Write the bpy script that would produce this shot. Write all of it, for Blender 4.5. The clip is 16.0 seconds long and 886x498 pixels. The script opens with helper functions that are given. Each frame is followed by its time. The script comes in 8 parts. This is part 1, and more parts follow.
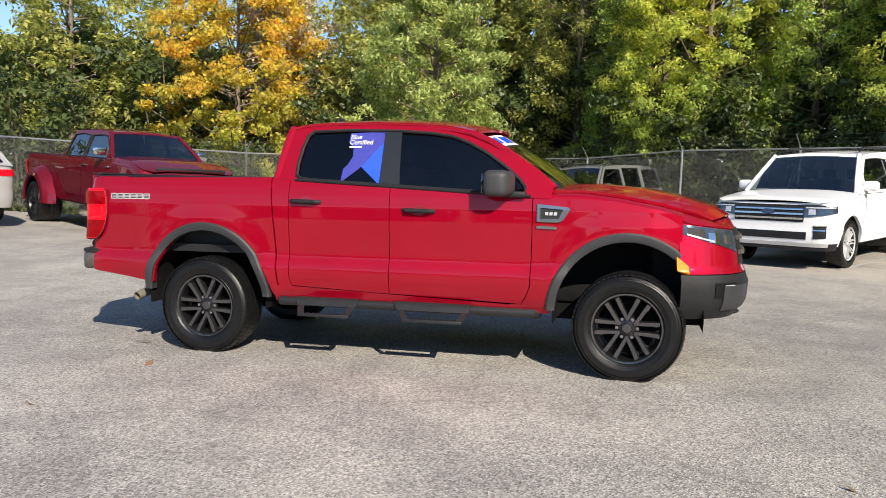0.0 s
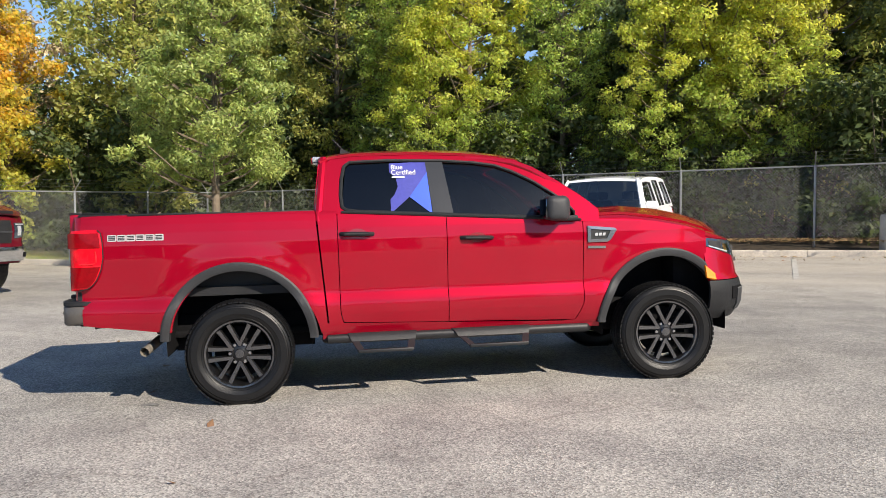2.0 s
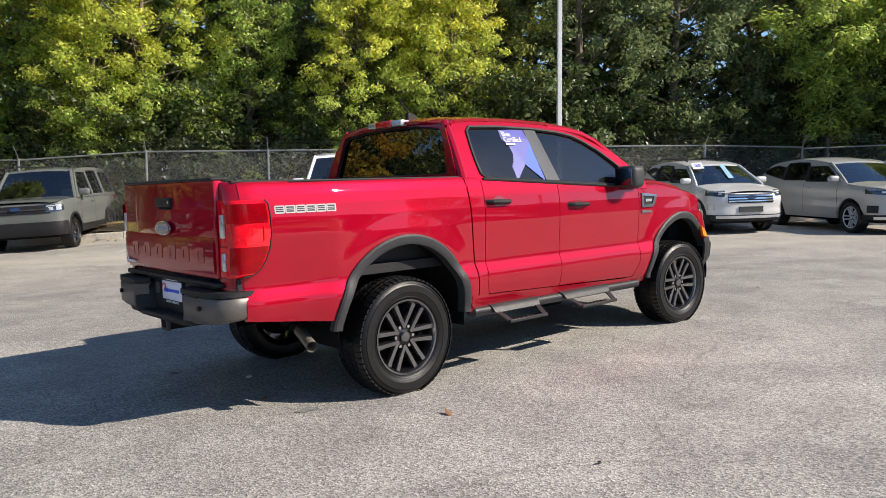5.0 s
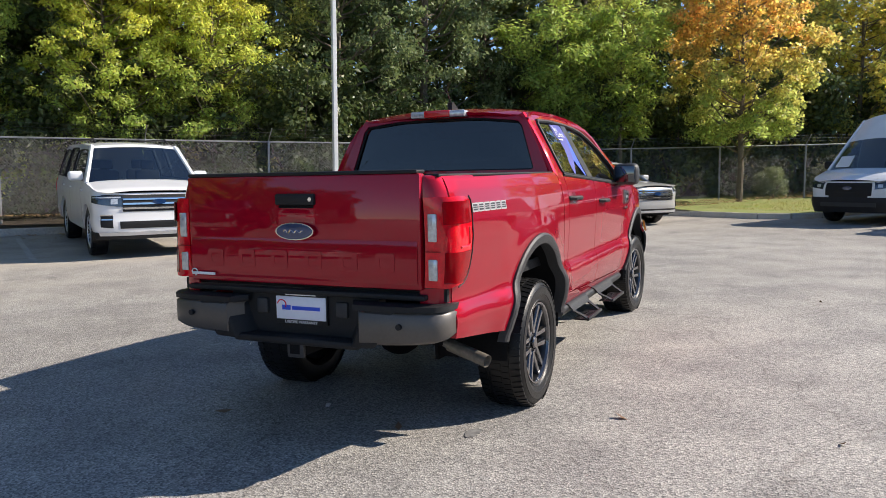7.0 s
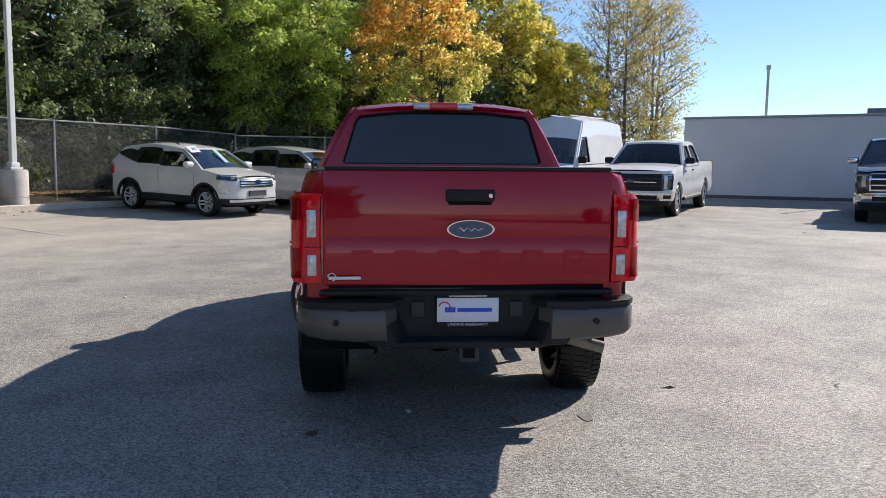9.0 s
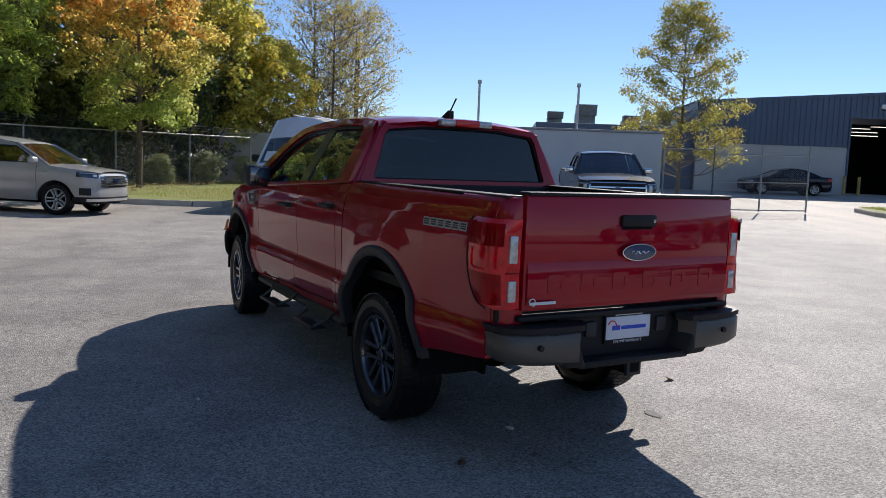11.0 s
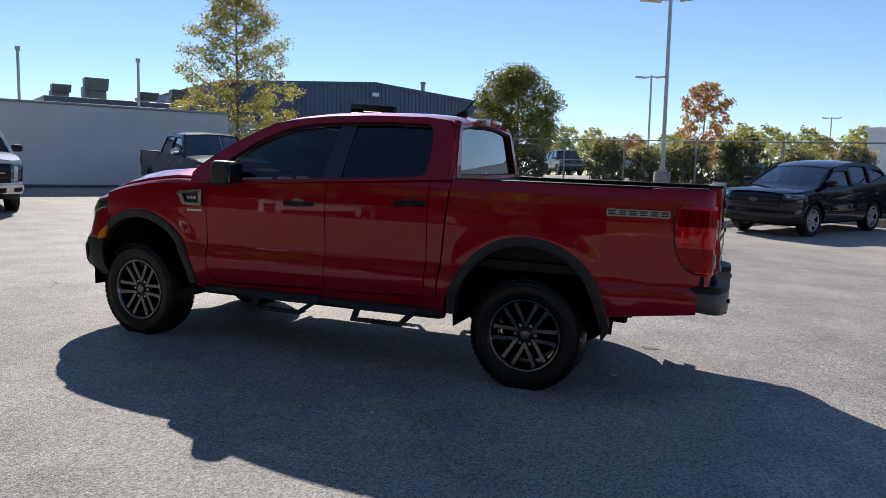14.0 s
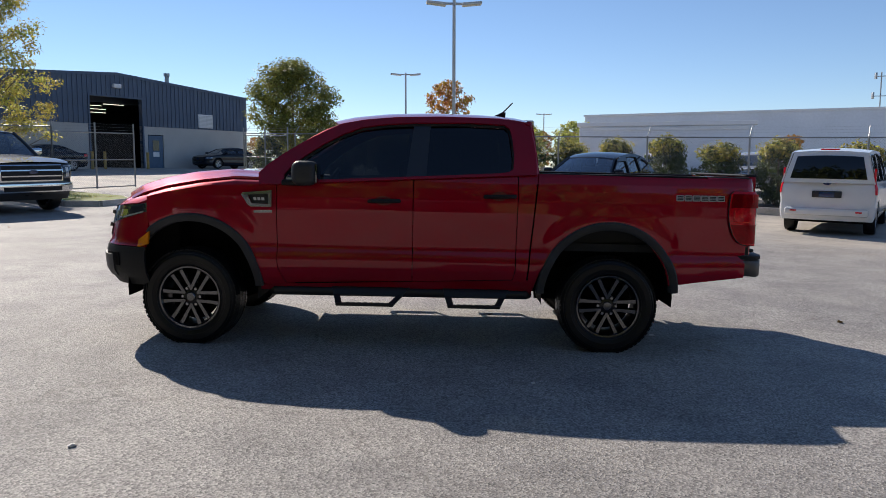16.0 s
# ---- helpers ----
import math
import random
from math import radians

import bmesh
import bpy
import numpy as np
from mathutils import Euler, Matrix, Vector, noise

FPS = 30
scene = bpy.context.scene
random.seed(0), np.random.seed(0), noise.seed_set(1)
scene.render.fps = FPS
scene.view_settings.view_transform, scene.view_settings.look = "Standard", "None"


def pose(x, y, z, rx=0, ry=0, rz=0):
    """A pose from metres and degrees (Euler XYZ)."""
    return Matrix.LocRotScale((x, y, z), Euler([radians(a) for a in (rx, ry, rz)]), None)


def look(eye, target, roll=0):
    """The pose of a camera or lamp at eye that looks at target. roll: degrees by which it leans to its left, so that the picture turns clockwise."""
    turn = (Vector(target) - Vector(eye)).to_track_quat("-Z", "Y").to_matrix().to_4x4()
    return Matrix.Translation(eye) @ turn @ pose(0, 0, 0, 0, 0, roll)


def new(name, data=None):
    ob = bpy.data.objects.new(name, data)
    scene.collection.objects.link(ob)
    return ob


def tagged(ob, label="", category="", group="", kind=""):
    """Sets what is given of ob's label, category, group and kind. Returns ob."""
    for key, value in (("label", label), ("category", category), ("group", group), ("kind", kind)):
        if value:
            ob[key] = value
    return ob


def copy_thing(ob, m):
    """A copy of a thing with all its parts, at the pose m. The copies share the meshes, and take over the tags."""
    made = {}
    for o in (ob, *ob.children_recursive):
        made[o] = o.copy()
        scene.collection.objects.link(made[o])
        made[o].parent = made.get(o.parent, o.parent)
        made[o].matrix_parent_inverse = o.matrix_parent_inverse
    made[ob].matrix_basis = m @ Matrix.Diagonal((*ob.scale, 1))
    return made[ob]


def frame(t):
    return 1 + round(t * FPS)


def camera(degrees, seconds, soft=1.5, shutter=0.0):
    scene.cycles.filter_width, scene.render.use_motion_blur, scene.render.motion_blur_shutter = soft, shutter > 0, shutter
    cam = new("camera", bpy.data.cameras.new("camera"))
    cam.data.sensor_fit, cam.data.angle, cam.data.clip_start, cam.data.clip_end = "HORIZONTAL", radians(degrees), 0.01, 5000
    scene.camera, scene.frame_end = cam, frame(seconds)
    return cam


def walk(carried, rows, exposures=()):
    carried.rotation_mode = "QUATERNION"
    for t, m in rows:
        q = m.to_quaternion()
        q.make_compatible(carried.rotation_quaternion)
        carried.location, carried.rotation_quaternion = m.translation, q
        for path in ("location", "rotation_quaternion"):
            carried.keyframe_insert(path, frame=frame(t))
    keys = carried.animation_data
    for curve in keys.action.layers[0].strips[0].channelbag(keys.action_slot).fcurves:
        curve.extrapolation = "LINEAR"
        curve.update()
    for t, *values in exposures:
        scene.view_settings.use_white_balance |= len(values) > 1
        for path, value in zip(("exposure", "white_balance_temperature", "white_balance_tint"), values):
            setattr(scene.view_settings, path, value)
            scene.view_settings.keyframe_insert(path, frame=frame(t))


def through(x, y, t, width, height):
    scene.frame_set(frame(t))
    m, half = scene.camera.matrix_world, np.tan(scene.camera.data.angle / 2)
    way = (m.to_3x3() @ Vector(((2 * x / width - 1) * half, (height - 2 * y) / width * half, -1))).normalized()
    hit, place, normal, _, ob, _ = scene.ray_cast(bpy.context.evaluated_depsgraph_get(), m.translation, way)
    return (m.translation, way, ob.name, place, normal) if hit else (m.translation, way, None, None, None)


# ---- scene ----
cam = camera(60.7, 16.0, 0.8)
PATH = [
    (0, (1.619, -6.107, 1.415), (1.13, -4.177, 1.227), 1.7),
    (0.5, (1.003, -6.297, 1.401), (0.695, -4.329, 1.214), 0.7),
    (1, (0.348, -6.392, 1.385), (0.243, -4.401, 1.229), -0.6),
    (1.5, (-0.309, -6.446, 1.373), (-0.18, -4.454, 1.245), -0.5),
    (2, (-0.968, -6.369, 1.36), (-0.673, -4.393, 1.263), -0.3),
    (2.5, (-1.624, -6.267, 1.348), (-1.203, -4.315, 1.24), 0.5),
    (3, (-2.276, -6.044, 1.35), (-1.664, -4.143, 1.234), 0.4),
    (3.5, (-2.893, -5.783, 1.347), (-2.032, -3.982, 1.226), -0.4),
    (4, (-3.492, -5.424, 1.338), (-2.465, -3.713, 1.213), -0.7),
    (4.2, (-3.735, -5.288, 1.312), (-2.647, -3.615, 1.179), -0.7),
    (6.3, (-5.567, -3.13, 1.293), (-3.907, -2.028, 1.118), 0.4),
    (6.5, (-5.687, -2.885, 1.317), (-3.978, -1.861, 1.141), 0.5),
    (7, (-5.887, -2.215, 1.303), (-4.073, -1.39, 1.132), -0.1),
    (7.5, (-6.131, -1.594, 1.317), (-4.239, -0.97, 1.144), -0.4),
    (8, (-6.259, -0.941, 1.322), (-4.305, -0.546, 1.163), -0.0),
    (8.5, (-6.359, -0.298, 1.335), (-4.37, -0.187, 1.152), 1.2),
    (9, (-6.312, 0.361, 1.332), (-4.327, 0.221, 1.132), 0.9),
    (9.2, (-6.286, 0.609, 1.337), (-4.31, 0.378, 1.131), 0.8),
    (11.3, (-5.428, 3.03, 1.41), (-3.775, 1.921, 1.213), 2.1),
    (11.5, (-5.272, 3.247, 1.413), (-3.688, 2.044, 1.203), 1.9),
    (12, (-4.819, 3.737, 1.406), (-3.43, 2.314, 1.191), 1.9),
    (12.5, (-4.386, 4.264, 1.418), (-3.176, 2.686, 1.204), 1.2),
    (13, (-3.908, 4.744, 1.413), (-2.87, 3.05, 1.184), 0.9),
    (13.5, (-3.421, 5.204, 1.423), (-2.526, 3.428, 1.204), 1.4),
    (14, (-2.908, 5.634, 1.408), (-2.18, 3.782, 1.205), 1.2),
    (14.5, (-2.345, 5.975, 1.41), (-1.79, 4.064, 1.208), 1.0),
    (15, (-1.753, 6.269, 1.397), (-1.397, 4.31, 1.212), 1.3),
    (15.5, (-1.094, 6.474, 1.413), (-0.879, 4.494, 1.234), 1.1),
    (16, (-0.427, 6.636, 1.397), (-0.401, 4.647, 1.187), 0.1),
]
walk(cam, [(t, look(eye, target, roll)) for t, eye, target, roll in PATH], [(0.0, 0.74, 6400, 10), (4.0, 0.72, 6350, 10), (6.5, 0.72, 6250, 11), (9.0, 0.6, 6150, 12), (11.3, 0.2, 5900, 13), (12.0, 0.18, 5980, 13), (12.5, 0.02, 6050, 13), (13.0, 0.32, 5900, 13), (13.5, 0.42, 5900, 13), (14.0, 0.30, 5980, 13), (15.0, 0.22, 6080, 13), (16.0, 0.22, 6080, 13)])

# ---- light ----
SUN = Vector((0.83, -1.16, 1.0)).normalized()
sun = new("sun", bpy.data.lights.new("sun", "SUN"))
sun.data.energy, sun.data.angle, sun.data.color = 4.8, radians(0.53), (1.0, 0.885, 0.73)
sun.matrix_world = look(SUN * 60, (0, 0, 0))
world = bpy.data.worlds.new("sky")
scene.world = world
world.use_nodes = True
wn, wl = world.node_tree.nodes, world.node_tree.links
sky = wn.new("ShaderNodeTexSky")
sky.sky_type, sky.sun_disc = "NISHITA", False
sky.sun_elevation, sky.sun_rotation = math.asin(SUN.z), math.atan2(SUN.x, SUN.y)
sky.air_density, sky.dust_density, sky.ozone_density = 1.0, 0.0, 2.6
sky.altitude = 1500
wl.new(sky.outputs[0], wn["Background"].inputs[0])
wn["Background"].inputs[1].default_value = 0.097


# ---- materials ----
def material(name, color, rough=0.5, metal=0.0, coat=0.0, vary=0.12, scale=6.0, fine=60.0, bump=0.0, bump_scale=80.0,
             second=None, spec=0.5, emit=None, island=0.0, random_tint=0.0, coat_ior=1.5):
    """Principled surface whose colour and gloss vary with two sizes of noise."""
    m = bpy.data.materials.new(name)
    m.use_nodes = True
    n, l = m.node_tree.nodes, m.node_tree.links
    b = n["Principled BSDF"]
    co = n.new("ShaderNodeTexCoord")
    big, small = n.new("ShaderNodeTexNoise"), n.new("ShaderNodeTexNoise")
    big.inputs["Scale"].default_value, small.inputs["Scale"].default_value = scale, fine
    big.inputs["Detail"].default_value, small.inputs["Detail"].default_value = 4, 2
    for t in (big, small):
        l.new(co.outputs["Object"], t.inputs["Vector"])
    mixn = n.new("ShaderNodeMix")
    mixn.inputs[0].default_value = 0.4
    l.new(big.outputs["Fac"], mixn.inputs[2]), l.new(small.outputs["Fac"], mixn.inputs[3])
    ramp = n.new("ShaderNodeValToRGB")
    c = Vector(color)
    d = Vector(second) if second else c * (1 - vary)
    e = c * (1 + vary) if not second else c
    ramp.color_ramp.elements[0].position, ramp.color_ramp.elements[1].position = 0.36, 0.64
    ramp.color_ramp.elements[0].color, ramp.color_ramp.elements[1].color = (*d, 1), (*[min(v, 1) for v in e], 1)
    l.new(mixn.outputs[0], ramp.inputs[0])
    out = ramp.outputs[0]
    if island or random_tint:
        g = n.new("ShaderNodeNewGeometry") if island else n.new("ShaderNodeObjectInfo")
        hs = n.new("ShaderNodeHueSaturation")
        mr = n.new("ShaderNodeMapRange")
        k = island or random_tint
        mr.inputs[3].default_value, mr.inputs[4].default_value = 1 - k, 1 + k
        l.new(g.outputs["Random Per Island" if island else "Random"], mr.inputs[0])
        l.new(mr.outputs[0], hs.inputs["Value"]), l.new(out, hs.inputs["Color"])
        if island:
            mh = n.new("ShaderNodeMapRange")
            mh.inputs[3].default_value, mh.inputs[4].default_value = 0.475, 0.52
            tw = n.new("ShaderNodeMath")
            tw.operation = "FRACT"
            tm = n.new("ShaderNodeMath")
            tm.operation, tm.inputs[1].default_value = "MULTIPLY", 7.31
            l.new(g.outputs["Random Per Island"], tm.inputs[0]), l.new(tm.outputs[0], tw.inputs[0])
            l.new(tw.outputs[0], mh.inputs[0]), l.new(mh.outputs[0], hs.inputs["Hue"])
        out = hs.outputs[0]
    l.new(out, b.inputs["Base Color"])
    rr = n.new("ShaderNodeMapRange")
    rr.inputs[3].default_value, rr.inputs[4].default_value = max(rough * 0.85, 0), min(rough * 1.15, 1)
    l.new(mixn.outputs[0], rr.inputs[0]), l.new(rr.outputs[0], b.inputs["Roughness"])
    b.inputs["Metallic"].default_value, b.inputs["Specular IOR Level"].default_value = metal, spec
    b.inputs["Coat Weight"].default_value, b.inputs["Coat Roughness"].default_value, b.inputs["Coat IOR"].default_value = coat, 0.02, coat_ior
    if emit:
        b.inputs["Emission Color"].default_value, b.inputs["Emission Strength"].default_value = (*emit[:3], 1), emit[3]
    if bump:
        t, bp = n.new("ShaderNodeTexNoise"), n.new("ShaderNodeBump")
        t.inputs["Scale"].default_value, t.inputs["Detail"].default_value = bump_scale, 3
        bp.inputs["Strength"].default_value, bp.inputs["Distance"].default_value = bump, 0.01
        l.new(co.outputs["Object"], t.inputs["Vector"]), l.new(t.outputs["Fac"], bp.inputs["Height"])
        l.new(bp.outputs[0], b.inputs["Normal"])
    return m


def glass_material(name, tint, gloss=0.0, base=0.06, dust=0.0):
    """Thin tinted window glass: mostly lets light through, tinted, with a mirror coat by Fresnel."""
    m = bpy.data.materials.new(name)
    m.use_nodes = True
    n, l = m.node_tree.nodes, m.node_tree.links
    n.remove(n["Principled BSDF"])
    tr, gl, mx, lw = (n.new("ShaderNode" + k) for k in ("BsdfTransparent", "BsdfGlossy", "MixShader", "LayerWeight"))
    tr.inputs[0].default_value = (*tint, 1)
    gl.inputs["Roughness"].default_value = gloss
    gl.inputs[0].default_value = (0.95, 0.97, 1, 1)
    lw.inputs[0].default_value = 0.5
    pw, sc = n.new("ShaderNodeMath"), n.new("ShaderNodeMapRange")
    pw.operation, pw.inputs[1].default_value = "POWER", 3.2
    sc.inputs[3].default_value, sc.inputs[4].default_value = base, 0.95
    l.new(lw.outputs["Facing"], pw.inputs[0]), l.new(pw.outputs[0], sc.inputs[0])
    l.new(sc.outputs[0], mx.inputs[0]), l.new(tr.outputs[0], mx.inputs[1]), l.new(gl.outputs[0], mx.inputs[2])
    out = mx.outputs[0]
    if dust:
        # thin film of dust that spreads the sun's reflection
        film, m2, nz, mr = (n.new("ShaderNode" + k) for k in ("BsdfGlossy", "MixShader", "TexNoise", "MapRange"))
        film.inputs["Roughness"].default_value, film.inputs[0].default_value = 0.34, (0.9, 0.95, 1, 1)
        nz.inputs["Scale"].default_value, nz.inputs["Detail"].default_value = 7, 4
        mr.inputs[3].default_value, mr.inputs[4].default_value = dust * 0.75, dust * 1.25
        l.new(nz.outputs["Fac"], mr.inputs[0]), l.new(mr.outputs[0], m2.inputs[0])
        l.new(out, m2.inputs[1]), l.new(film.outputs[0], m2.inputs[2])
        out = m2.outputs[0]
    l.new(out, n["Material Output"].inputs[0])
    return m


def leaf_material(name, color, second, through=0.35, vary=0.42, patch=0.9, turning=None):
    """turning: (height from, height to, colour of the leaves that still are green low in the crown)."""
    m = material(name, color, rough=0.46, second=second, scale=patch, fine=3.5, island=vary, spec=0.5)
    n, l = m.node_tree.nodes, m.node_tree.links
    b = n["Principled BSDF"]
    if turning:
        hs = b.inputs["Base Color"].links[0].from_node
        old = hs.inputs["Color"].links[0].from_socket
        co, sep, mr, nz, ad, mx = (n.new("ShaderNode" + k) for k in ("TexCoord", "SeparateXYZ", "MapRange", "TexNoise", "Math", "Mix"))
        l.new(co.outputs["Object"], sep.inputs[0]), l.new(co.outputs["Object"], nz.inputs["Vector"])
        nz.inputs["Scale"].default_value = 0.8
        ad.operation, ad.inputs[1].default_value = "MULTIPLY_ADD", 4.0
        l.new(nz.outputs["Fac"], ad.inputs[0]), l.new(sep.outputs[2], ad.inputs[2])
        mr.inputs[1].default_value, mr.inputs[2].default_value = turning[0] + 2.0, turning[1] + 2.0
        l.new(ad.outputs[0], mr.inputs[0])
        mx.data_type = "RGBA"
        mx.inputs[6].default_value = (*turning[2], 1)
        l.new(mr.outputs[0], mx.inputs[0]), l.new(old, mx.inputs[7]), l.new(mx.outputs[2], hs.inputs["Color"])
    tl, mx = n.new("ShaderNodeBsdfTranslucent"), n.new("ShaderNodeMixShader")
    l.new(b.inputs["Base Color"].links[0].from_socket, tl.inputs[0])
    mx.inputs[0].default_value = through
    l.new(b.outputs[0], mx.inputs[1]), l.new(tl.outputs[0], mx.inputs[2])
    l.new(mx.outputs[0], n["Material Output"].inputs[0])
    return m


def asphalt_material():
    """Aged grey asphalt: pale aggregate, patches, tyre-darkened lanes and fine cracks."""
    m = bpy.data.materials.new("aged_asphalt")
    m.use_nodes = True
    n, l = m.node_tree.nodes, m.node_tree.links
    b = n["Principled BSDF"]
    co = n.new("ShaderNodeTexCoord")

    def noise_tex(scale, detail, rough=0.5):
        t = n.new("ShaderNodeTexNoise")
        t.inputs["Scale"].default_value, t.inputs["Detail"].default_value, t.inputs["Roughness"].default_value = scale, detail, rough
        l.new(co.outputs["Object"], t.inputs["Vector"])
        return t

    def ramp(sock, p0, c0, p1, c1):
        r = n.new("ShaderNodeValToRGB")
        r.color_ramp.elements[0].position, r.color_ramp.elements[1].position = p0, p1
        r.color_ramp.elements[0].color, r.color_ramp.elements[1].color = (*c0, 1), (*c1, 1)
        l.new(sock, r.inputs[0])
        return r.outputs[0]

    def mix(kind, fac, a, c):
        x = n.new("ShaderNodeMix")
        x.data_type, x.blend_type = "RGBA", kind
        x.inputs[0].default_value = fac
        l.new(a, x.inputs[6]), l.new(c, x.inputs[7])
        return x.outputs[2]

    base = ramp(noise_tex(0.16, 4).outputs["Fac"], 0.35, (0.256, 0.250, 0.241), 0.68, (0.350, 0.340, 0.324))
    patch = ramp(noise_tex(1.3, 5, 0.65).outputs["Fac"], 0.36, (0.76, 0.76, 0.77), 0.62, (1.07, 1.07, 1.06))
    v = n.new("ShaderNodeTexVoronoi")
    v.inputs["Scale"].default_value = 95
    l.new(co.outputs["Object"], v.inputs["Vector"])
    stone = ramp(v.outputs["Color"], 0.12, (0.34, 0.34, 0.345), 0.90, (1.86, 1.82, 1.76))
    grit = ramp(noise_tex(85, 2, 0.6).outputs["Fac"], 0.34, (0.78, 0.78, 0.79), 0.66, (1.18, 1.17, 1.15))
    col = mix("MULTIPLY", 1.0, mix("MULTIPLY", 1.0, mix("MULTIPLY", 0.80, base, stone), grit), patch)
    # silt washed in streaks along the lot, heavier towards both kerbs
    mp = n.new("ShaderNodeMapping")
    mp.inputs["Rotation"].default_value = (0, 0, math.atan2(0.54, 0.84))
    l.new(co.outputs["Object"], mp.inputs["Vector"])
    mp2 = n.new("ShaderNodeMapping")
    mp2.inputs["Scale"].default_value = (0.10, 0.75, 1)
    l.new(mp.outputs[0], mp2.inputs["Vector"])
    st = n.new("ShaderNodeTexNoise")
    st.inputs["Scale"].default_value, st.inputs["Detail"].default_value, st.inputs["Roughness"].default_value = 1.0, 6, 0.62
    l.new(mp2.outputs[0], st.inputs["Vector"])
    sep = n.new("ShaderNodeSeparateXYZ")
    l.new(mp.outputs[0], sep.inputs[0])

    def span(a, b, lo, hi):
        r = n.new("ShaderNodeMapRange")
        r.inputs[1].default_value, r.inputs[2].default_value, r.inputs[3].default_value, r.inputs[4].default_value = a, b, lo, hi
        l.new(sep.outputs[1], r.inputs[0])
        return r.outputs[0]

    def calc(op, a, b):
        x = n.new("ShaderNodeMath")
        x.operation, x.use_clamp = op, True
        for sock, v in zip(x.inputs, (a, b)):
            if isinstance(v, float):
                sock.default_value = v
            else:
                l.new(v, sock)
        return x.outputs[0]

    edge = calc("ADD", span(4.5, 8.5, 0.0, 0.55), span(-8.8, -10.2, 0.0, 0.8))
    streak = n.new("ShaderNodeMapRange")
    streak.inputs[1].default_value, streak.inputs[2].default_value, streak.inputs[3].default_value, streak.inputs[4].default_value = 0.40, 0.70, 0.25, 1.0
    l.new(st.outputs["Fac"], streak.inputs[0])
    amount = calc("MULTIPLY", calc("ADD", edge, 0.14), streak.outputs[0])
    silt = n.new("ShaderNodeMix")
    silt.data_type = "RGBA"
    silt.inputs[7].default_value = (0.52, 0.465, 0.39, 1)
    l.new(amount, silt.inputs[0]), l.new(col, silt.inputs[6])
    col = silt.outputs[2]
    # long thin cracks
    cv = n.new("ShaderNodeTexVoronoi")
    cv.feature = "DISTANCE_TO_EDGE"
    cv.inputs["Scale"].default_value = 0.22
    warp = noise_tex(1.1, 4, 0.6)
    add = n.new("ShaderNodeMix")
    add.data_type, add.blend_type = "RGBA", "ADD"
    add.inputs[0].default_value = 0.9
    l.new(co.outputs["Object"], add.inputs[6]), l.new(warp.outputs["Color"], add.inputs[7])
    l.new(add.outputs[2], cv.inputs["Vector"])
    crack = ramp(cv.outputs["Distance"], 0.0010, (0.62, 0.60, 0.58), 0.0035, (1, 1, 1))
    col = mix("MULTIPLY", 0.55, col, crack)
    # dark oily drips
    spot = ramp(noise_tex(0.9, 2).outputs["Fac"], 0.24, (0.6, 0.6, 0.61), 0.31, (1, 1, 1))
    col = mix("MULTIPLY", 0.7, col, spot)
    l.new(col, b.inputs["Base Color"])
    b.inputs["Roughness"].default_value, b.inputs["Specular IOR Level"].default_value = 0.72, 0.28
    bp = n.new("ShaderNodeBump")
    bp.inputs["Strength"].default_value, bp.inputs["Distance"].default_value = 0.9, 0.0042
    l.new(v.outputs["Distance"], bp.inputs["Height"])
    l.new(bp.outputs[0], b.inputs["Normal"])
    return m


RED = material("red_metallic_paint", (0.325, 0.0022, 0.0165), rough=0.42, metal=0.36, coat=1.0, vary=0.04, scale=3, fine=900, spec=0.0, coat_ior=1.48)
BLACK_PLASTIC = material("black_textured_plastic", (0.014, 0.0145, 0.016), rough=0.55, vary=0.2, spec=0.3, bump=0.25, bump_scale=420)
GREY_PLASTIC = material("grey_moulded_plastic", (0.035, 0.036, 0.039), rough=0.5, vary=0.15, spec=0.35, bump=0.2, bump_scale=380)
# dark grey metal with the warm tone of reflected light mixed into its colour
WARM_LIT_GREY = material("warm_lit_grey_metal", (0.105, 0.096, 0.088), rough=0.42, metal=0.3, vary=0.08, scale=5)
GLOSS_TRIM = material("glossy_black_trim", (0.016, 0.017, 0.019), rough=0.34, vary=0.1, spec=0.6, coat=0.4)
STEP_BLACK = material("powder_coated_steel", (0.016, 0.0165, 0.018), rough=0.46, metal=0.0, spec=0.4, vary=0.12, scale=20, bump=0.1, bump_scale=500)
RUBBER = material("tyre_rubber", (0.0055, 0.0055, 0.006), rough=0.40, spec=0.36, vary=0.25, scale=9, bump=0.15, bump_scale=160)
RIM = material("dark_grey_alloy", (0.14, 0.14, 0.148), rough=0.2, metal=0.92, coat=0.6, vary=0.1, scale=12)
RIM_BLACK = material("gloss_black_alloy", (0.008, 0.008, 0.009), rough=0.35, metal=0.2, coat=0.3)
DARK_CHROME = material("satin_dark_chrome", (0.34, 0.34, 0.35), rough=0.24, metal=0.9, vary=0.05)
SILVER_ALLOY = material("silver_alloy", (0.60, 0.61, 0.62), rough=0.3, metal=0.45, vary=0.08)
CHROME = material("chrome", (0.72, 0.73, 0.74), rough=0.10, metal=1.0, vary=0.04)
# near-black for black chassis parts; also stands in for shade in gaps and holes
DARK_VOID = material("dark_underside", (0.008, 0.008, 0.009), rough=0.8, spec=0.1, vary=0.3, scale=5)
INTERIOR = material("dark_cabin_trim", (0.03, 0.03, 0.033), rough=0.7, vary=0.2)
SEAT = material("grey_seat_fabric", (0.07, 0.07, 0.075), rough=0.85, vary=0.2)
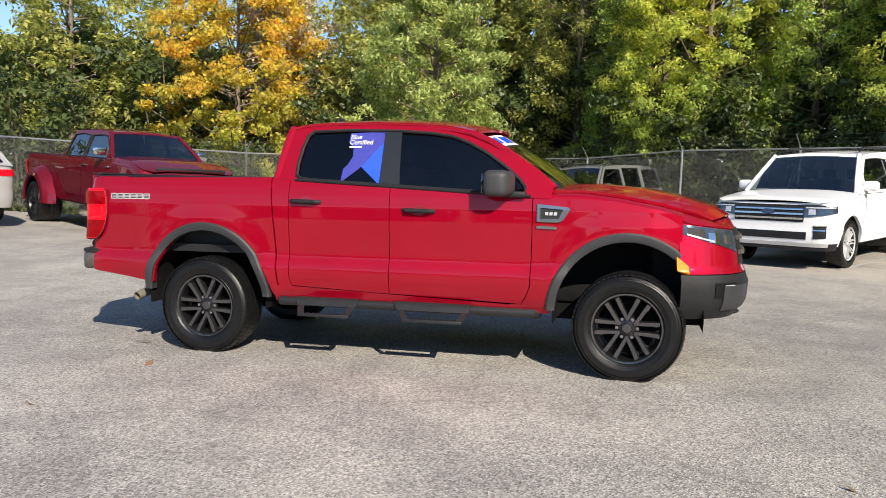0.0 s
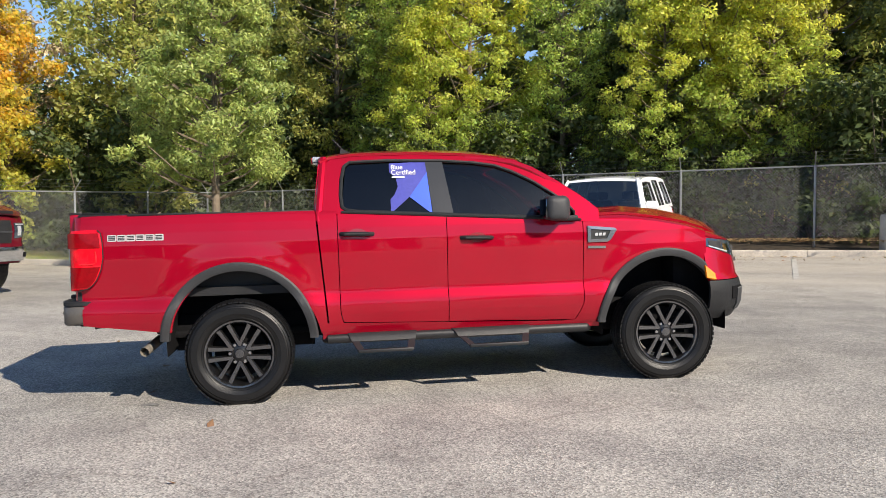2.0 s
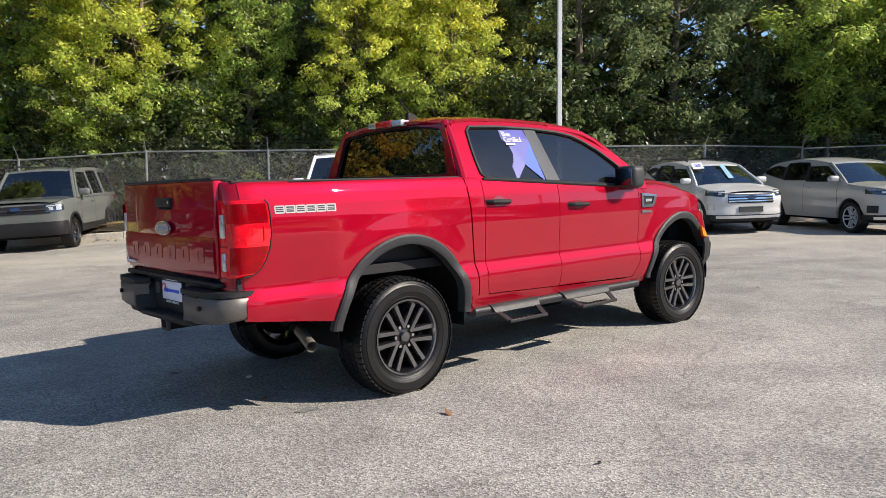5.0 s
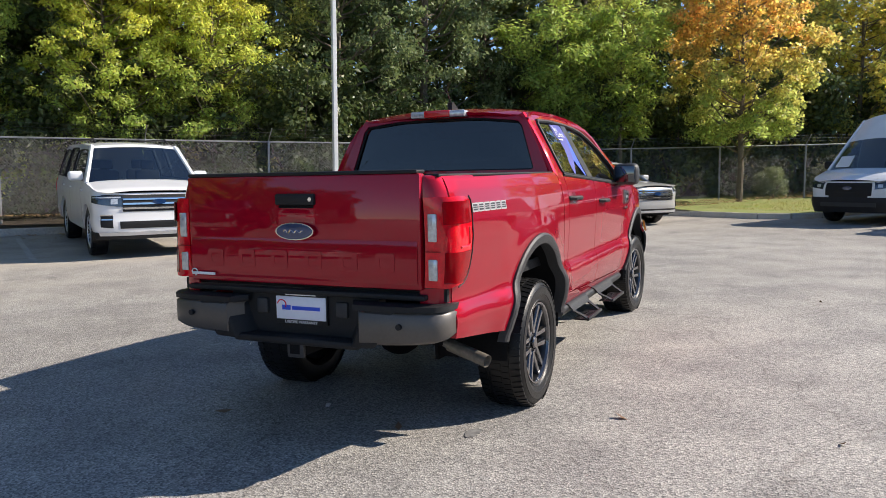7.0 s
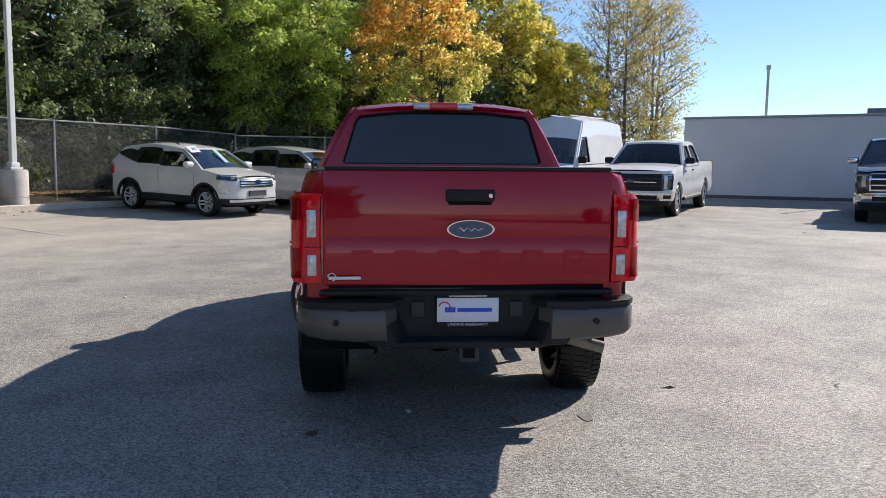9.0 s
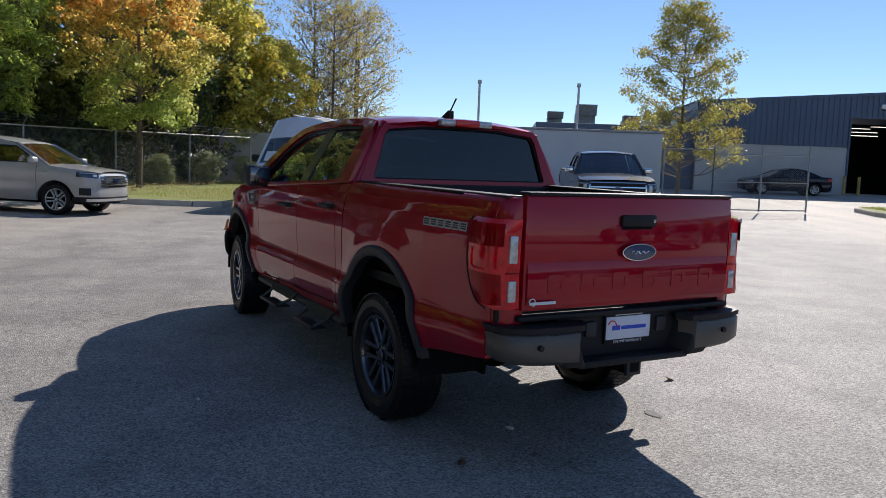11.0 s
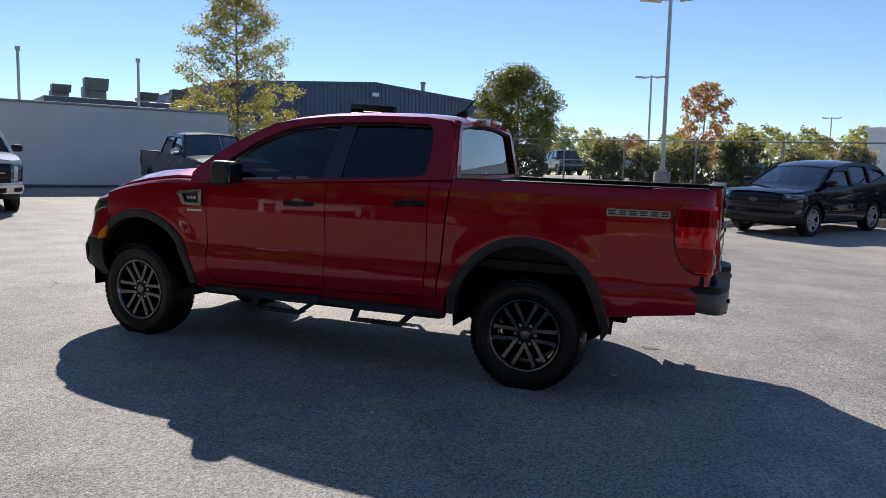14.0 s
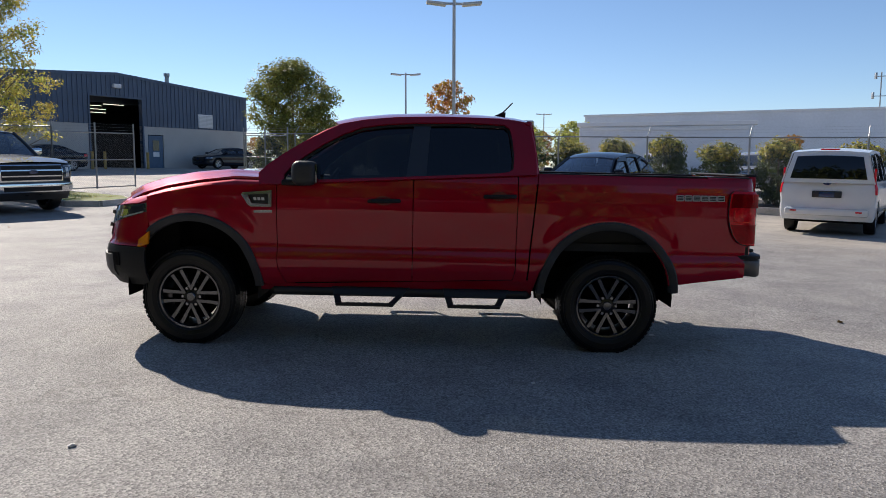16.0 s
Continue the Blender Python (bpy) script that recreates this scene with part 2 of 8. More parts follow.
TAIL_RED = material("red_lamp_lens", (0.66, 0.0045, 0.015), rough=0.2, metal=0.0, coat=1.0, spec=0.0, vary=0.25, scale=14)
TAIL_DARK = material("dark_red_lamp_lens", (0.26, 0.001, 0.005), rough=0.14, metal=0.3, spec=0.0, coat=0.4, vary=0.2, scale=14)
LAMP_CLEAR = material("clear_lamp_lens", (0.52, 0.53, 0.54), rough=0.14, metal=0.3, coat=1.0, vary=0.25, scale=40)
HEADLAMP = material("headlamp_lens", (0.06, 0.08, 0.105), rough=0.08, metal=0.5, coat=1.0, vary=0.3, scale=9)
AMBER = material("amber_lens", (0.85, 0.25, 0.01), rough=0.2, coat=0.8)
WHITE_DECAL = material("white_decal", (0.8, 0.8, 0.8), rough=0.4, vary=0.03)
SILVER_DECAL = material("silver_decal", (0.42, 0.40, 0.40), rough=0.4, vary=0.03)
BLACK_DECAL = material("black_decal", (0.02, 0.02, 0.02), rough=0.4, vary=0.03)
BLUE_DECAL = material("blue_decal", (0.02, 0.08, 0.62), rough=0.45, vary=0.06)
NAVY_DECAL = material("purple_blue_decal", (0.045, 0.05, 0.30), rough=0.45, vary=0.10, scale=30)
BLUE_OVAL = material("blue_enamel", (0.012, 0.04, 0.12), rough=0.15, coat=1.0)
STEEL_DULL = material("weathered_exhaust_steel", (0.24, 0.215, 0.18), rough=0.45, metal=0.4, vary=0.25, scale=20)
TINT = glass_material("dark_tinted_glass", (0.018, 0.021, 0.025), base=0.050, dust=0.006)
TINT_FRONT = glass_material("front_tinted_glass", (0.10, 0.115, 0.125), base=0.050, dust=0.007)
GLASS = glass_material("vehicle_glass", (0.24, 0.27, 0.275), base=0.085)
SCREEN = glass_material("windscreen_clear_glass", (0.50, 0.56, 0.55), base=0.14)
GALV = material("galvanised_steel", (0.34, 0.35, 0.36), rough=0.5, metal=0.7, vary=0.15, scale=6)
POLE = material("painted_grey_pole", (0.60, 0.61, 0.61), rough=0.5, vary=0.08, scale=2)
CONCRETE = material("weathered_concrete", (0.42, 0.40, 0.37), rough=0.9, vary=0.2, scale=2.5, fine=40, bump=0.4, bump_scale=60)
KERB = material("stained_concrete_kerb", (0.54, 0.49, 0.42), rough=0.92, vary=0.25, scale=1.7, fine=30, bump=0.4, bump_scale=50)
GRASS = material("autumn_grass", (0.19, 0.25, 0.05), rough=0.9, second=(0.27, 0.26, 0.09), scale=1.3, fine=24, bump=0.6, bump_scale=60)
BLADE = leaf_material("grass_blade", (0.26, 0.33, 0.06), (0.42, 0.36, 0.13), 0.5, 0.3)
# litter soil, darkened further to stand for shade among the plants
SOIL = material("leaf_litter_soil", (0.06, 0.046, 0.032), rough=0.95, second=(0.055, 0.042, 0.028), scale=1.2, fine=14, bump=0.8, bump_scale=30)
WIRE = material("weathered_wire", (0.28, 0.285, 0.29), rough=0.55, metal=0.3, vary=0.15)
BARK = material("rough_bark", (0.16, 0.125, 0.09), rough=0.9, vary=0.35, scale=7, fine=45, bump=0.8, bump_scale=30)
WALL_WHITE = material("painted_block_wall", (0.62, 0.63, 0.66), rough=0.8, vary=0.06, scale=0.8, fine=18, bump=0.15, bump_scale=40)
BLUE_METAL = material("blue_grey_metal_cladding", (0.074, 0.106, 0.165), rough=0.45, vary=0.12, scale=0.5, fine=12, metal=0.1)
BLOCK_LOW = material("pale_painted_block", (0.50, 0.49, 0.46), rough=0.85, vary=0.08, scale=0.9, fine=15, bump=0.2, bump_scale=30)
DOOR_BLUE = material("blue_door_paint", (0.07, 0.13, 0.21), rough=0.45, vary=0.1)
YELLOW = material("faded_yellow_paint", (0.45, 0.30, 0.08), rough=0.6, vary=0.2)
LINE_PAINT = material("worn_white_line_paint", (0.40, 0.385, 0.36), rough=0.8, vary=0.25, scale=9, fine=60)
ASPHALT = asphalt_material()


# ---- mesh helpers ----
def part(name, bm, mat, parent=None, label="", smooth=True, angle=35, weld=True):
    """Links a bmesh as one mesh object under a thing or a part."""
    if weld:
        bmesh.ops.remove_doubles(bm, verts=bm.verts, dist=1e-5)
    me = bpy.data.meshes.new(name)
    bm.to_mesh(me)
    bm.free()
    me.materials.append(mat)
    if smooth:
        me.shade_smooth()
        me.set_sharp_from_angle(angle=radians(angle))
    ob = new(name, me)
    ob.parent = parent
    if label:
        tagged(ob, label)
    return ob


def thing(name, m, label, category, group=""):
    ob = new(name)
    ob.empty_display_size = 0.2
    ob.matrix_basis = m
    return tagged(ob, label, category, group)


def box(bm, x0, x1, y0, y1, z0, z1, bevel=0.0, seg=2, m=None):
    r = bmesh.ops.create_cube(bm, size=1.0)
    vs = r["verts"]
    for v in vs:
        v.co = Vector(((x0 + x1) / 2 + v.co.x * (x1 - x0), (y0 + y1) / 2 + v.co.y * (y1 - y0), (z0 + z1) / 2 + v.co.z * (z1 - z0)))
    if bevel:
        es = {e for v in vs for e in v.link_edges}
        g = bmesh.ops.bevel(bm, geom=list(es), offset=bevel, segments=seg, profile=0.5, affect="EDGES")
        vs = list({v for f in g["faces"] for v in f.verts} | {v for v in vs if v.is_valid})
    if m is not None:
        for v in vs:
            v.co = m @ v.co
    return vs


def tube(bm, pts, r, n=8, caps=True, r1=None):
    """Sweeps a round section along a polyline."""
    pts = [Vector(p) for p in pts]
    rings = []
    for i, p in enumerate(pts):
        d = (pts[min(i + 1, len(pts) - 1)] - pts[max(i - 1, 0)]).normalized()
        a = d.orthogonal().normalized() if i == 0 else (rings[-1][1] - d * rings[-1][1].dot(d)).normalized()
        b = d.cross(a)
        k = r if r1 is None else r + (r1 - r) * i / (len(pts) - 1)
        rings.append(([bm.verts.new(p + (a * math.cos(t) + b * math.sin(t)) * k) for t in [2 * math.pi * j / n for j in range(n)]], a))
    for (u, _), (w, _) in zip(rings, rings[1:]):
        for j in range(n):
            bm.faces.new((u[j], u[(j + 1) % n], w[(j + 1) % n], w[j]))
    if caps:
        bm.faces.new(rings[0][0][::-1]), bm.faces.new(rings[-1][0])


def lathe(bm, profile, n=40, closed=False):
    """Turns (radius, y) pairs about the y axis."""
    rings = [[bm.verts.new((r * math.cos(t), y, r * math.sin(t))) for t in [2 * math.pi * j / n for j in range(n)]] for r, y in profile]
    for u, w in list(zip(rings, rings[1:])) + ([(rings[-1], rings[0])] if closed else []):
        for j in range(n):
            bm.faces.new((u[j], u[(j + 1) % n], w[(j + 1) % n], w[j]))


def grid(bm, rows):
    vs = [[bm.verts.new(p) for p in row] for row in rows]
    for a, b in zip(vs, vs[1:]):
        for i in range(len(a) - 1):
            bm.faces.new((a[i], a[i + 1], b[i + 1], b[i]))
    return vs


def sheet(bm, outer, holes=(), f=lambda u, v: (u, 0, v)):
    """Fills a flat outline with holes and lays it out by f."""
    edges = []
    for loop in (outer, *holes):
        vs = [bm.verts.new((u, v, 0)) for u, v in loop]
        edges += [bm.edges.new((a, b)) for a, b in zip(vs, vs[1:] + vs[:1])]
    bmesh.ops.triangle_fill(bm, use_beauty=True, edges=edges, normal=(0, 0, 1))
    for v in bm.verts:
        v.co = Vector(f(v.co.x, v.co.y))


def thicken(bm, t):
    bmesh.ops.recalc_face_normals(bm, faces=bm.faces)
    bmesh.ops.solidify(bm, geom=bm.faces[:], thickness=t)


def slab(bm, outline, y0, y1):
    """An (x, z) outline pulled from y0 to y1."""
    a = [bm.verts.new((x, y0, z)) for x, z in outline]
    b = [bm.verts.new((x, y1, z)) for x, z in outline]
    n = len(a)
    bm.faces.new(a), bm.faces.new(b[::-1])
    for i in range(n):
        bm.faces.new((a[i], b[i], b[(i + 1) % n], a[(i + 1) % n]))


def rounded(x0, x1, z0, z1, r, n=5):
    out = []
    for cx, cz, a in ((x1 - r, z1 - r, 0), (x0 + r, z1 - r, 90), (x0 + r, z0 + r, 180), (x1 - r, z0 + r, 270)):
        out += [(cx + r * math.cos(radians(a + 90 * i / n)), cz + r * math.sin(radians(a + 90 * i / n))) for i in range(n + 1)]
    return out


def text_mesh(body, size, depth):
    cu = bpy.data.curves.new("lettering", "FONT")
    cu.body, cu.size, cu.extrude, cu.align_x, cu.align_y = body, size, depth, "CENTER", "CENTER"
    ob = bpy.data.objects.new("lettering", cu)
    me = bpy.data.meshes.new_from_object(ob)
    bpy.data.objects.remove(ob)
    return me


def text_part(name, body, size, depth, mat, parent, m, label=""):
    me = text_mesh(body, size, depth)
    me.materials.clear()
    me.materials.append(mat)
    ob = new(name, me)
    ob.parent, ob.matrix_basis = parent, m
    if label:
        tagged(ob, label)
    return ob


def lerp_table(x, table):
    return float(np.interp(x, [a for a, _ in table], [b for _, b in table]))


# ---- ground ----
SD, SN = Vector((0.84, -0.54, 0)).normalized(), Vector((0.54, 0.84, 0)).normalized()


def site(s, q, z=0.0):
    """A place on the lot: s along the fences, q across them."""
    p = SD * s + SN * q
    return Vector((p.x, p.y, z))


def ground_z(x, y):
    r = math.hypot(x, y)
    k = 0.021 - 0.009 * max(0.0, x / r) ** 2 * (1 if y > -x else 0.6) if r > 0 else 0.021
    far = min(r, 46)
    slope = 0.0198 * x - 0.0097 * y
    if r > 46:
        slope *= 46 / r
    t = max(0.0, far - 8)
    s, q = x * SD.x + y * SD.y, x * SN.x + y * SN.y
    bay = max(0.0, min(1.0, (s + 8) / 2, (11 - s) / 2)) * 0.0235 * max(0.0, min(q, 14) - 6.5)
    west = 0.045 * max(0.0, min(-x, 13) - 3.5) * max(0.0, min(1.0, (y - 1) / 4)) * max(0.0, min(1.0, (14 - y) / 4))
    east = 0.010 * max(0.0, min(x, 14) - 4)
    return 0.025 - east + slope + bay + west + k * (t - 1.5 * (1 - math.exp(-t / 1.5)))


def on_site(s, q, dz=0.0):
    p = site(s, q)
    return Vector((p.x, p.y, ground_z(p.x, p.y) + dz))


# ---- large structure ----
def ground_sheet():
    bm = bmesh.new()
    rs = [0, 1.5, 3, 4.5, 6, 7, 8, 9, 10, 11, 12, 13, 14, 15, 16, 17, 18, 20, 22, 24, 27, 30, 34, 38, 42, 46, 55, 70, 100, 160, 300, 600, 1500]
    n = 72
    rows = []
    for r in rs[1:]:
        rows.append([bm.verts.new((r * math.cos(2 * math.pi * j / n), r * math.sin(2 * math.pi * j / n),
                                   ground_z(r * math.cos(2 * math.pi * j / n), r * math.sin(2 * math.pi * j / n)))) for j in range(n)])
    c = bm.verts.new((0, 0, ground_z(0, 0)))
    for j in range(n):
        bm.faces.new((c, rows[0][j], rows[0][(j + 1) % n]))
    for a, b in zip(rows, rows[1:]):
        for j in range(n):
            bm.faces.new((a[j], b[j], b[(j + 1) % n], a[(j + 1) % n]))
    return tagged(part("ground", bm, ASPHALT), "aged grey asphalt parking lot with fine cracks", "ground", kind="structure")


ground_sheet()


def verge(name, outline, top, mat, label):
    """A raised bed of soil or grass over the ground, with an outline in site coordinates."""
    bm = bmesh.new()
    sheet(bm, outline, (), lambda u, v: (u, v, 0))
    bmesh.ops.subdivide_edges(bm, edges=bm.edges[:], cuts=3, use_grid_fill=True)
    for v in bm.verts:
        p = on_site(v.co.x, v.co.y)
        v.co = p + Vector((0, 0, top(v.co.x, v.co.y) if callable(top) else top))
    return tagged(part(name, bm, mat, angle=60), label, "ground", kind="structure")


def kerb_line(pts, h=0.15, w=0.16, n_joint=3.0):
    """A kerb of single concrete lengths along a line in site coordinates."""
    base = new("kerb")
    tagged(base, "stained pale concrete kerb with joints", "kerb", kind="structure")
    for a, b in zip(pts, pts[1:]):
        a, b = Vector(a), Vector(b)
        d = b - a
        k = max(1, round(d.length / n_joint))
        for i in range(k):
            u, v = a + d * (i / k), a + d * ((i + 1) / k)
            g = d.normalized() * 0.006
            u, v = u + g, v - g
            side = Vector((-d.y, d.x)).normalized() * w / 2
            bm = bmesh.new()
            rows = []
            for p in (u, v):
                z = ground_z(*site(*p).xy)
                sec = [(-1, -0.1), (-1, h - 0.02), (-0.8, h), (0.8, h), (1, h - 0.03), (1, -0.1)]
                rows.append([site(*(p + side * s), z + t) for s, t in sec])
            vs = grid(bm, rows)
            bm.faces.new(vs[0]), bm.faces.new(vs[1][::-1])
            part("kerb_stone", bm, KERB, base, smooth=False)
    return base


def chain_link(length, height, step=0.075, wire=0.0016):
    """One bay of diamond wire mesh as thin three-sided wires, in x and z."""
    bm = bmesh.new()
    k = int((length + height) / step) + 1
    for i in range(k):
        c = i * step
        for up in (1, -1):
            x0, x1 = c - height, c
            z0, z1 = 0.0, height
            if x0 < 0:
                z0, x0 = z0 - x0, 0.0
            if x1 > length:
                z1, x1 = z1 - (x1 - length), length
            if x1 - x0 < 0.02:
                continue
            if up < 0:
                z0, z1 = height - z0, height - z1
            d = Vector((x1 - x0, 0, z1 - z0)).normalized()
            s = Vector((-d.z, 0, d.x))
            a = []
            for p in ((x0, 0, z0), (x1, 0, z1)):
                p = Vector(p) + Vector((0, 0.002 * up, 0))
                a.append([bm.verts.new(p + s * wire), bm.verts.new(p - s * wire * 0.5 + Vector((0, wire, 0))), bm.verts.new(p - s * wire * 0.5 - Vector((0, wire, 0)))])
            for j in range(3):
                bm.faces.new((a[0][j], a[0][(j + 1) % 3], a[1][(j + 1) % 3], a[1][j]))
    return bm


def fence(label, start, end, base_dz, height, arms=True, bay=3.05, barbs=3, tilt=1.0, gate=False):
    """A run of chain-link fence with posts, top rail, mesh bays and slanted arms with wire."""
    a, b = Vector(start), Vector(end)
    d = b - a
    n = max(1, round(d.length / bay))
    root = thing("fence", pose(0, 0, 0), label, "fence")
    mesh = None
    step = d.length / n
    way = (site(*b) - site(*a)).normalized()
    out = Vector((way.y, -way.x, 0)) * tilt
    tops = []
    for i in range(n + 1):
        q = a + d * (i / n)
        p = on_site(*q, base_dz)
        bm = bmesh.new()
        tube(bm, [p + Vector((0, 0, 0.0 if gate else -0.3)), p + Vector((0, 0, height + (0.34 if gate else 0.03)))], 0.030, 8)
        if arms:
            tube(bm, [p + Vector((0, 0, height)), p + Vector((0, 0, height + 0.06)) + out * 0.03, p + Vector((0, 0, height + 0.33)) + out * 0.28], 0.014, 6)
        part("post", bm, GALV, root)
        tops.append(p)
    for p, q in zip(tops, tops[1:]):
        bm = bmesh.new()
        tube(bm, [p + Vector((0, 0, height)), q + Vector((0, 0, height))], 0.021, 6)
        part("top_rail", bm, GALV, root)
        if gate:
            for h in (0.06, height * 0.52):
                bm = bmesh.new()
                tube(bm, [p + Vector((0, 0, h)), q + Vector((0, 0, h))], 0.019, 6)
                part("gate_rail", bm, GALV, root)
            for h in (0.10, 0.20, 0.30):
                bm = bmesh.new()
                tube(bm, [p + Vector((0, 0, height + h)), q + Vector((0, 0, height + h))], 0.0035, 4)
                part("gate_wire", bm, GALV, root)
        if mesh is None:
            bm = chain_link((q - p).length, height - 0.04)
            mesh = part("wire_mesh", bm, WIRE, root, "galvanised diamond wire mesh", smooth=False, weld=False)
            ob = mesh
        else:
            ob = new("wire_mesh", mesh.data)
            ob.parent = root
        way3 = (q - p).normalized()
        ob.matrix_basis = Matrix.Translation(p + Vector((0, 0, 0.02))) @ Matrix((way3, Vector((-way.y, way.x, 0)), (0, 0, 1))).transposed().to_4x4()
        if arms:
            for k in range(barbs):
                t = (k + 1) / barbs
                h = Vector((0, 0, height + 0.06 + 0.26 * t)) + out * (0.03 + 0.25 * t)
                mid = (p + q) / 2 + h - Vector((0, 0, 0.02))
                bm = bmesh.new()
                tube(bm, [p + h, mid, q + h], 0.002, 3, caps=False)
                part("barbed_wire", bm, GALV, root)
    return root


def light_pole(s, q, dz, base_h, base_r, height, arms_at=None, label="", heading=0.0, extra=None):
    p = on_site(s, q, dz)
    root = thing("street_lamp", Matrix.Translation(p) @ pose(0, 0, 0, 0, 0, heading), label, "lamp post", "lot light poles")
    bm = bmesh.new()
    lathe(bm, [(0.001, -0.4), (base_r, -0.4), (base_r, base_h - 0.05), (base_r - 0.03, base_h), (0.001, base_h)], 24)
    bmesh.ops.transform(bm, matrix=Matrix.Rotation(radians(90), 4, "X"), verts=bm.verts)
    part("concrete_base", bm, CONCRETE, root)
    bm = bmesh.new()
    box(bm, -0.14, 0.14, -0.14, 0.14, base_h, base_h + 0.05, 0.01)
    box(bm, -0.10, 0.10, -0.10, 0.10, base_h + 0.05, base_h + 0.16, 0.02)
    part("base_cover", bm, POLE, root)
    bm = bmesh.new()
    r = 0.062
    vs = []
    for z, k in ((base_h + 0.1, 1.0), (height, 0.85)):
        vs.append([bm.verts.new((x * r * k, y * r * k, z)) for x, y in ((1, .8), (.8, 1), (-.8, 1), (-1, .8), (-1, -.8), (-.8, -1), (.8, -1), (1, -.8))])
    for j in range(8):
        bm.faces.new((vs[0][j], vs[0][(j + 1) % 8], vs[1][(j + 1) % 8], vs[1][j]))
    bm.faces.new(vs[1])
    part("pole", bm, POLE, root, smooth=False)
    for ang in arms_at or ():
        m = Matrix.Rotation(radians(ang), 4, "Z")
        bm = bmesh.new()
        box(bm, 0.0, 0.35, -0.04, 0.04, height - 0.16, height - 0.08, 0.01, m=m)
        part("arm", bm, POLE, root)
        bm = bmesh.new()
        vs = box(bm, 0.28, 0.95, -0.19, 0.19, height - 0.20, height - 0.10, 0.03)
        for v in vs:
            v.co.z += 0.10 * (v.co.x - 0.28)
            if v.co.x > 0.6:
                v.co.y *= 0.8
            v.co = m @ v.co
        part("lamp_head", bm, POLE, root)
    if extra:
        bm = bmesh.new()
        box(bm, -0.05, 0.05, 0.06, 0.24, extra, extra + 0.09, 0.02)
        part("camera_housing", bm, POLE, root)
    return root


# verges, kerbs and fences
NQ = 14.4
verge("ground_verge_north", [(-60, NQ - 1.0), (12.6, NQ - 1.0), (40, NQ - 6.0), (40, NQ + 30), (-60, NQ + 30)],
      lambda s, q: 0.14 + 0.22 * min(1, max(0, q - NQ + 1.0) / 1.2) + 0.03 * max(0, q - NQ - 0.5), SOIL, "bank of soil and leaf litter under the trees")
kerb_line([(-9.5, NQ - 1.1), (12.6, NQ - 1.1)])
fence("galvanised chain-link fence with slanted barbed arms before woods", (-15.3, NQ), (12.6, NQ), 0.37, 1.72)
fence("galvanised chain-link fence before the maple", (12.6, NQ), (24.0, 9.0), 0.30, 1.75)
fence("galvanised chain-link fence behind the dark red pickup", (-15.55, 6.65), (-15.3, NQ), 0.15, 1.95)
fence("galvanised chain-link fence before the autumn trees", (-23.1, -4.75), (-15.55, 6.65), 0.15, 1.95)

# white block wall of a low building
def plain_box(name, s0, s1, q0, q1, z0, z1, mat, label, kind="structure", category="building"):
    bm = bmesh.new()
    box(bm, 0, s1 - s0, 0, q1 - q0, 0, z1 - z0, 0.02)
    ob = part(name, bm, mat, smooth=False)
    m = Matrix((SD, SN, (0, 0, 1))).transposed().to_4x4()
    ob.matrix_basis = Matrix.Translation(site(s0, q0, z0)) @ m
    return tagged(ob, label, category, kind=kind)


SITE_M = Matrix((SD, SN, (0, 0, 1))).transposed().to_4x4()
plain_box("wall_white", 22.5, 30.0, -7.0, 2.5, 0.3, 3.36, WALL_WHITE, "long white painted block wall of a low building")
plain_box("wall_white_base", 22.44, 22.50, -7.0, 2.5, 0.2, 0.72, material("dark_wall_base", (0.10, 0.10, 0.11), rough=0.8, vary=0.2), "dark stained base of the white wall")
plain_box("trim_white_wall_cap", 22.44, 30.05, -7.06, 2.56, 3.36, 3.44, material("grey_coping", (0.30, 0.31, 0.33), rough=0.6), "grey metal coping on the white wall")
plain_box("wall_enclosure", 27.0, 27.3, 7.6, 11.4, 0.3, 3.1, BLOCK_LOW, "pale block enclosure wall behind the fence")
for q, h in ((-0.15, 5.14), (-3.85, 5.12)):
    bm = bmesh.new()
    z0 = 3.40
    tube(bm, [site(22.7, q, z0), site(22.7, q, h - 0.12)], 0.045, 10)
    tube(bm, [site(22.7, q, h - 0.14), site(22.7, q, h)], 0.075, 10)
    tagged(part("vent_pipe", bm, POLE), "thin grey vent pipe above the white wall", "pipe", "vent pipes")


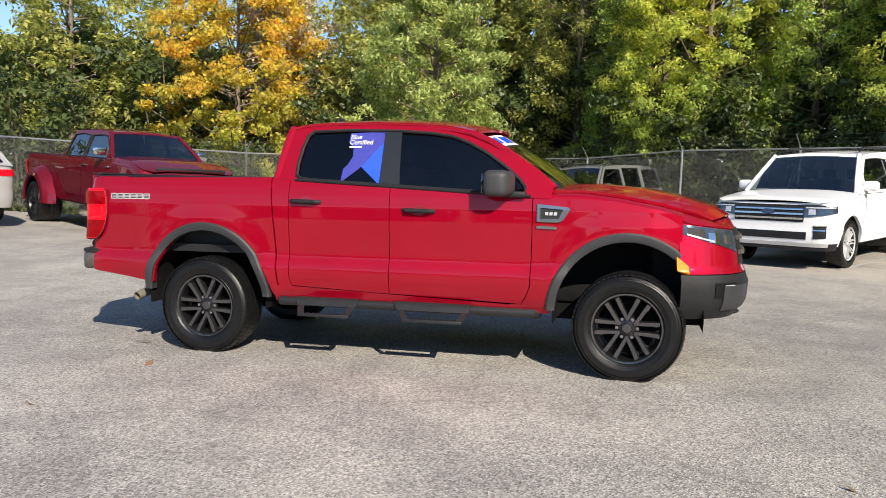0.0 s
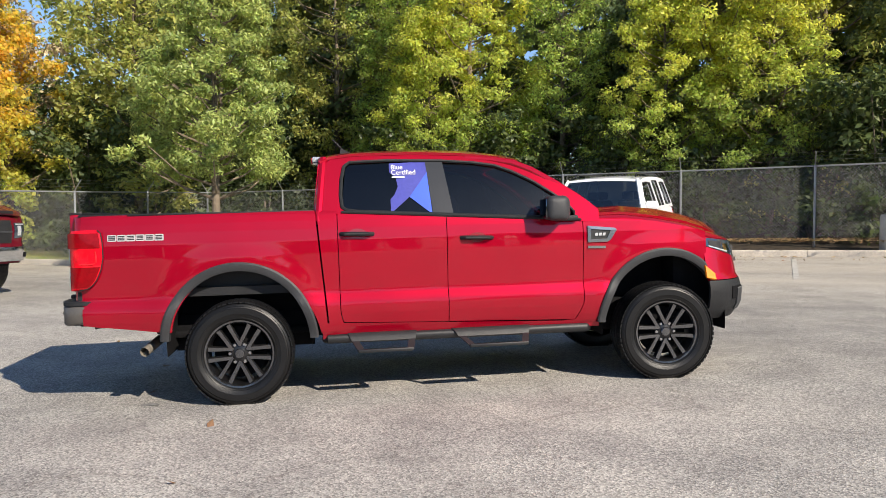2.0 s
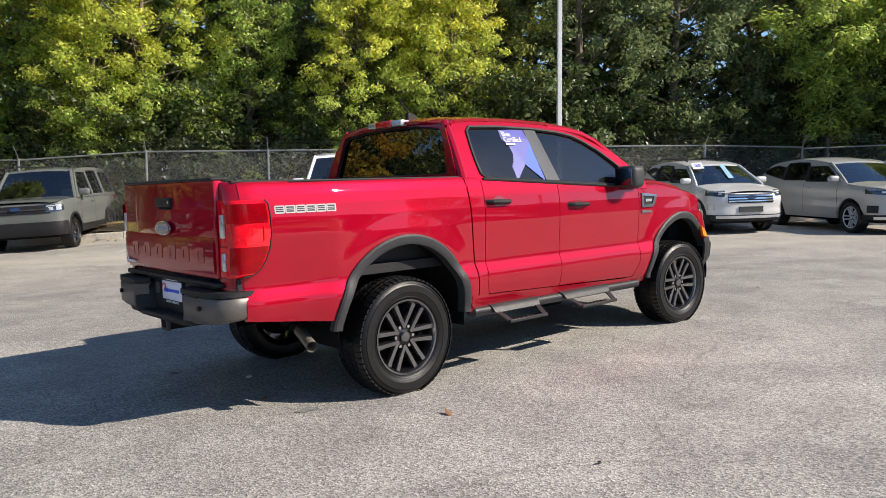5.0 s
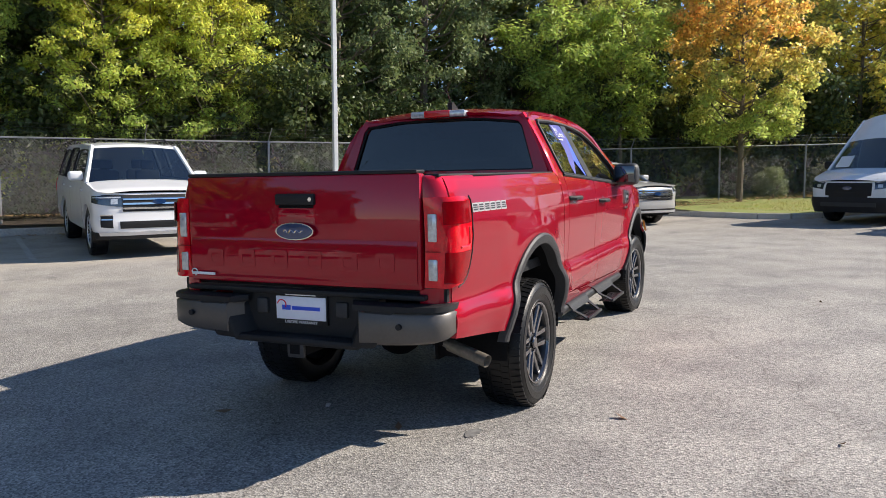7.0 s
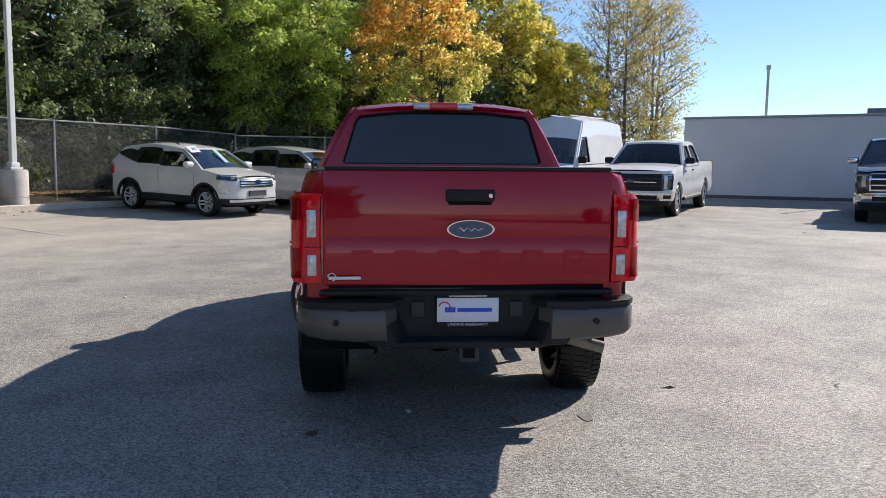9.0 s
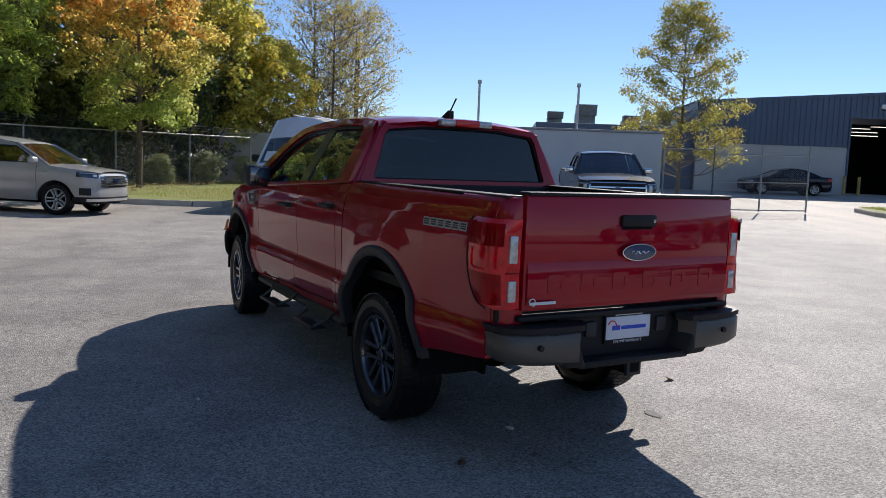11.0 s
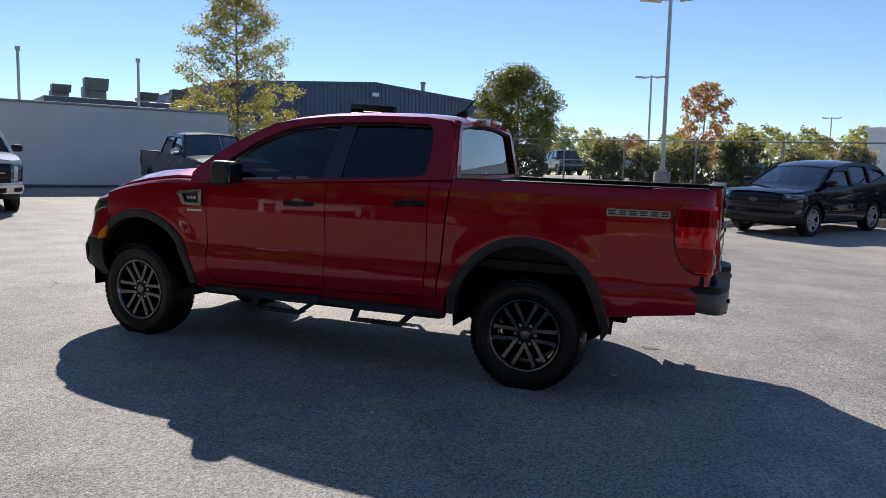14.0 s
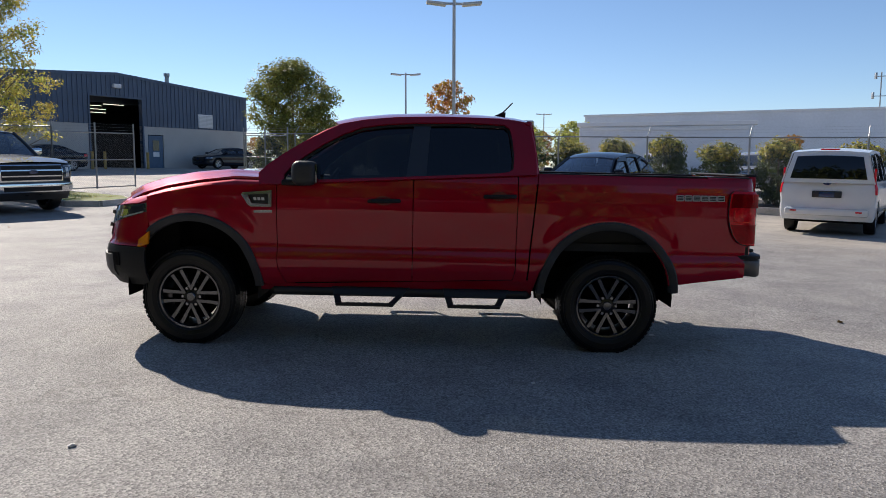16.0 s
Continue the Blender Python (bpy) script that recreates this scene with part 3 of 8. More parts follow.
def warehouse():
    """Blue-grey gabled metal building on a pale block base, with an open bay."""
    S0, Q0, Q1, ZG, ZE, ZR, QR = 38.5, -33.0, -12.4, 1.0, 6.45, 7.2, -22.7
    root = thing("warehouse", Matrix.Translation(site(S0, 0)) @ SITE_M, "blue-grey gabled metal warehouse on a pale block base", "building")
    ZB = 4.05
    bay = [(-24.4, ZG - 1), (-24.4, 5.7), (-20.9, 5.7), (-20.9, ZG - 1)]
    # block base, left and right of the bay and of the door
    for q0, q1 in ((Q0, -25.95), (-24.8, -24.4), (-20.9, Q1)):
        bm = bmesh.new()
        box(bm, 0, 0.25, q0, q1, ZG - 0.5, ZB)
        part("block_wall", bm, BLOCK_LOW, root, smooth=False)
    bm = bmesh.new()
    box(bm, 0, 0.25, -25.95, -24.8, 3.55, ZB)
    part("block_wall", bm, BLOCK_LOW, root, smooth=False)
    # ribbed cladding above
    bm = bmesh.new()
    w, q = 0.305, Q0
    while q < Q1 - 0.01:
        for a, b, x in ((0, 0.18, 0.0), (0.18, 0.305, -0.035)):
            qa, qb = q + a, min(q + b, Q1)
            za, zb = (ZE + (ZR - ZE) * (1 - abs(t - QR) / (QR - Q0)) for t in (qa, qb))
            lo = 5.7 if -24.4 < (qa + qb) / 2 < -20.9 else ZB
            vs = [(x - 0.02, qa, lo), (x - 0.02, qb, lo), (x - 0.02, qb, zb), (x - 0.02, qa, za)]
            f = [bm.verts.new(v) for v in vs]
            g = [bm.verts.new((v[0] + 0.06, v[1], v[2])) for v in vs]
            bm.faces.new(f)
            for i in range(4):
                bm.faces.new((f[i], f[(i + 1) % 4], g[(i + 1) % 4], g[i]))
        q += w
    part("cladding", bm, BLUE_METAL, root, "ribbed blue-grey metal cladding", smooth=False)
    bm = bmesh.new()
    for a, b, za, zb in ((Q0 - 0.1, QR, ZE, ZR), (QR, Q1 + 0.1, ZR, ZE)):
        vs = [bm.verts.new(v) for v in ((-0.12, a, za), (-0.12, b, zb), (28, b, zb), (28, a, za), (-0.12, a, za - 0.18), (-0.12, b, zb - 0.18))]
        bm.faces.new(vs[:4]), bm.faces.new((vs[0], vs[1], vs[5], vs[4]))
    part("roof", bm, BLUE_METAL, root, smooth=False)
    for q in (Q0, Q1 - 0.2):
        bm = bmesh.new()
        box(bm, 0.25, 28, q, q + 0.2, ZG - 0.5, ZE - 0.05)
        part("side_wall", bm, BLUE_METAL, root, smooth=False)
    bm = bmesh.new()
    box(bm, 12, 12.2, Q0 + 0.2, Q1 - 0.2, ZG - 0.5, ZE)
    part("inner_wall", bm, GREY_PLASTIC, root, smooth=False)
    for q0, q1 in ((-24.5, -24.4), (-20.9, -20.8)):
        bm = bmesh.new()
        box(bm, -0.08, 0.26, q0, q1, ZG - 0.3, 5.75)
        part("bay_frame", bm, BLUE_METAL, root, smooth=False)
    bm = bmesh.new()
    box(bm, -0.08, 0.26, -24.5, -20.8, 5.70, 5.80)
    part("bay_frame", bm, BLUE_METAL, root, smooth=False)
    tube_mat = material("bay_light_tube", (0.9, 0.85, 0.7), emit=(1, 0.86, 0.66, 1.3))
    for s, q0, q1, z in ((3, -23.9, -22.0, 4.95), (1.2, -24.0, -22.6, 5.35), (1.9, -22.9, -21.3, 5.28), (2.5, -23.6, -21.6, 5.12)):
        bm = bmesh.new()
        box(bm, s, s + 0.06, q0, q1, z, z + 0.032, 0.008)
        part("strip_light", bm, tube_mat, root)
    d = part("door", _box(0.02, 0.10, -25.9, -24.85, ZG - 0.2, 3.5), DOOR_BLUE, root, "blue steel door with a window and notice")
    part("door_window", _box(-0.01, 0.03, -25.6, -25.15, 2.55, 3.2), TINT, d, smooth=False)
    part("notice", _box(-0.01, 0.03, -25.6, -25.15, 2.15, 2.45), WHITE_DECAL, d, smooth=False)
    for q in (-24.1, -21.2, -20.4):
        bm = bmesh.new()
        tube(bm, [(-0.9, q, ZG - 0.2), (-0.9, q, 2.4)], 0.085, 10)
        part("bollard", bm, YELLOW, root, "faded yellow steel bollard")
    part("wall_lamp", _box(-0.3, 0.0, -22.9, -22.4, 6.25, 6.5, 0.04), WHITE_DECAL, root)
    lv = part("louvre", _box(-0.09, 0.0, -29.9, -28.7, 4.15, 5.05, 0.01), WHITE_DECAL, root, "white louvred wall vent")
    for q in (-29.85, -29.28):
        for k in range(9):
            part("slat", _box(-0.11, -0.09, q, q + 0.52, 4.2 + k * 0.09, 4.25 + k * 0.09), POLE, lv, smooth=False)
    bm = bmesh.new()
    tube(bm, [(3, -28.6, 6.5), (3, -28.6, 7.75)], 0.14, 12)
    tube(bm, [(3, -28.6, 7.75), (3, -28.6, 7.95)], 0.2, 12)
    part("roof_vent", bm, GALV, root)
    # lower flat wing to the north
    bm = bmesh.new()
    box(bm, 0.6, 20, Q1, -3.2, ZG - 0.5, 4.95, 0.02)
    part("flat_wing", bm, BLUE_METAL, root, smooth=False)
    hv = material("rooftop_unit_metal", (0.33, 0.32, 0.29), rough=0.6, metal=0.3, vary=0.2)
    for s, q, w, h in ((4, -5.0, 1.1, 0.9), (5, -7.2, 1.5, 1.5), (4, -9.8, 1.2, 0.8), (5, -12.0, 1.3, 1.2)):
        u = part("rooftop_unit", _box(s, s + 1.2, q, q + w * 0.8, 4.95, 4.95 + h * 0.7, 0.03), hv, root, "weathered rooftop ventilation unit")
        part("intake_hood", _wedge(s - 0.5, s + 0.3, q - 0.05, q + w * 0.8 + 0.05, 4.95 + h * 0.55, 4.95 + h), hv, u, smooth=False)
    return root


def _box(*a, m=None):
    bm = bmesh.new()
    box(bm, *a, m=m)
    return bm


def _wedge(x0, x1, y0, y1, z0, z1):
    bm = bmesh.new()
    slab(bm, [(x0, z1), (x1, z1), (x1, z0), (x0 + 0.35 * (x1 - x0), z0)], y0, y1)
    return bm


warehouse()

# ---- the red pickup ----
UP = Vector((0.0198, -0.0097, 1.0)).normalized()
TILT = UP.rotation_difference(Vector((0, 0, 1))).to_matrix().to_4x4()
TRUCK = thing("pickup_truck", TILT @ Matrix.Translation((0, -0.0066, 0)) @ Matrix.Rotation(math.radians(0.27), 4, "Z"), "glossy red crew-cab pickup truck with black trim, parked on asphalt", "pickup truck")

PROFILE = [(0.40, 0.80), (0.47, 0.835), (0.56, 0.872), (0.64, 0.892), (0.70, 0.899), (0.73, 0.895), (0.76, 0.886), (0.782, 0.8765), (0.792, 0.8725), (0.82, 0.8705), (0.95, 0.879),
           (1.08, 0.887), (1.18, 0.886), (1.26, 0.876), (1.32, 0.862), (1.37, 0.842), (1.41, 0.81)]
TAPER = [(-2.76, -0.112), (-2.70, -0.090), (-2.6, -0.068), (-2.4, -0.050), (-2.1, -0.020), (-1.6, 0), (1.4, 0), (1.75, -0.012), (1.95, -0.035), (2.1, -0.08), (2.25, -0.19)]
RX, FX, HZ = -1.60, 1.595, 0.46


def side_y(x, z):
    y = lerp_table(z, PROFILE) + lerp_table(x, TAPER)
    for cx in (RX, FX):
        r = math.hypot(x - cx, z - HZ)
        y += 0.020 * math.exp(-(((r - 0.56) / 0.12) ** 2)) * (1 if z > 0.5 else 0.4)
    return y


def arch(x, cx, rx=0.50, rz=0.53):
    t = (x - cx) / rx
    return HZ + rz * math.sqrt(max(0.0, 1 - t * t)) if abs(t) < 1 else 0.0


def columns(x0, x1, step=0.035, arches=(RX, FX)):
    xs = set(np.linspace(x0, x1, max(2, int((x1 - x0) / step))))
    for cx in arches:
        for k in range(61):
            x = cx - 0.5 * math.cos(math.pi * k / 60)
            if x0 < x < x1:
                xs.add(x)
    return sorted(float(v) for v in xs)


def body_panel(name, x0, x1, zlo, zhi, shear0=None, shear1=None, rows=72, mat=RED, parent=TRUCK, label="", roll=None):
    """A pressed panel of given x span and lower and upper edge, one for each side."""
    for sgn in (-1, 1):
        bm = bmesh.new()
        out = []
        for x in columns(x0, x1):
            col = []
            a, b = zlo(x), zhi(x)
            for j in range(rows + 1):
                z = a + (b - a) * j / rows
                u = (x - x0) / (x1 - x0)
                xx = x + (1 - u) * (shear0(z) if shear0 else 0) + u * (shear1(z) if shear1 else 0)
                col.append((xx, sgn * side_y(xx, z), z))
            if roll:
                w, ze = roll(x)
                xx, y, z = col[-1][0], abs(col[-1][1]), col[-1][2]
                for k, f in ((0.25, 0.55), (0.6, 0.9), (1.0, 1.0)):
                    col.append((xx, sgn * (y + (w + 0.005 - y) * k), z + (ze - 0.002 - z) * f))
            out.append(col)
        # returned edges give the panel thickness
        grid(bm, out)
        edge = [e for e in bm.edges if e.is_boundary]
        r = bmesh.ops.extrude_edge_only(bm, edges=edge)
        for v in r["geom"]:
            if isinstance(v, bmesh.types.BMVert):
                v.co.y -= sgn * 0.03
        bmesh.ops.recalc_face_normals(bm, faces=bm.faces)
        part(name, bm, mat, parent, label, angle=40)


def belt(x):
    return 1.362 - 0.055 * (x + 0.86)


def gap_shear(z):
    return (1.37 - z) * 0.085


def bed_low(x):
    return max(arch(x, RX), 0.60 - 0.12 * (x + 2.46) if x < RX else 0.50)


def door_front_edge(z):
    return -0.02 * max(0, 1.0 - z) - 0.9 * max(0, 0.66 - z) ** 1.4


def door_rear_edge(z):
    return 0.012 * max(0, 1.2 - z) + 0.8 * max(0, 0.66 - z) ** 1.5


body_panel("bed_side", -2.665, -1.052, bed_low, lambda x: 1.378 + 0.012 * (x + 2.6) / 1.5, None, gap_shear)
body_panel("cab_corner", -1.040, -0.897, lambda x: 0.50, lambda x: belt(x) + 0.02, gap_shear, door_rear_edge)
body_panel("rear_door", -0.891, -0.101, lambda x: 0.578 - 0.04 * (x + 0.87), belt, door_rear_edge, None)
body_panel("front_door", -0.095, 0.940, lambda x: 0.546 - 0.03 * x, belt, None, door_front_edge)
HOOD_W = [(0, 0.795), (0.3, 0.80), (0.6, 0.775), (0.85, 0.70), (1, 0.60)]
HOOD_EDGE = [(0, 1.302), (0.2, 1.306), (0.45, 1.272), (0.7, 1.222), (0.9, 1.160), (1, 1.115)]


def hood_edge(x):
    u = max(0.0, (x - 1.06) / 1.08)
    return lerp_table(u, HOOD_W), lerp_table(u, HOOD_EDGE)


body_panel("front_fender", 0.946, 1.945, lambda x: max(arch(x, FX), 0.47 if x < FX else 0.80), lambda x: lerp_table(x, [(0.94, 1.270), (1.1, 1.275), (1.5, 1.25), (1.8, 1.195), (1.95, 1.155)]), door_front_edge, None, roll=hood_edge)
body_panel("sill", -1.02, 1.07, lambda x: 0.455, lambda x: 0.572 - 0.038 * (x + 0.87) if x < 0.8 else 0.515, rows=8)

# wheel-arch flares
for cx, a0, a1 in ((RX, 2, 176), (FX, 26, 177)):
    for sgn in (-1, 1):
        bm = bmesh.new()
        rows = []
        for k in range(49):
            a = radians(a0 + (a1 - a0) * k / 48)
            w = 0.050
            ring = []
            for dr, dy in ((-0.012, -0.05), (-0.012, 0.016), (0.004, 0.023), (w * 0.75, 0.021), (w, 0.012), (w, -0.03)):
                x, z = cx + (0.50 + dr) * math.cos(a), HZ + (0.53 + dr) * math.sin(a)
                ring.append((x, sgn * (side_y(x, max(z, 0.52)) + dy), z))
            rows.append(ring)
        vs = grid(bm, rows)
        bm.faces.new(vs[0]), bm.faces.new(vs[-1][::-1])
        part("wheel_arch_flare", bm, GREY_PLASTIC, TRUCK, angle=30)
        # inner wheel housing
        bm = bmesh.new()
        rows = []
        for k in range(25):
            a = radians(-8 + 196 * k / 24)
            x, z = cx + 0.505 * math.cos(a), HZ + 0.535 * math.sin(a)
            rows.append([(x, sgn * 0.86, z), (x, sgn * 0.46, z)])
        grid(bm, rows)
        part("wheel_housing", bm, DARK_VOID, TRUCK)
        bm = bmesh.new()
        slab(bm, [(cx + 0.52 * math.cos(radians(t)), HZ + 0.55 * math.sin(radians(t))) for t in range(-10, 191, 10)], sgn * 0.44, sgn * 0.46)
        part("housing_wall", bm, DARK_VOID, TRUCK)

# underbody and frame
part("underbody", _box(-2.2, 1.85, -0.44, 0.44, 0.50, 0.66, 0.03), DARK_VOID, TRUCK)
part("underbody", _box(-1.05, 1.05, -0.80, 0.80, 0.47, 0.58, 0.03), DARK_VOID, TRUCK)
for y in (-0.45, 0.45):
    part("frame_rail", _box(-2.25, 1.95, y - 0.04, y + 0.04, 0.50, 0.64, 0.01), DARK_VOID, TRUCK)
for x in (RX, FX):
    bm = bmesh.new()
    tube(bm, [(x, -0.7, 0.40), (x, 0.7, 0.40)], 0.05, 10)
    if x == RX:
        bmesh.ops.create_uvsphere(bm, u_segments=14, v_segments=8, radius=0.16, matrix=Matrix.Translation((x, 0.05, 0.40)))
        for y in (-0.5, 0.5):
            box(bm, x - 0.62, x + 0.62, y - 0.035, y + 0.035, 0.47, 0.52, 0.01)
            tube(bm, [(x - 0.08, y * 0.85, 0.42), (x - 0.25, y * 0.8, 0.9)], 0.035, 10)
    part("axle", bm, DARK_VOID, TRUCK)
bm = bmesh.new()
tube(bm, [(-1.2, -0.45, 0.50), (-1.9, -0.40, 0.53), (-2.12, -0.42, 0.51), (-2.20, -0.56, 0.48), (-2.262, -0.79, 0.426)], 0.026, 14, caps=False)
tube(bm, [(-2.205, -0.57, 0.477), (-2.235, -0.69, 0.449), (-2.267, -0.81, 0.421)], 0.034, 16, caps=False)
part("exhaust_pipe", bm, STEEL_DULL, TRUCK, "weathered steel exhaust tip")


# greenhouse
def house_y(z):
    t = (z - 1.33) / 0.45
    return 0.850 - 0.212 * t - 0.035 * max(0, t) ** 3


def belt_up(x):
    return belt(x) + 0.012


SIDE = [(-1.035, 1.37), (-1.03, 1.50), (-1.015, 1.62), (-0.985, 1.72), (-0.93, 1.775), (-0.75, 1.795), (-0.3, 1.802), (0.05, 1.790), (0.30, 1.765), (0.46, 1.735),
        (0.60, 1.672), (0.76, 1.585), (0.90, 1.495), (1.02, 1.405), (1.08, 1.34), (1.07, 1.262), (0.95, belt(0.95)), (0.3, belt(0.3)), (-0.4, belt(-0.4)), (-0.88, belt(-0.88))]
OPEN = [(-0.855, 1.41), (-0.862, 1.50), (-0.852, 1.62), (-0.83, 1.715), (-0.79, 1.748), (-0.5, 1.758), (-0.1, 1.750), (0.15, 1.732), (0.32, 1.705), (0.45, 1.655), (0.60, 1.575),
        (0.74, 1.478), (0.84, 1.395), (0.885, 1.335), (0.88, 1.290), (0.6, 1.302), (0.1, 1.328), (-0.4, 1.356), (-0.74, 1.376), (-0.82, 1.387)]
for sgn in (-1, 1):
    bm = bmesh.new()
    sheet(bm, SIDE, [OPEN], lambda u, v: (u, sgn * house_y(v), v))
    thicken(bm, 0.03)
    part("cab_side_frame", bm, RED, TRUCK)
    # black trim round the opening
    bm = bmesh.new()
    tube(bm, [(u, sgn * (house_y(v) + 0.002), v) for u, v in OPEN + OPEN[:1]], 0.013, 6)
    part("window_trim", bm, BLACK_PLASTIC, TRUCK)
    # pillar between the doors, rear quarter trim
    bm = bmesh.new()
    slab(bm, [(-0.19, 1.32), (-0.035, 1.315), (-0.085, 1.752), (-0.215, 1.757)], 0.0, 0.02)
    for v in bm.verts:
        v.co.y = sgn * (house_y(v.co.z) + 0.004 - v.co.y)
    part("door_pillar", bm, GLOSS_TRIM, TRUCK, smooth=False)
    for name, pts in (("rear_side_window", [(-0.84, 1.40), (-0.845, 1.5), (-0.815, 1.73), (-0.5, 1.745), (-0.20, 1.745), (-0.175, 1.35), (-0.5, 1.366)]),
                      ("front_side_window", [(-0.05, 1.335), (-0.10, 1.738), (0.15, 1.718), (0.31, 1.69), (0.45, 1.64), (0.60, 1.56), (0.73, 1.465), (0.83, 1.385), (0.87, 1.325), (0.6, 1.312)])):
        bm = bmesh.new()
        sheet(bm, pts, (), lambda u, v: (u, v, 0))
        bmesh.ops.subdivide_edges(bm, edges=bm.edges[:], cuts=5, use_grid_fill=True)
        mid = sum(u for u, _ in pts) / len(pts)
        for v in bm.verts:
            u, z = v.co.x, v.co.y
            v.co = Vector((u, sgn * (house_y(z) - 0.010 - 0.016 * (u - mid) ** 2), z))
        ob = part(name, bm, TINT_FRONT if name == "front_side_window" else TINT, TRUCK, "dark tinted side window glass", angle=180)
    bm = bmesh.new()
    tube(bm, [(x, sgn * (house_y(belt_up(x)) + 0.006), belt_up(x)) for x in np.linspace(-0.86, 0.93, 12)], 0.010, 6)
    part("belt_moulding", bm, BLACK_PLASTIC, TRUCK)

# roof
bm = bmesh.new()
rows = []
for i in range(25):
    x = -1.0 + 1.50 * i / 24
    zc = lerp_table(x, [(-1.0, 1.795), (-0.9, 1.825), (-0.6, 1.845), (-0.2, 1.850), (0.15, 1.838), (0.38, 1.805), (0.5, 1.765)])
    ze = lerp_table(x, [(-1.0, 1.735), (-0.93, 1.775), (-0.75, 1.795), (-0.3, 1.802), (0.05, 1.79), (0.3, 1.765), (0.5, 1.722)])
    w = house_y(ze) + 0.004
    row = []
    for j in range(-12, 13):
        t = j / 12
        z = ze + (zc - ze) * (1 - abs(t) ** 2.6)
        if 0.35 < abs(t) < 0.45:
            z -= 0.004
        row.append((x - 0.03 * (1 - t * t) * (1 if i == 0 else 0) + 0.10 * (1 - t * t) * max(0, (x - 0.2) / 0.3), t * w, z))
    rows.append(row)
grid(bm, rows)
thicken(bm, -0.02)
part("roof", bm, RED, TRUCK)
# windscreen and its pillars
bm = bmesh.new()
rows = []
for i in range(9):
    u = i / 8
    row = []
    for j in range(-8, 9):
        t = j / 8
        xt, zt = 0.50 + 0.10 * (1 - t * t), 1.722 + 0.043 * (1 - abs(t) ** 2.6)
        xb, zb = 1.08 + 0.16 * (1 - t * t), 1.315 + 0.02 * (1 - t * t)
        w = 0.635 + (0.79 - 0.635) * u
        bul = 0.02 * math.sin(math.pi * u)
        row.append((xt + (xb - xt) * u + bul, t * (w - 0.03), zt + (zb - zt) * u + bul - 0.01))
    rows.append(row)
grid(bm, rows)
part("windscreen", bm, glass_material("windscreen_glass", (0.22, 0.27, 0.26)), TRUCK, "tinted windscreen glass")
for sgn in (-1, 1):
    bm = bmesh.new()
    tube(bm, [(0.10, sgn * 0.585, 1.772), (0.30, sgn * 0.603, 1.752), (0.46, sgn * 0.634, 1.724), (0.60, sgn * 0.665, 1.665), (0.78, sgn * 0.705, 1.555), (0.95, sgn * 0.752, 1.435), (1.08, sgn * 0.79, 1.325)], 0.026, 10, r1=0.036)
    part("windscreen_pillar", bm, RED, TRUCK)
for sgn in (-1, 1):
    bm = bmesh.new()
    tube(bm, [(-1.028 + 0.05 * max(0, (z - 1.3) / 0.48), sgn * (house_y(z) - 0.030), z) for z in (1.30, 1.40, 1.50, 1.60, 1.68, 1.74, 1.775)], 0.036, 10)
    part("cab_pillar", bm, RED, TRUCK)
# back panel with its window
bm = bmesh.new()


def back_map(u, v):
    t = (v - 1.30) / 0.48
    return (-1.045 + 0.055 * max(0, t) + 0.09 * max(0, t - 0.92) * 8 * 0.1 , u, v)


outer = [(-0.80, 1.30), (0.80, 1.30), (0.775, 1.42), (0.72, 1.55), (0.64, 1.72), (0.60, 1.77), (0.3, 1.805), (0, 1.812), (-0.3, 1.805), (-0.60, 1.77), (-0.64, 1.72), (-0.72, 1.55), (-0.775, 1.42)]
pane = [(-0.685, 1.425), (-0.67, 1.41), (0.67, 1.41), (0.685, 1.425), (0.60, 1.70), (0.57, 1.735), (0.3, 1.765), (0, 1.77), (-0.3, 1.765), (-0.57, 1.735), (-0.60, 1.70)]
sheet(bm, outer, [pane], back_map)
thicken(bm, 0.025)
part("cab_back", bm, RED, TRUCK)
bm = bmesh.new()
sheet(bm, [(u * 1.01, v) for u, v in pane], (), lambda u, v: (back_map(u, v)[0] + 0.008, u, v))
part("rear_window", bm, TINT, TRUCK, "dark tinted rear window", smooth=False)
bm = bmesh.new()
tube(bm, [Vector(back_map(u, v)) + Vector((-0.004, 0, 0)) for u, v in pane + pane[:1]], 0.011, 6)
part("rear_window_seal", bm, BLACK_PLASTIC, TRUCK)
st = part("high_stop_lamp", _box(-1.068, -0.98, -0.205, 0.205, 1.780, 1.828, 0.012), LAMP_CLEAR, TRUCK, "clear and red high-mounted stop lamp")
part("stop_lens", _box(-1.078, -1.0, -0.095, 0.095, 1.781, 1.829, 0.006), material("bright_stop_lens", (0.75, 0.008, 0.015), rough=0.15, coat=0.5), st)
bm = bmesh.new()
slab(bm, [(-0.84, 1.835), (-0.66, 1.84), (-0.72, 1.858), (-0.82, 1.905), (-0.84, 1.90)], -0.018, 0.018)
part("roof_antenna", bm, BLACK_PLASTIC, TRUCK)
bm = bmesh.new()
tube(bm, [(-0.80, 0, 1.88), (-0.90, 0, 1.985)], 0.006, 6)
part("antenna_mast", bm, BLACK_PLASTIC, TRUCK)

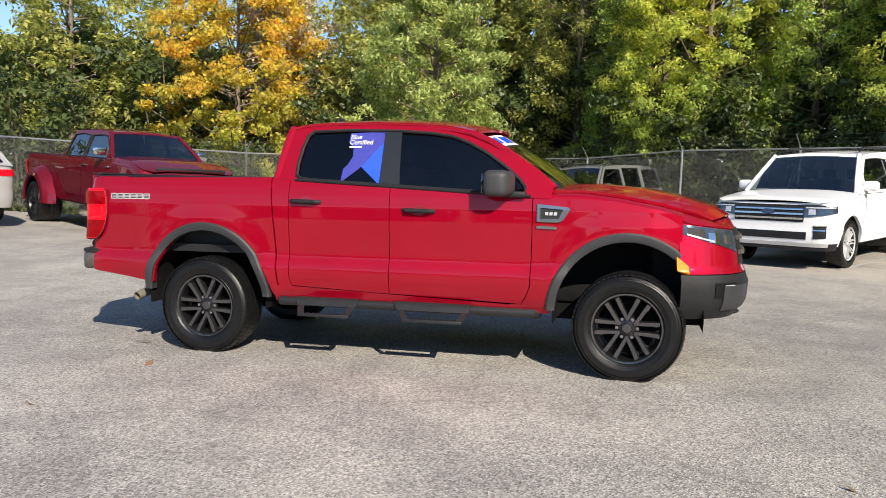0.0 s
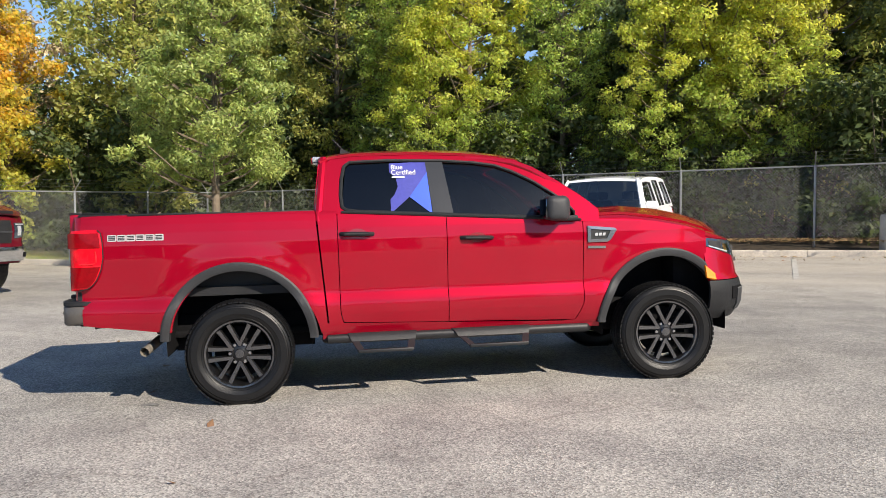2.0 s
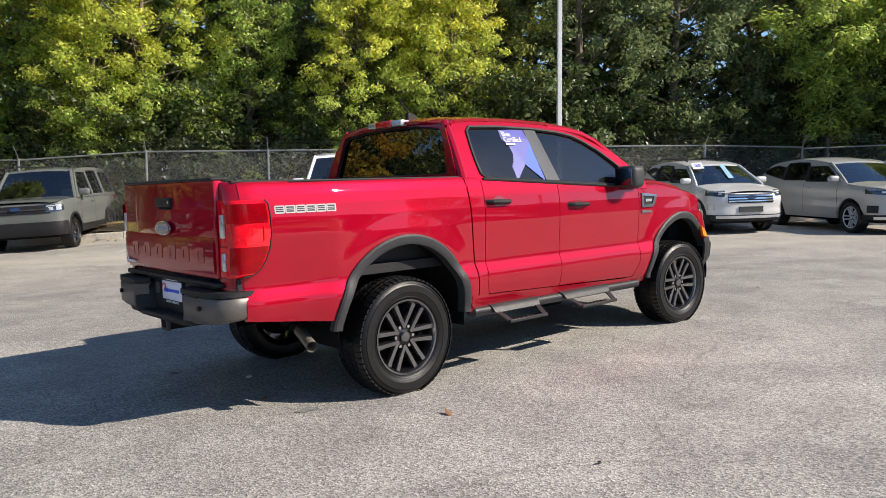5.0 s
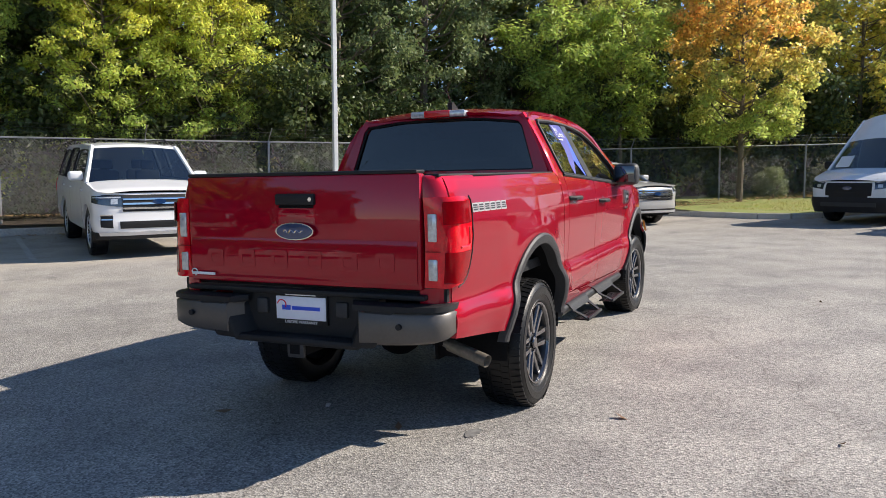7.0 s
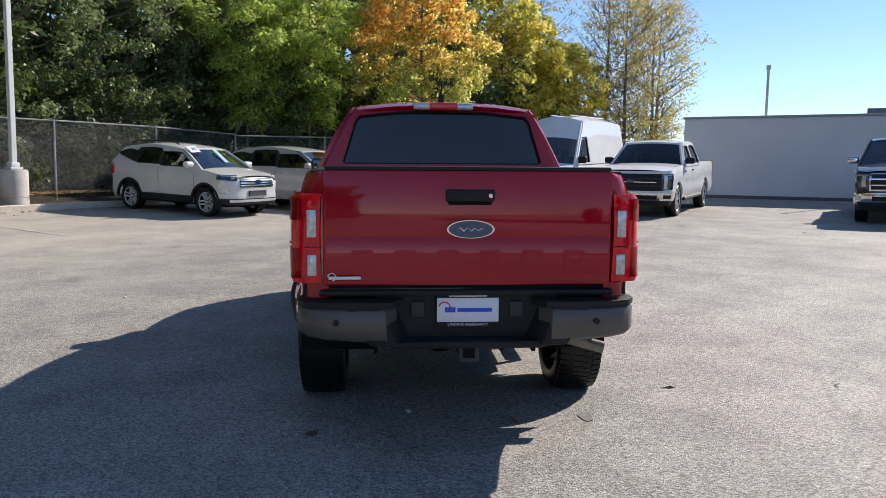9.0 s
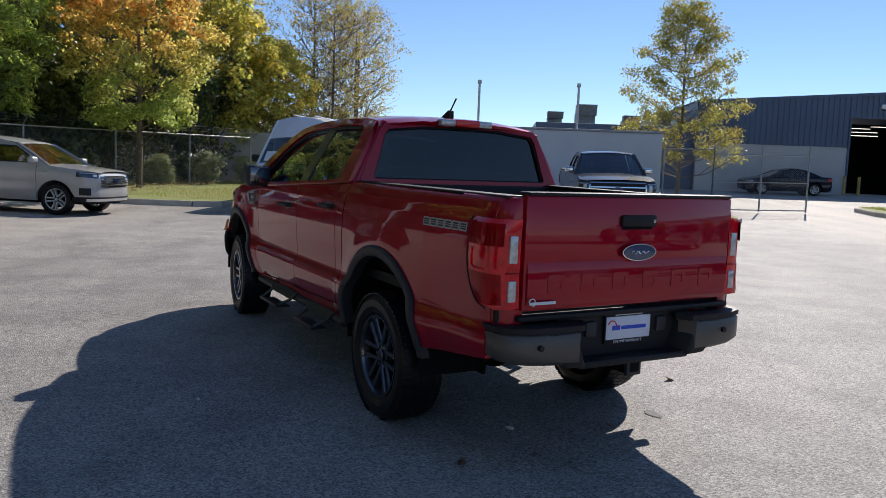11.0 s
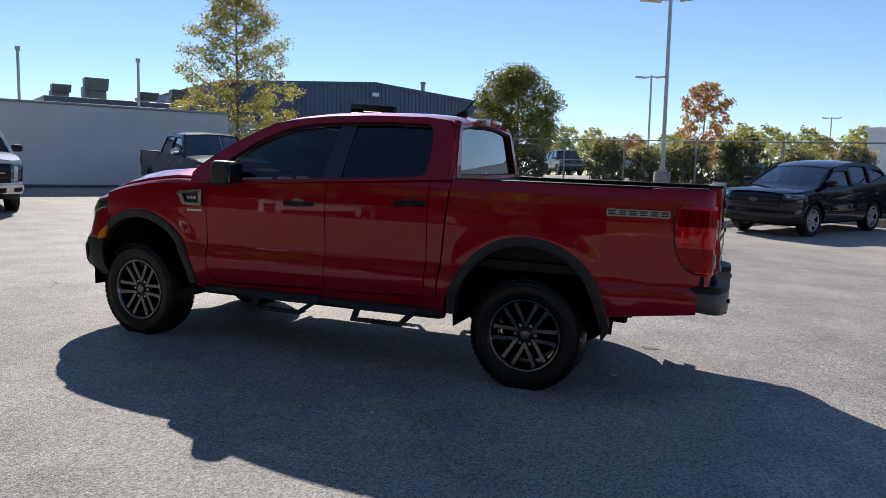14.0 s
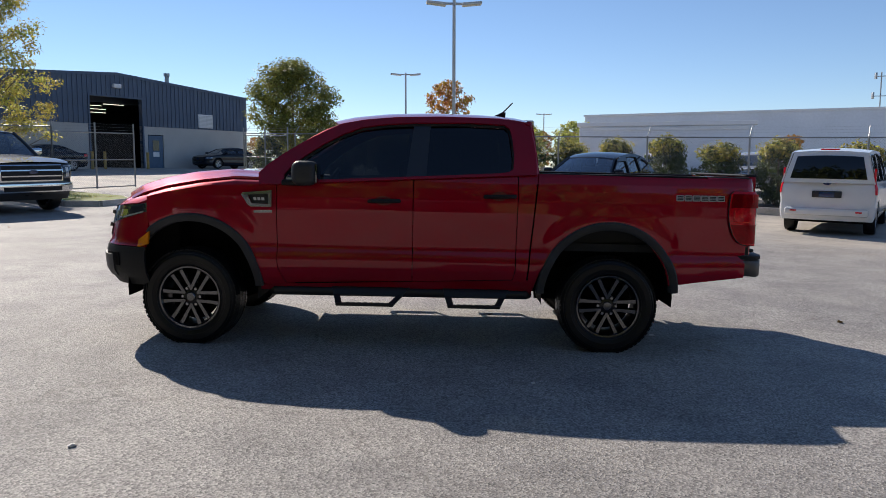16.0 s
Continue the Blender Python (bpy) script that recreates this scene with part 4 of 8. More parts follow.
# cabin
part("cabin_floor", _box(-1.0, 1.1, -0.78, 0.78, 0.56, 0.62), INTERIOR, TRUCK)
part("dashboard", _box(0.72, 1.15, -0.74, 0.74, 0.9, 1.30, 0.08), INTERIOR, TRUCK)
for x, ys in ((0.02, (-0.38, 0.38)), (-0.80, (-0.38, 0.38))):
    for y in ys:
        bm = bmesh.new()
        box(bm, x - 0.02, x + 0.50, y - 0.25, y + 0.25, 0.85, 1.0, 0.05)
        box(bm, x - 0.14, x + 0.02, y - 0.25, y + 0.25, 0.95, 1.48, 0.06)
        box(bm, x - 0.15, x - 0.05, y - 0.13, y + 0.13, 1.50, 1.68, 0.04)
        part("seat", bm, SEAT, TRUCK)
bm = bmesh.new()
tube(bm, [Vector((0.62, 0.38, 1.22)) + Matrix.Rotation(radians(-25), 3, "Y") @ Vector((0, 0.185 * math.cos(t), 0.185 * math.sin(t))) for t in np.linspace(0, 2 * math.pi, 25)], 0.016, 8)
part("steering_wheel", bm, INTERIOR, TRUCK)

NOSE = [(1.90, 0.885), (1.99, 0.872), (2.08, 0.845), (2.17, 0.795), (2.25, 0.72), (2.31, 0.62), (2.355, 0.48), (2.38, 0.30), (2.39, 0.15), (2.39, 0.0)]

# hood
bm = bmesh.new()
rows = []
for i in range(31):
    u = i / 30
    row = []
    for j in range(-14, 15):
        t = j / 14
        w = lerp_table(u, HOOD_W)
        x0 = 1.06 + 0.17 * (1 - t * t)
        x1 = 2.14 + 0.17 * (1 - abs(t) ** 2.2)
        x = x0 + (x1 - x0) * u
        ze = lerp_table(u, HOOD_EDGE)
        z = ze + lerp_table(u, [(0, 0.035), (0.5, 0.06), (0.9, 0.05), (1, 0.03)]) * (1 - abs(t) ** 3.0)
        z += 0.016 * math.exp(-(((abs(t) - 0.62) / 0.10) ** 2)) * (1 - u * 0.6)
        row.append((x, t * w, z))
    rows.append(row)
grid(bm, rows)
thicken(bm, -0.02)
part("hood", bm, RED, TRUCK)
bm = bmesh.new()
rows = []
for k in range(25):
    s = k / 24
    if s < 0.5:
        x = 1.93 + 0.21 * 2 * s
        w, ze = hood_edge(x)
        a, i = Vector((x, w + 0.004, ze - 0.004)), 0.35 + 4.85 * 2 * s
    else:
        t = 2 - 2 * s
        a, i = Vector((2.144 + 0.17 * (1 - t ** 2.2), t * 0.602, 1.111 + 0.03 * (1 - t ** 3))), 5.2 + 3.8 * (2 * s - 1)
    j = min(int(i), 8)
    p = Vector(NOSE[j]).lerp(Vector(NOSE[j + 1]), i - j)
    n = Vector((p.x - 1.7, p.y * 0.8)).normalized()
    p -= n * 0.045
    z = 1.155 - 0.05 * min(1, i / 1.5) - 0.035 * max(0, min(1, (i - 1.5) / 3.7))
    b = Vector((p.x, p.y, z))
    rows.append([a, a.lerp(b, 0.4) + Vector((0, 0, 0.012)), a.lerp(b, 0.8) + Vector((0, 0, 0.008)), b, b - Vector((n.x * 0.02, n.y * 0.02, 0.03))])
for sgn in (-1, 1):
    bm = bmesh.new()
    grid(bm, [[(p.x, sgn * p.y, p.z) for p in row] for row in rows])
    bmesh.ops.recalc_face_normals(bm, faces=bm.faces)
    part("nose_cap", bm, RED, TRUCK)
part("cowl_panel", _box(0.98, 1.25, -0.76, 0.76, 1.22, 1.30, 0.02), BLACK_PLASTIC, TRUCK)
for sgn in (-1, 1):
    bm = bmesh.new()
    tube(bm, [(1.16, sgn * 0.2 + 0.1, 1.335), (1.14, sgn * 0.2 + 0.32, 1.36), (1.10, sgn * 0.2 + 0.5, 1.365)], 0.008, 6)
    part("wiper", bm, BLACK_PLASTIC, TRUCK)

# front end wrapped round the nose


def nose_patch(name, i0, i1, z0, z1, push, mat, parent=TRUCK, rows=6, out=0.0, label="", both=True, lean=0.0, z0b=None, z1b=None):
    res = []
    for sgn in ((-1, 1) if both else (1,)):
        bm = bmesh.new()
        full = []
        ts = np.linspace(i0, i1, 17)
        for t in ts:
            k = min(int(t), len(NOSE) - 2)
            f = t - k
            x, y = (NOSE[k][m] + (NOSE[k + 1][m] - NOSE[k][m]) * f for m in (0, 1))
            col = []
            w = (t - i0) / (i1 - i0)
            za = z0 if z0b is None else z0 + (z0b - z0) * w
            zb = z1 if z1b is None else z1 + (z1b - z1) * w
            for j in range(rows + 1):
                v = j / rows
                z = za + (zb - za) * v
                d = push(z) + out + lean * v
                n = Vector((x - 1.7, y * 0.8)).normalized()
                col.append((x + n.x * d, sgn * (y + n.y * d), z))
            full.append(col)
        grid(bm, full)
        thicken(bm, 0.02 * 1)
        bmesh.ops.recalc_face_normals(bm, faces=bm.faces)
        res.append(part(name, bm, mat, parent, label))
    return res


def nose_push(z):
    return lerp_table(z, [(0.44, -0.05), (0.50, 0.0), (0.58, 0.045), (0.70, 0.055), (0.76, 0.05), (0.80, 0.02), (0.90, 0.0), (1.0, -0.02), (1.10, -0.05), (1.16, -0.10)])


nose_patch("front_bumper", 0.3, 9, 0.47, 0.772, nose_push, BLACK_PLASTIC, label="black textured front bumper")
nose_patch("bumper_bar", 3.2, 9, 0.53, 0.70, nose_push, GREY_PLASTIC, out=0.012)
nose_patch("front_fascia", 0.35, 9, 0.778, 0.95, nose_push, RED)
nose_patch("front_fascia", 0.35, 5.0, 0.95, 1.16, nose_push, RED, z1b=0.985)
nose_patch("grille", 5.3, 9, 0.83, 1.07, nose_push, BLACK_PLASTIC, out=0.008)
for z in (0.90, 1.0):
    nose_patch("grille_bar", 5.4, 9, z, z + 0.03, nose_push, WARM_LIT_GREY, out=0.03)
nose_patch("headlight", 0.62, 5.2, 1.040, 1.105, nose_push, HEADLAMP, out=0.006, label="dark projector headlamp", z0b=0.915, z1b=1.06)
nose_patch("lamp_reflector", 2.5, 3.3, 0.985, 1.05, nose_push, CHROME, out=0.009)
nose_patch("lamp_reflector", 3.7, 4.5, 0.975, 1.035, nose_push, DARK_CHROME, out=0.009)
nose_patch("lamp_bezel", 1.0, 2.3, 1.045, 1.085, nose_push, BLACK_PLASTIC, out=0.008, z0b=1.010, z1b=1.072)
nose_patch("lamp_strip", 0.9, 2.9, 1.035, 1.045, nose_push, LAMP_CLEAR, out=0.010, z0b=0.985, z1b=0.997)
nose_patch("marker_lamp", 0.0, 0.8, 0.80, 0.895, nose_push, AMBER, out=0.032, z0b=0.785, z1b=0.83, label="amber side marker")
# no hollow here: a near-black patch carries the shade round the fog lamp
nose_patch("fog_lamp_recess", 2.6, 4.3, 0.62, 0.72, nose_push, DARK_VOID, out=0.006)
nose_patch("fog_lamp", 3.3, 4.1, 0.635, 0.705, nose_push, LAMP_CLEAR, out=0.010)
part("front_core", _box(1.75, 2.2, -0.68, 0.68, 0.5, 1.12, 0.05), DARK_VOID, TRUCK)
part("skid_plate", _box(1.7, 2.12, -0.5, 0.5, 0.42, 0.48, 0.02), DARK_VOID, TRUCK)
for y in (-0.42, 0.42):
    bm = bmesh.new()
    tube(bm, [(2.15, y - 0.06, 0.48), (2.34, y - 0.05, 0.48), (2.36, y, 0.48), (2.34, y + 0.05, 0.48), (2.15, y + 0.06, 0.48)], 0.014, 8)
    part("tow_hook", bm, BLACK_PLASTIC, TRUCK)

# bed
part("bed_floor", _box(-2.70, -1.08, -0.78, 0.78, 0.80, 0.86), BLACK_PLASTIC, TRUCK)
for sgn in (-1, 1):
    part("bed_liner", _box(-2.70, -1.08, min(sgn * 0.70, sgn * 0.735), max(sgn * 0.70, sgn * 0.735), 0.84, 1.375), BLACK_PLASTIC, TRUCK)
    bm = bmesh.new()
    box(bm, -2.69, -1.06, min(sgn * 0.70, sgn * 0.815), max(sgn * 0.70, sgn * 0.815), 1.381, 1.397, 0.006)
    for v in bm.verts:
        if v.co.x < -2.4:
            v.co.y *= 0.915
    part("bed_rail_cap", bm, BLACK_PLASTIC, TRUCK)
part("bed_front_panel", _box(-1.10, -1.065, -0.80, 0.80, 0.60, 1.385, 0.01), BLACK_PLASTIC, TRUCK)

# added near-black block in place of the shade in the open cab-to-bed gap
part("cab_bed_shade_filler", _box(-1.075, -0.99, -0.80, 0.80, 0.48, 1.36), DARK_VOID, TRUCK)

# tailgate
TG = part("tailgate", _box(-2.765, -2.705, -0.682, 0.682, 0.858, 1.402, 0.012), RED, TRUCK, "red tailgate with raised lower band")
bm = bmesh.new()
slab(bm, [(-2.768, 0.885), (-2.776, 0.91), (-2.778, 0.98), (-2.776, 1.045), (-2.766, 1.088), (-2.75, 1.088), (-2.75, 0.885)], -0.665, 0.665)
part("pressed_band", bm, RED, TG)
part("tailgate_cap", _box(-2.772, -2.68, -0.672, 0.672, 1.400, 1.418, 0.008), BLACK_PLASTIC, TG)
# six plain raised blocks where the stamped word stands
for k in range(6):
    y = 0.50 - 0.2 * k
    bm = bmesh.new()
    o = rounded(-0.05, 0.05, -0.045, 0.045, 0.012, 3)
    i = rounded(-0.028, 0.028, -0.023, 0.023, 0.008, 3)
    sheet(bm, o, [i], lambda u, v: (-2.780, y - u, 0.985 + v))
    thicken(bm, 0.0013)
    part("stamped_block", bm, RED, TG, smooth=False)
hd = part("tailgate_handle", _box(-2.785, -2.75, -0.118, 0.112, 1.255, 1.312, 0.010), BLACK_PLASTIC, TG, "black tailgate handle")
# raised near-black strip painted for the shade under the handle
part("handle_recess_shade", _box(-2.768, -2.75, -0.105, 0.10, 1.240, 1.256, 0.003), DARK_VOID, TG)
bm = bmesh.new()
tube(bm, [(-2.788, -0.098, 1.284), (-2.782, -0.098, 1.284)], 0.010, 12)
part("lock", bm, CHROME, hd)
for k, (r, d, mt, nm) in enumerate(((1.0, 0.010, CHROME, "badge_rim"), (0.92, 0.013, BLUE_OVAL, "badge_field"))):
    bm = bmesh.new()
    pts = [(0.112 * r * math.cos(t), 0.043 * r * math.sin(t)) for t in np.linspace(0, 2 * math.pi, 40, endpoint=False)]
    slab(bm, pts, 0, d)
    for v in bm.verts:
        v.co = Vector((-2.782 - v.co.y, -0.005 - v.co.x, 1.128 + v.co.z))
    bmesh.ops.recalc_face_normals(bm, faces=bm.faces)
    bd = part(nm, bm, mt, TG, smooth=False)
bm = bmesh.new()
tube(bm, [(-2.7965, -0.005 + 0.058 - 0.116 * k / 24, 1.128 + 0.009 * math.sin(k * 0.9) * (1 - 0.5 * k / 24)) for k in range(25)], 0.0032, 6)
part("badge_script", bm, CHROME, TG)
bm = bmesh.new()
box(bm, -2.790, -2.784, 0.505, 0.655, 0.893, 0.907, 0.001)
tube(bm, [(-2.787, 0.64 + 0.018 * math.cos(t), 0.905 + 0.018 * math.sin(t)) for t in np.linspace(0, 4.5, 12)], 0.003, 5)
part("dealer_decal", bm, WHITE_DECAL, TG, "small white dealer decal")

# tail lamps
for sgn in (-1, 1):
    bm = bmesh.new()
    rows = []
    plan = [(0.0, 0.0), (0.33, 0.006), (0.62, 0.006), (0.82, -0.012), (0.94, -0.048), (0.985, -0.10), (1.0, -0.138), (0.82, -0.142)]
    front = [(0.872, -2.68), (0.885, -2.62), (0.91, -2.585), (0.95, -2.555), (1.02, -2.525), (1.10, -2.510), (1.20, -2.512), (1.27, -2.522), (1.290, -2.545)]
    for z, xa in front:
        k = -0.018 if z in (0.872, 1.290) else 0.0
        rows.append([(xa + (-2.752 - xa) * f, sgn * (0.828 + 0.008 * math.sin((z - 0.87) / 0.42 * math.pi) + dy + (k if i < 6 else 0)), z) for i, (f, dy) in enumerate(plan)])
    vs = grid(bm, rows)
    bm.faces.new(vs[0]), bm.faces.new(vs[-1][::-1])
    bmesh.ops.recalc_face_normals(bm, faces=bm.faces)
    tl = part("tail_lamp", bm, TAIL_RED, TRUCK, "red wrap-round tail lamp")
    for z0, z1, mt, nm in ((1.085, 1.215, LAMP_CLEAR, "reversing_lamp"), (0.905, 1.005, LAMP_CLEAR, "indicator_lamp")):
        part(nm, _box(-2.757, -2.742, min(sgn * 0.712, sgn * 0.757), max(sgn * 0.712, sgn * 0.757), z0, z1, 0.006), mt, tl)
    bm = bmesh.new()
    skin = []
    for z, xa in ((0.892, -2.618), (0.91, -2.594), (0.95, -2.564), (1.0, -2.542), (1.035, -2.530)):
        skin.append([(xa + (-2.752 - xa) * f, sgn * (0.8315 + 0.008 * math.sin((z - 0.87) / 0.42 * math.pi) + dy), z) for f, dy in plan[:5]])
    grid(bm, skin)
    part("lower_lens", bm, TAIL_DARK, tl)
    bm = bmesh.new()
    tube(bm, [(xa + 0.002, sgn * (0.830 + 0.008 * math.sin((z - 0.87) / 0.42 * math.pi)), z) for z, xa in front], 0.004, 6)
    part("lamp_gasket", bm, BLACK_PLASTIC, tl, "black rubber lamp gasket")
    bm = bmesh.new()
    skin = []
    for z, xa in ((1.165, -2.514), (1.20, -2.515), (1.24, -2.520), (1.270, -2.526)):
        skin.append([(xa - 0.012 + (-2.752 - xa) * f, sgn * (0.8312 + 0.008 * math.sin((z - 0.87) / 0.42 * math.pi) + dy), z) for f, dy in plan[:5]])
    grid(bm, skin)
    part("upper_lens", bm, TAIL_DARK, tl)
    bm = bmesh.new()
    ring = [(-2.555, 1.145), (-2.555, 1.065), (-2.575, 1.055), (-2.665, 1.055)]
    tube(bm, [(x, sgn * (0.834 + 0.008 * math.sin((z - 0.87) / 0.42 * math.pi)), z) for x, z in ring], 0.006, 6)
    part("light_guide", bm, material("bright_red_light_guide", (0.80, 0.010, 0.018), rough=0.15, coat=0.8), tl)
    part("lens_divider", _box(-2.7565, -2.70, *sorted((sgn * 0.69, sgn * 0.77)), 1.038, 1.042, 0.001), TAIL_DARK, tl)
    # red corner below and above the lamp
    for z0, z1, ahead in ((0.70, 0.866, ()), (1.280, 1.386, (-2.36, -2.42, -2.48, -2.54, -2.58))):
        bm = bmesh.new()
        rows = []
        turn = [(-2.62, 0.0), (-2.66, -0.008), (-2.70, -0.03), (-2.728, -0.06), (-2.738, -0.11), (-2.738, -0.138)]
        for z in np.linspace(z0, z1, 7):
            z = float(z)
            rows.append([(x, sgn * (side_y(x, z) - 0.003), z) for x in ahead] + [(x, sgn * (side_y(-2.62, z) - 0.004 + dy), z) for x, dy in turn])
        if ahead:
            rows.append([(x + 0.004, y - sgn * 0.02, z + 0.005) for x, y, z in rows[-1]])
        grid(bm, rows)
        thicken(bm, 0.012)
        bmesh.ops.recalc_face_normals(bm, faces=bm.faces)
        part("bed_corner", bm, RED, TRUCK)

# rear bumper
BUMP = [(-2.585, 0.796), (-2.66, 0.808), (-2.74, 0.802), (-2.80, 0.762), (-2.835, 0.66), (-2.845, 0.50), (-2.845, 0.36)]


def bumper_piece(name, z0, z1, i0, i1, mat, out=0.0, zb=None):
    for sgn in (-1, 1):
        bm = bmesh.new()
        cols = []
        for t in np.linspace(i0, i1, 13):
            k = min(int(t), len(BUMP) - 2)
            f = t - k
            x, y = (BUMP[k][m] + (BUMP[k + 1][m] - BUMP[k][m]) * f for m in (0, 1))
            n = Vector((x + 2.3, y * 0.7)).normalized()
            w = (t - i0) / (i1 - i0)
            lo = z0 if zb is None else z0 + (zb - z0) * w
            col = []
            for v in (0, 0.12, 0.5, 0.88, 1.0):
                d = out - (0.02 if v in (0, 1.0) else 0)
                col.append((x + n.x * d, sgn * (y + n.y * d), lo + (z1 - lo) * v))
            cols.append(col)
        grid(bm, cols)
        r = bmesh.ops.extrude_edge_only(bm, edges=[e for e in bm.edges if e.is_boundary])
        for v in r["geom"]:
            if isinstance(v, bmesh.types.BMVert):
                v.co.x += 0.08
                v.co.y -= sgn * 0.05
        bmesh.ops.recalc_face_normals(bm, faces=bm.faces)
        part(name, bm, mat, TRUCK, angle=50)


bumper_piece("rear_bumper_corner", 0.648, 0.768, 0.0, 5.8, WARM_LIT_GREY, 0.003, zb=0.598)
bumper_piece("bumper_step_pad", 0.762, 0.796, 0.0, 6, BLACK_PLASTIC, 0.003)
bm = bmesh.new()
slab(bm, [(-0.38, 0.60), (-0.28, 0.565), (0.28, 0.565), (0.38, 0.60), (0.44, 0.80), (0.40, 0.83), (-0.40, 0.83), (-0.44, 0.80)], -2.735, -2.66)
for v in bm.verts:
    v.co = Vector((v.co.y, v.co.x, v.co.z))
bmesh.ops.recalc_face_normals(bm, faces=bm.faces)
part("bumper_centre", bm, BLACK_PLASTIC, TRUCK, smooth=False)
for y0, y1 in ((-0.46, -0.36), (0.36, 0.46)):
    bm = bmesh.new()
    k = 1 if y0 > 0 else -1
    slab(bm, [(k * 0.34, 0.58), (k * 0.47, 0.585), (k * 0.58, 0.775), (k * 0.43, 0.795)], -2.842, -2.71)
    for v in bm.verts:
        v.co = Vector((v.co.y, v.co.x, v.co.z))
    bmesh.ops.recalc_face_normals(bm, faces=bm.faces)
    for v in bm.verts:
        if v.co.x > -2.80:
            v.co.y -= k * 0.085
    bmesh.ops.bevel(bm, geom=bm.edges[:], offset=0.012, segments=2, profile=0.5, affect="EDGES")
    part("bumper_rib", bm, BLACK_PLASTIC, TRUCK)
part("bumper_sill", _box(-2.83, -2.66, -0.37, 0.37, 0.565, 0.605, 0.018), BLACK_PLASTIC, TRUCK)
part("bumper_top", _box(-2.775, -2.66, -0.70, 0.70, 0.81, 0.838, 0.01), BLACK_PLASTIC, TRUCK)
for y in (-0.235, 0.24):
    part("step_socket", _box(-2.752, -2.72, y - 0.035, y + 0.035, 0.70, 0.78, 0.012), GREY_PLASTIC, TRUCK)
for y in (-0.60, 0.62):
    bm = bmesh.new()
    tube(bm, [(-2.856, y, 0.70), (-2.83, y, 0.70)], 0.014, 12)
    part("parking_sensor", bm, BLACK_PLASTIC, TRUCK)
pl = part("licence_plate", _box(-2.751, -2.726, -0.155, 0.155, 0.655, 0.822, 0.006), BLACK_PLASTIC, TRUCK, "white dealer plate in a black frame")
part("plate_panel", _box(-2.755, -2.748, -0.148, 0.148, 0.680, 0.797, 0.003), material("white_plate", (0.75, 0.78, 0.88), rough=0.35, vary=0.03), pl)
bm = bmesh.new()
box(bm, -2.758, -2.754, 0.06, 0.11, 0.728, 0.752)
box(bm, -2.758, -2.754, -0.115, 0.05, 0.730, 0.748)
part("plate_bar", bm, BLUE_DECAL, pl, "plain blue bars on the plate")
bm = bmesh.new()
tube(bm, [(-2.757, 0.112 + 0.026 * math.cos(t), 0.752 + 0.026 * math.sin(t)) for t in np.linspace(0.2, 3.6, 12)], 0.003, 5)
part("plate_arc", bm, TAIL_RED, pl)
bm = bmesh.new()
box(bm, -2.755, -2.750, -0.09, 0.09, 0.803, 0.815)
part("frame_bar", bm, WHITE_DECAL, pl)
text_part("frame_lettering", "LIFETIME WARRANTY", 0.020, 0.001, WHITE_DECAL, pl, Matrix.Translation((-2.753, 0, 0.667)) @ pose(0, 0, 0, 90, 0, -90))
part("tow_hitch", _box(-2.80, -2.55, -0.04, 0.04, 0.505, 0.585, 0.008), DARK_VOID, TRUCK)
part("hitch_mouth", _box(-2.815, -2.79, -0.048, 0.048, 0.500, 0.592, 0.006), GREY_PLASTIC, TRUCK)
# solid near-black block: the dark inside of the receiver is put in as colour
part("hitch_hole_shade", _box(-2.818, -2.80, -0.028, 0.028, 0.520, 0.572), DARK_VOID, TRUCK)

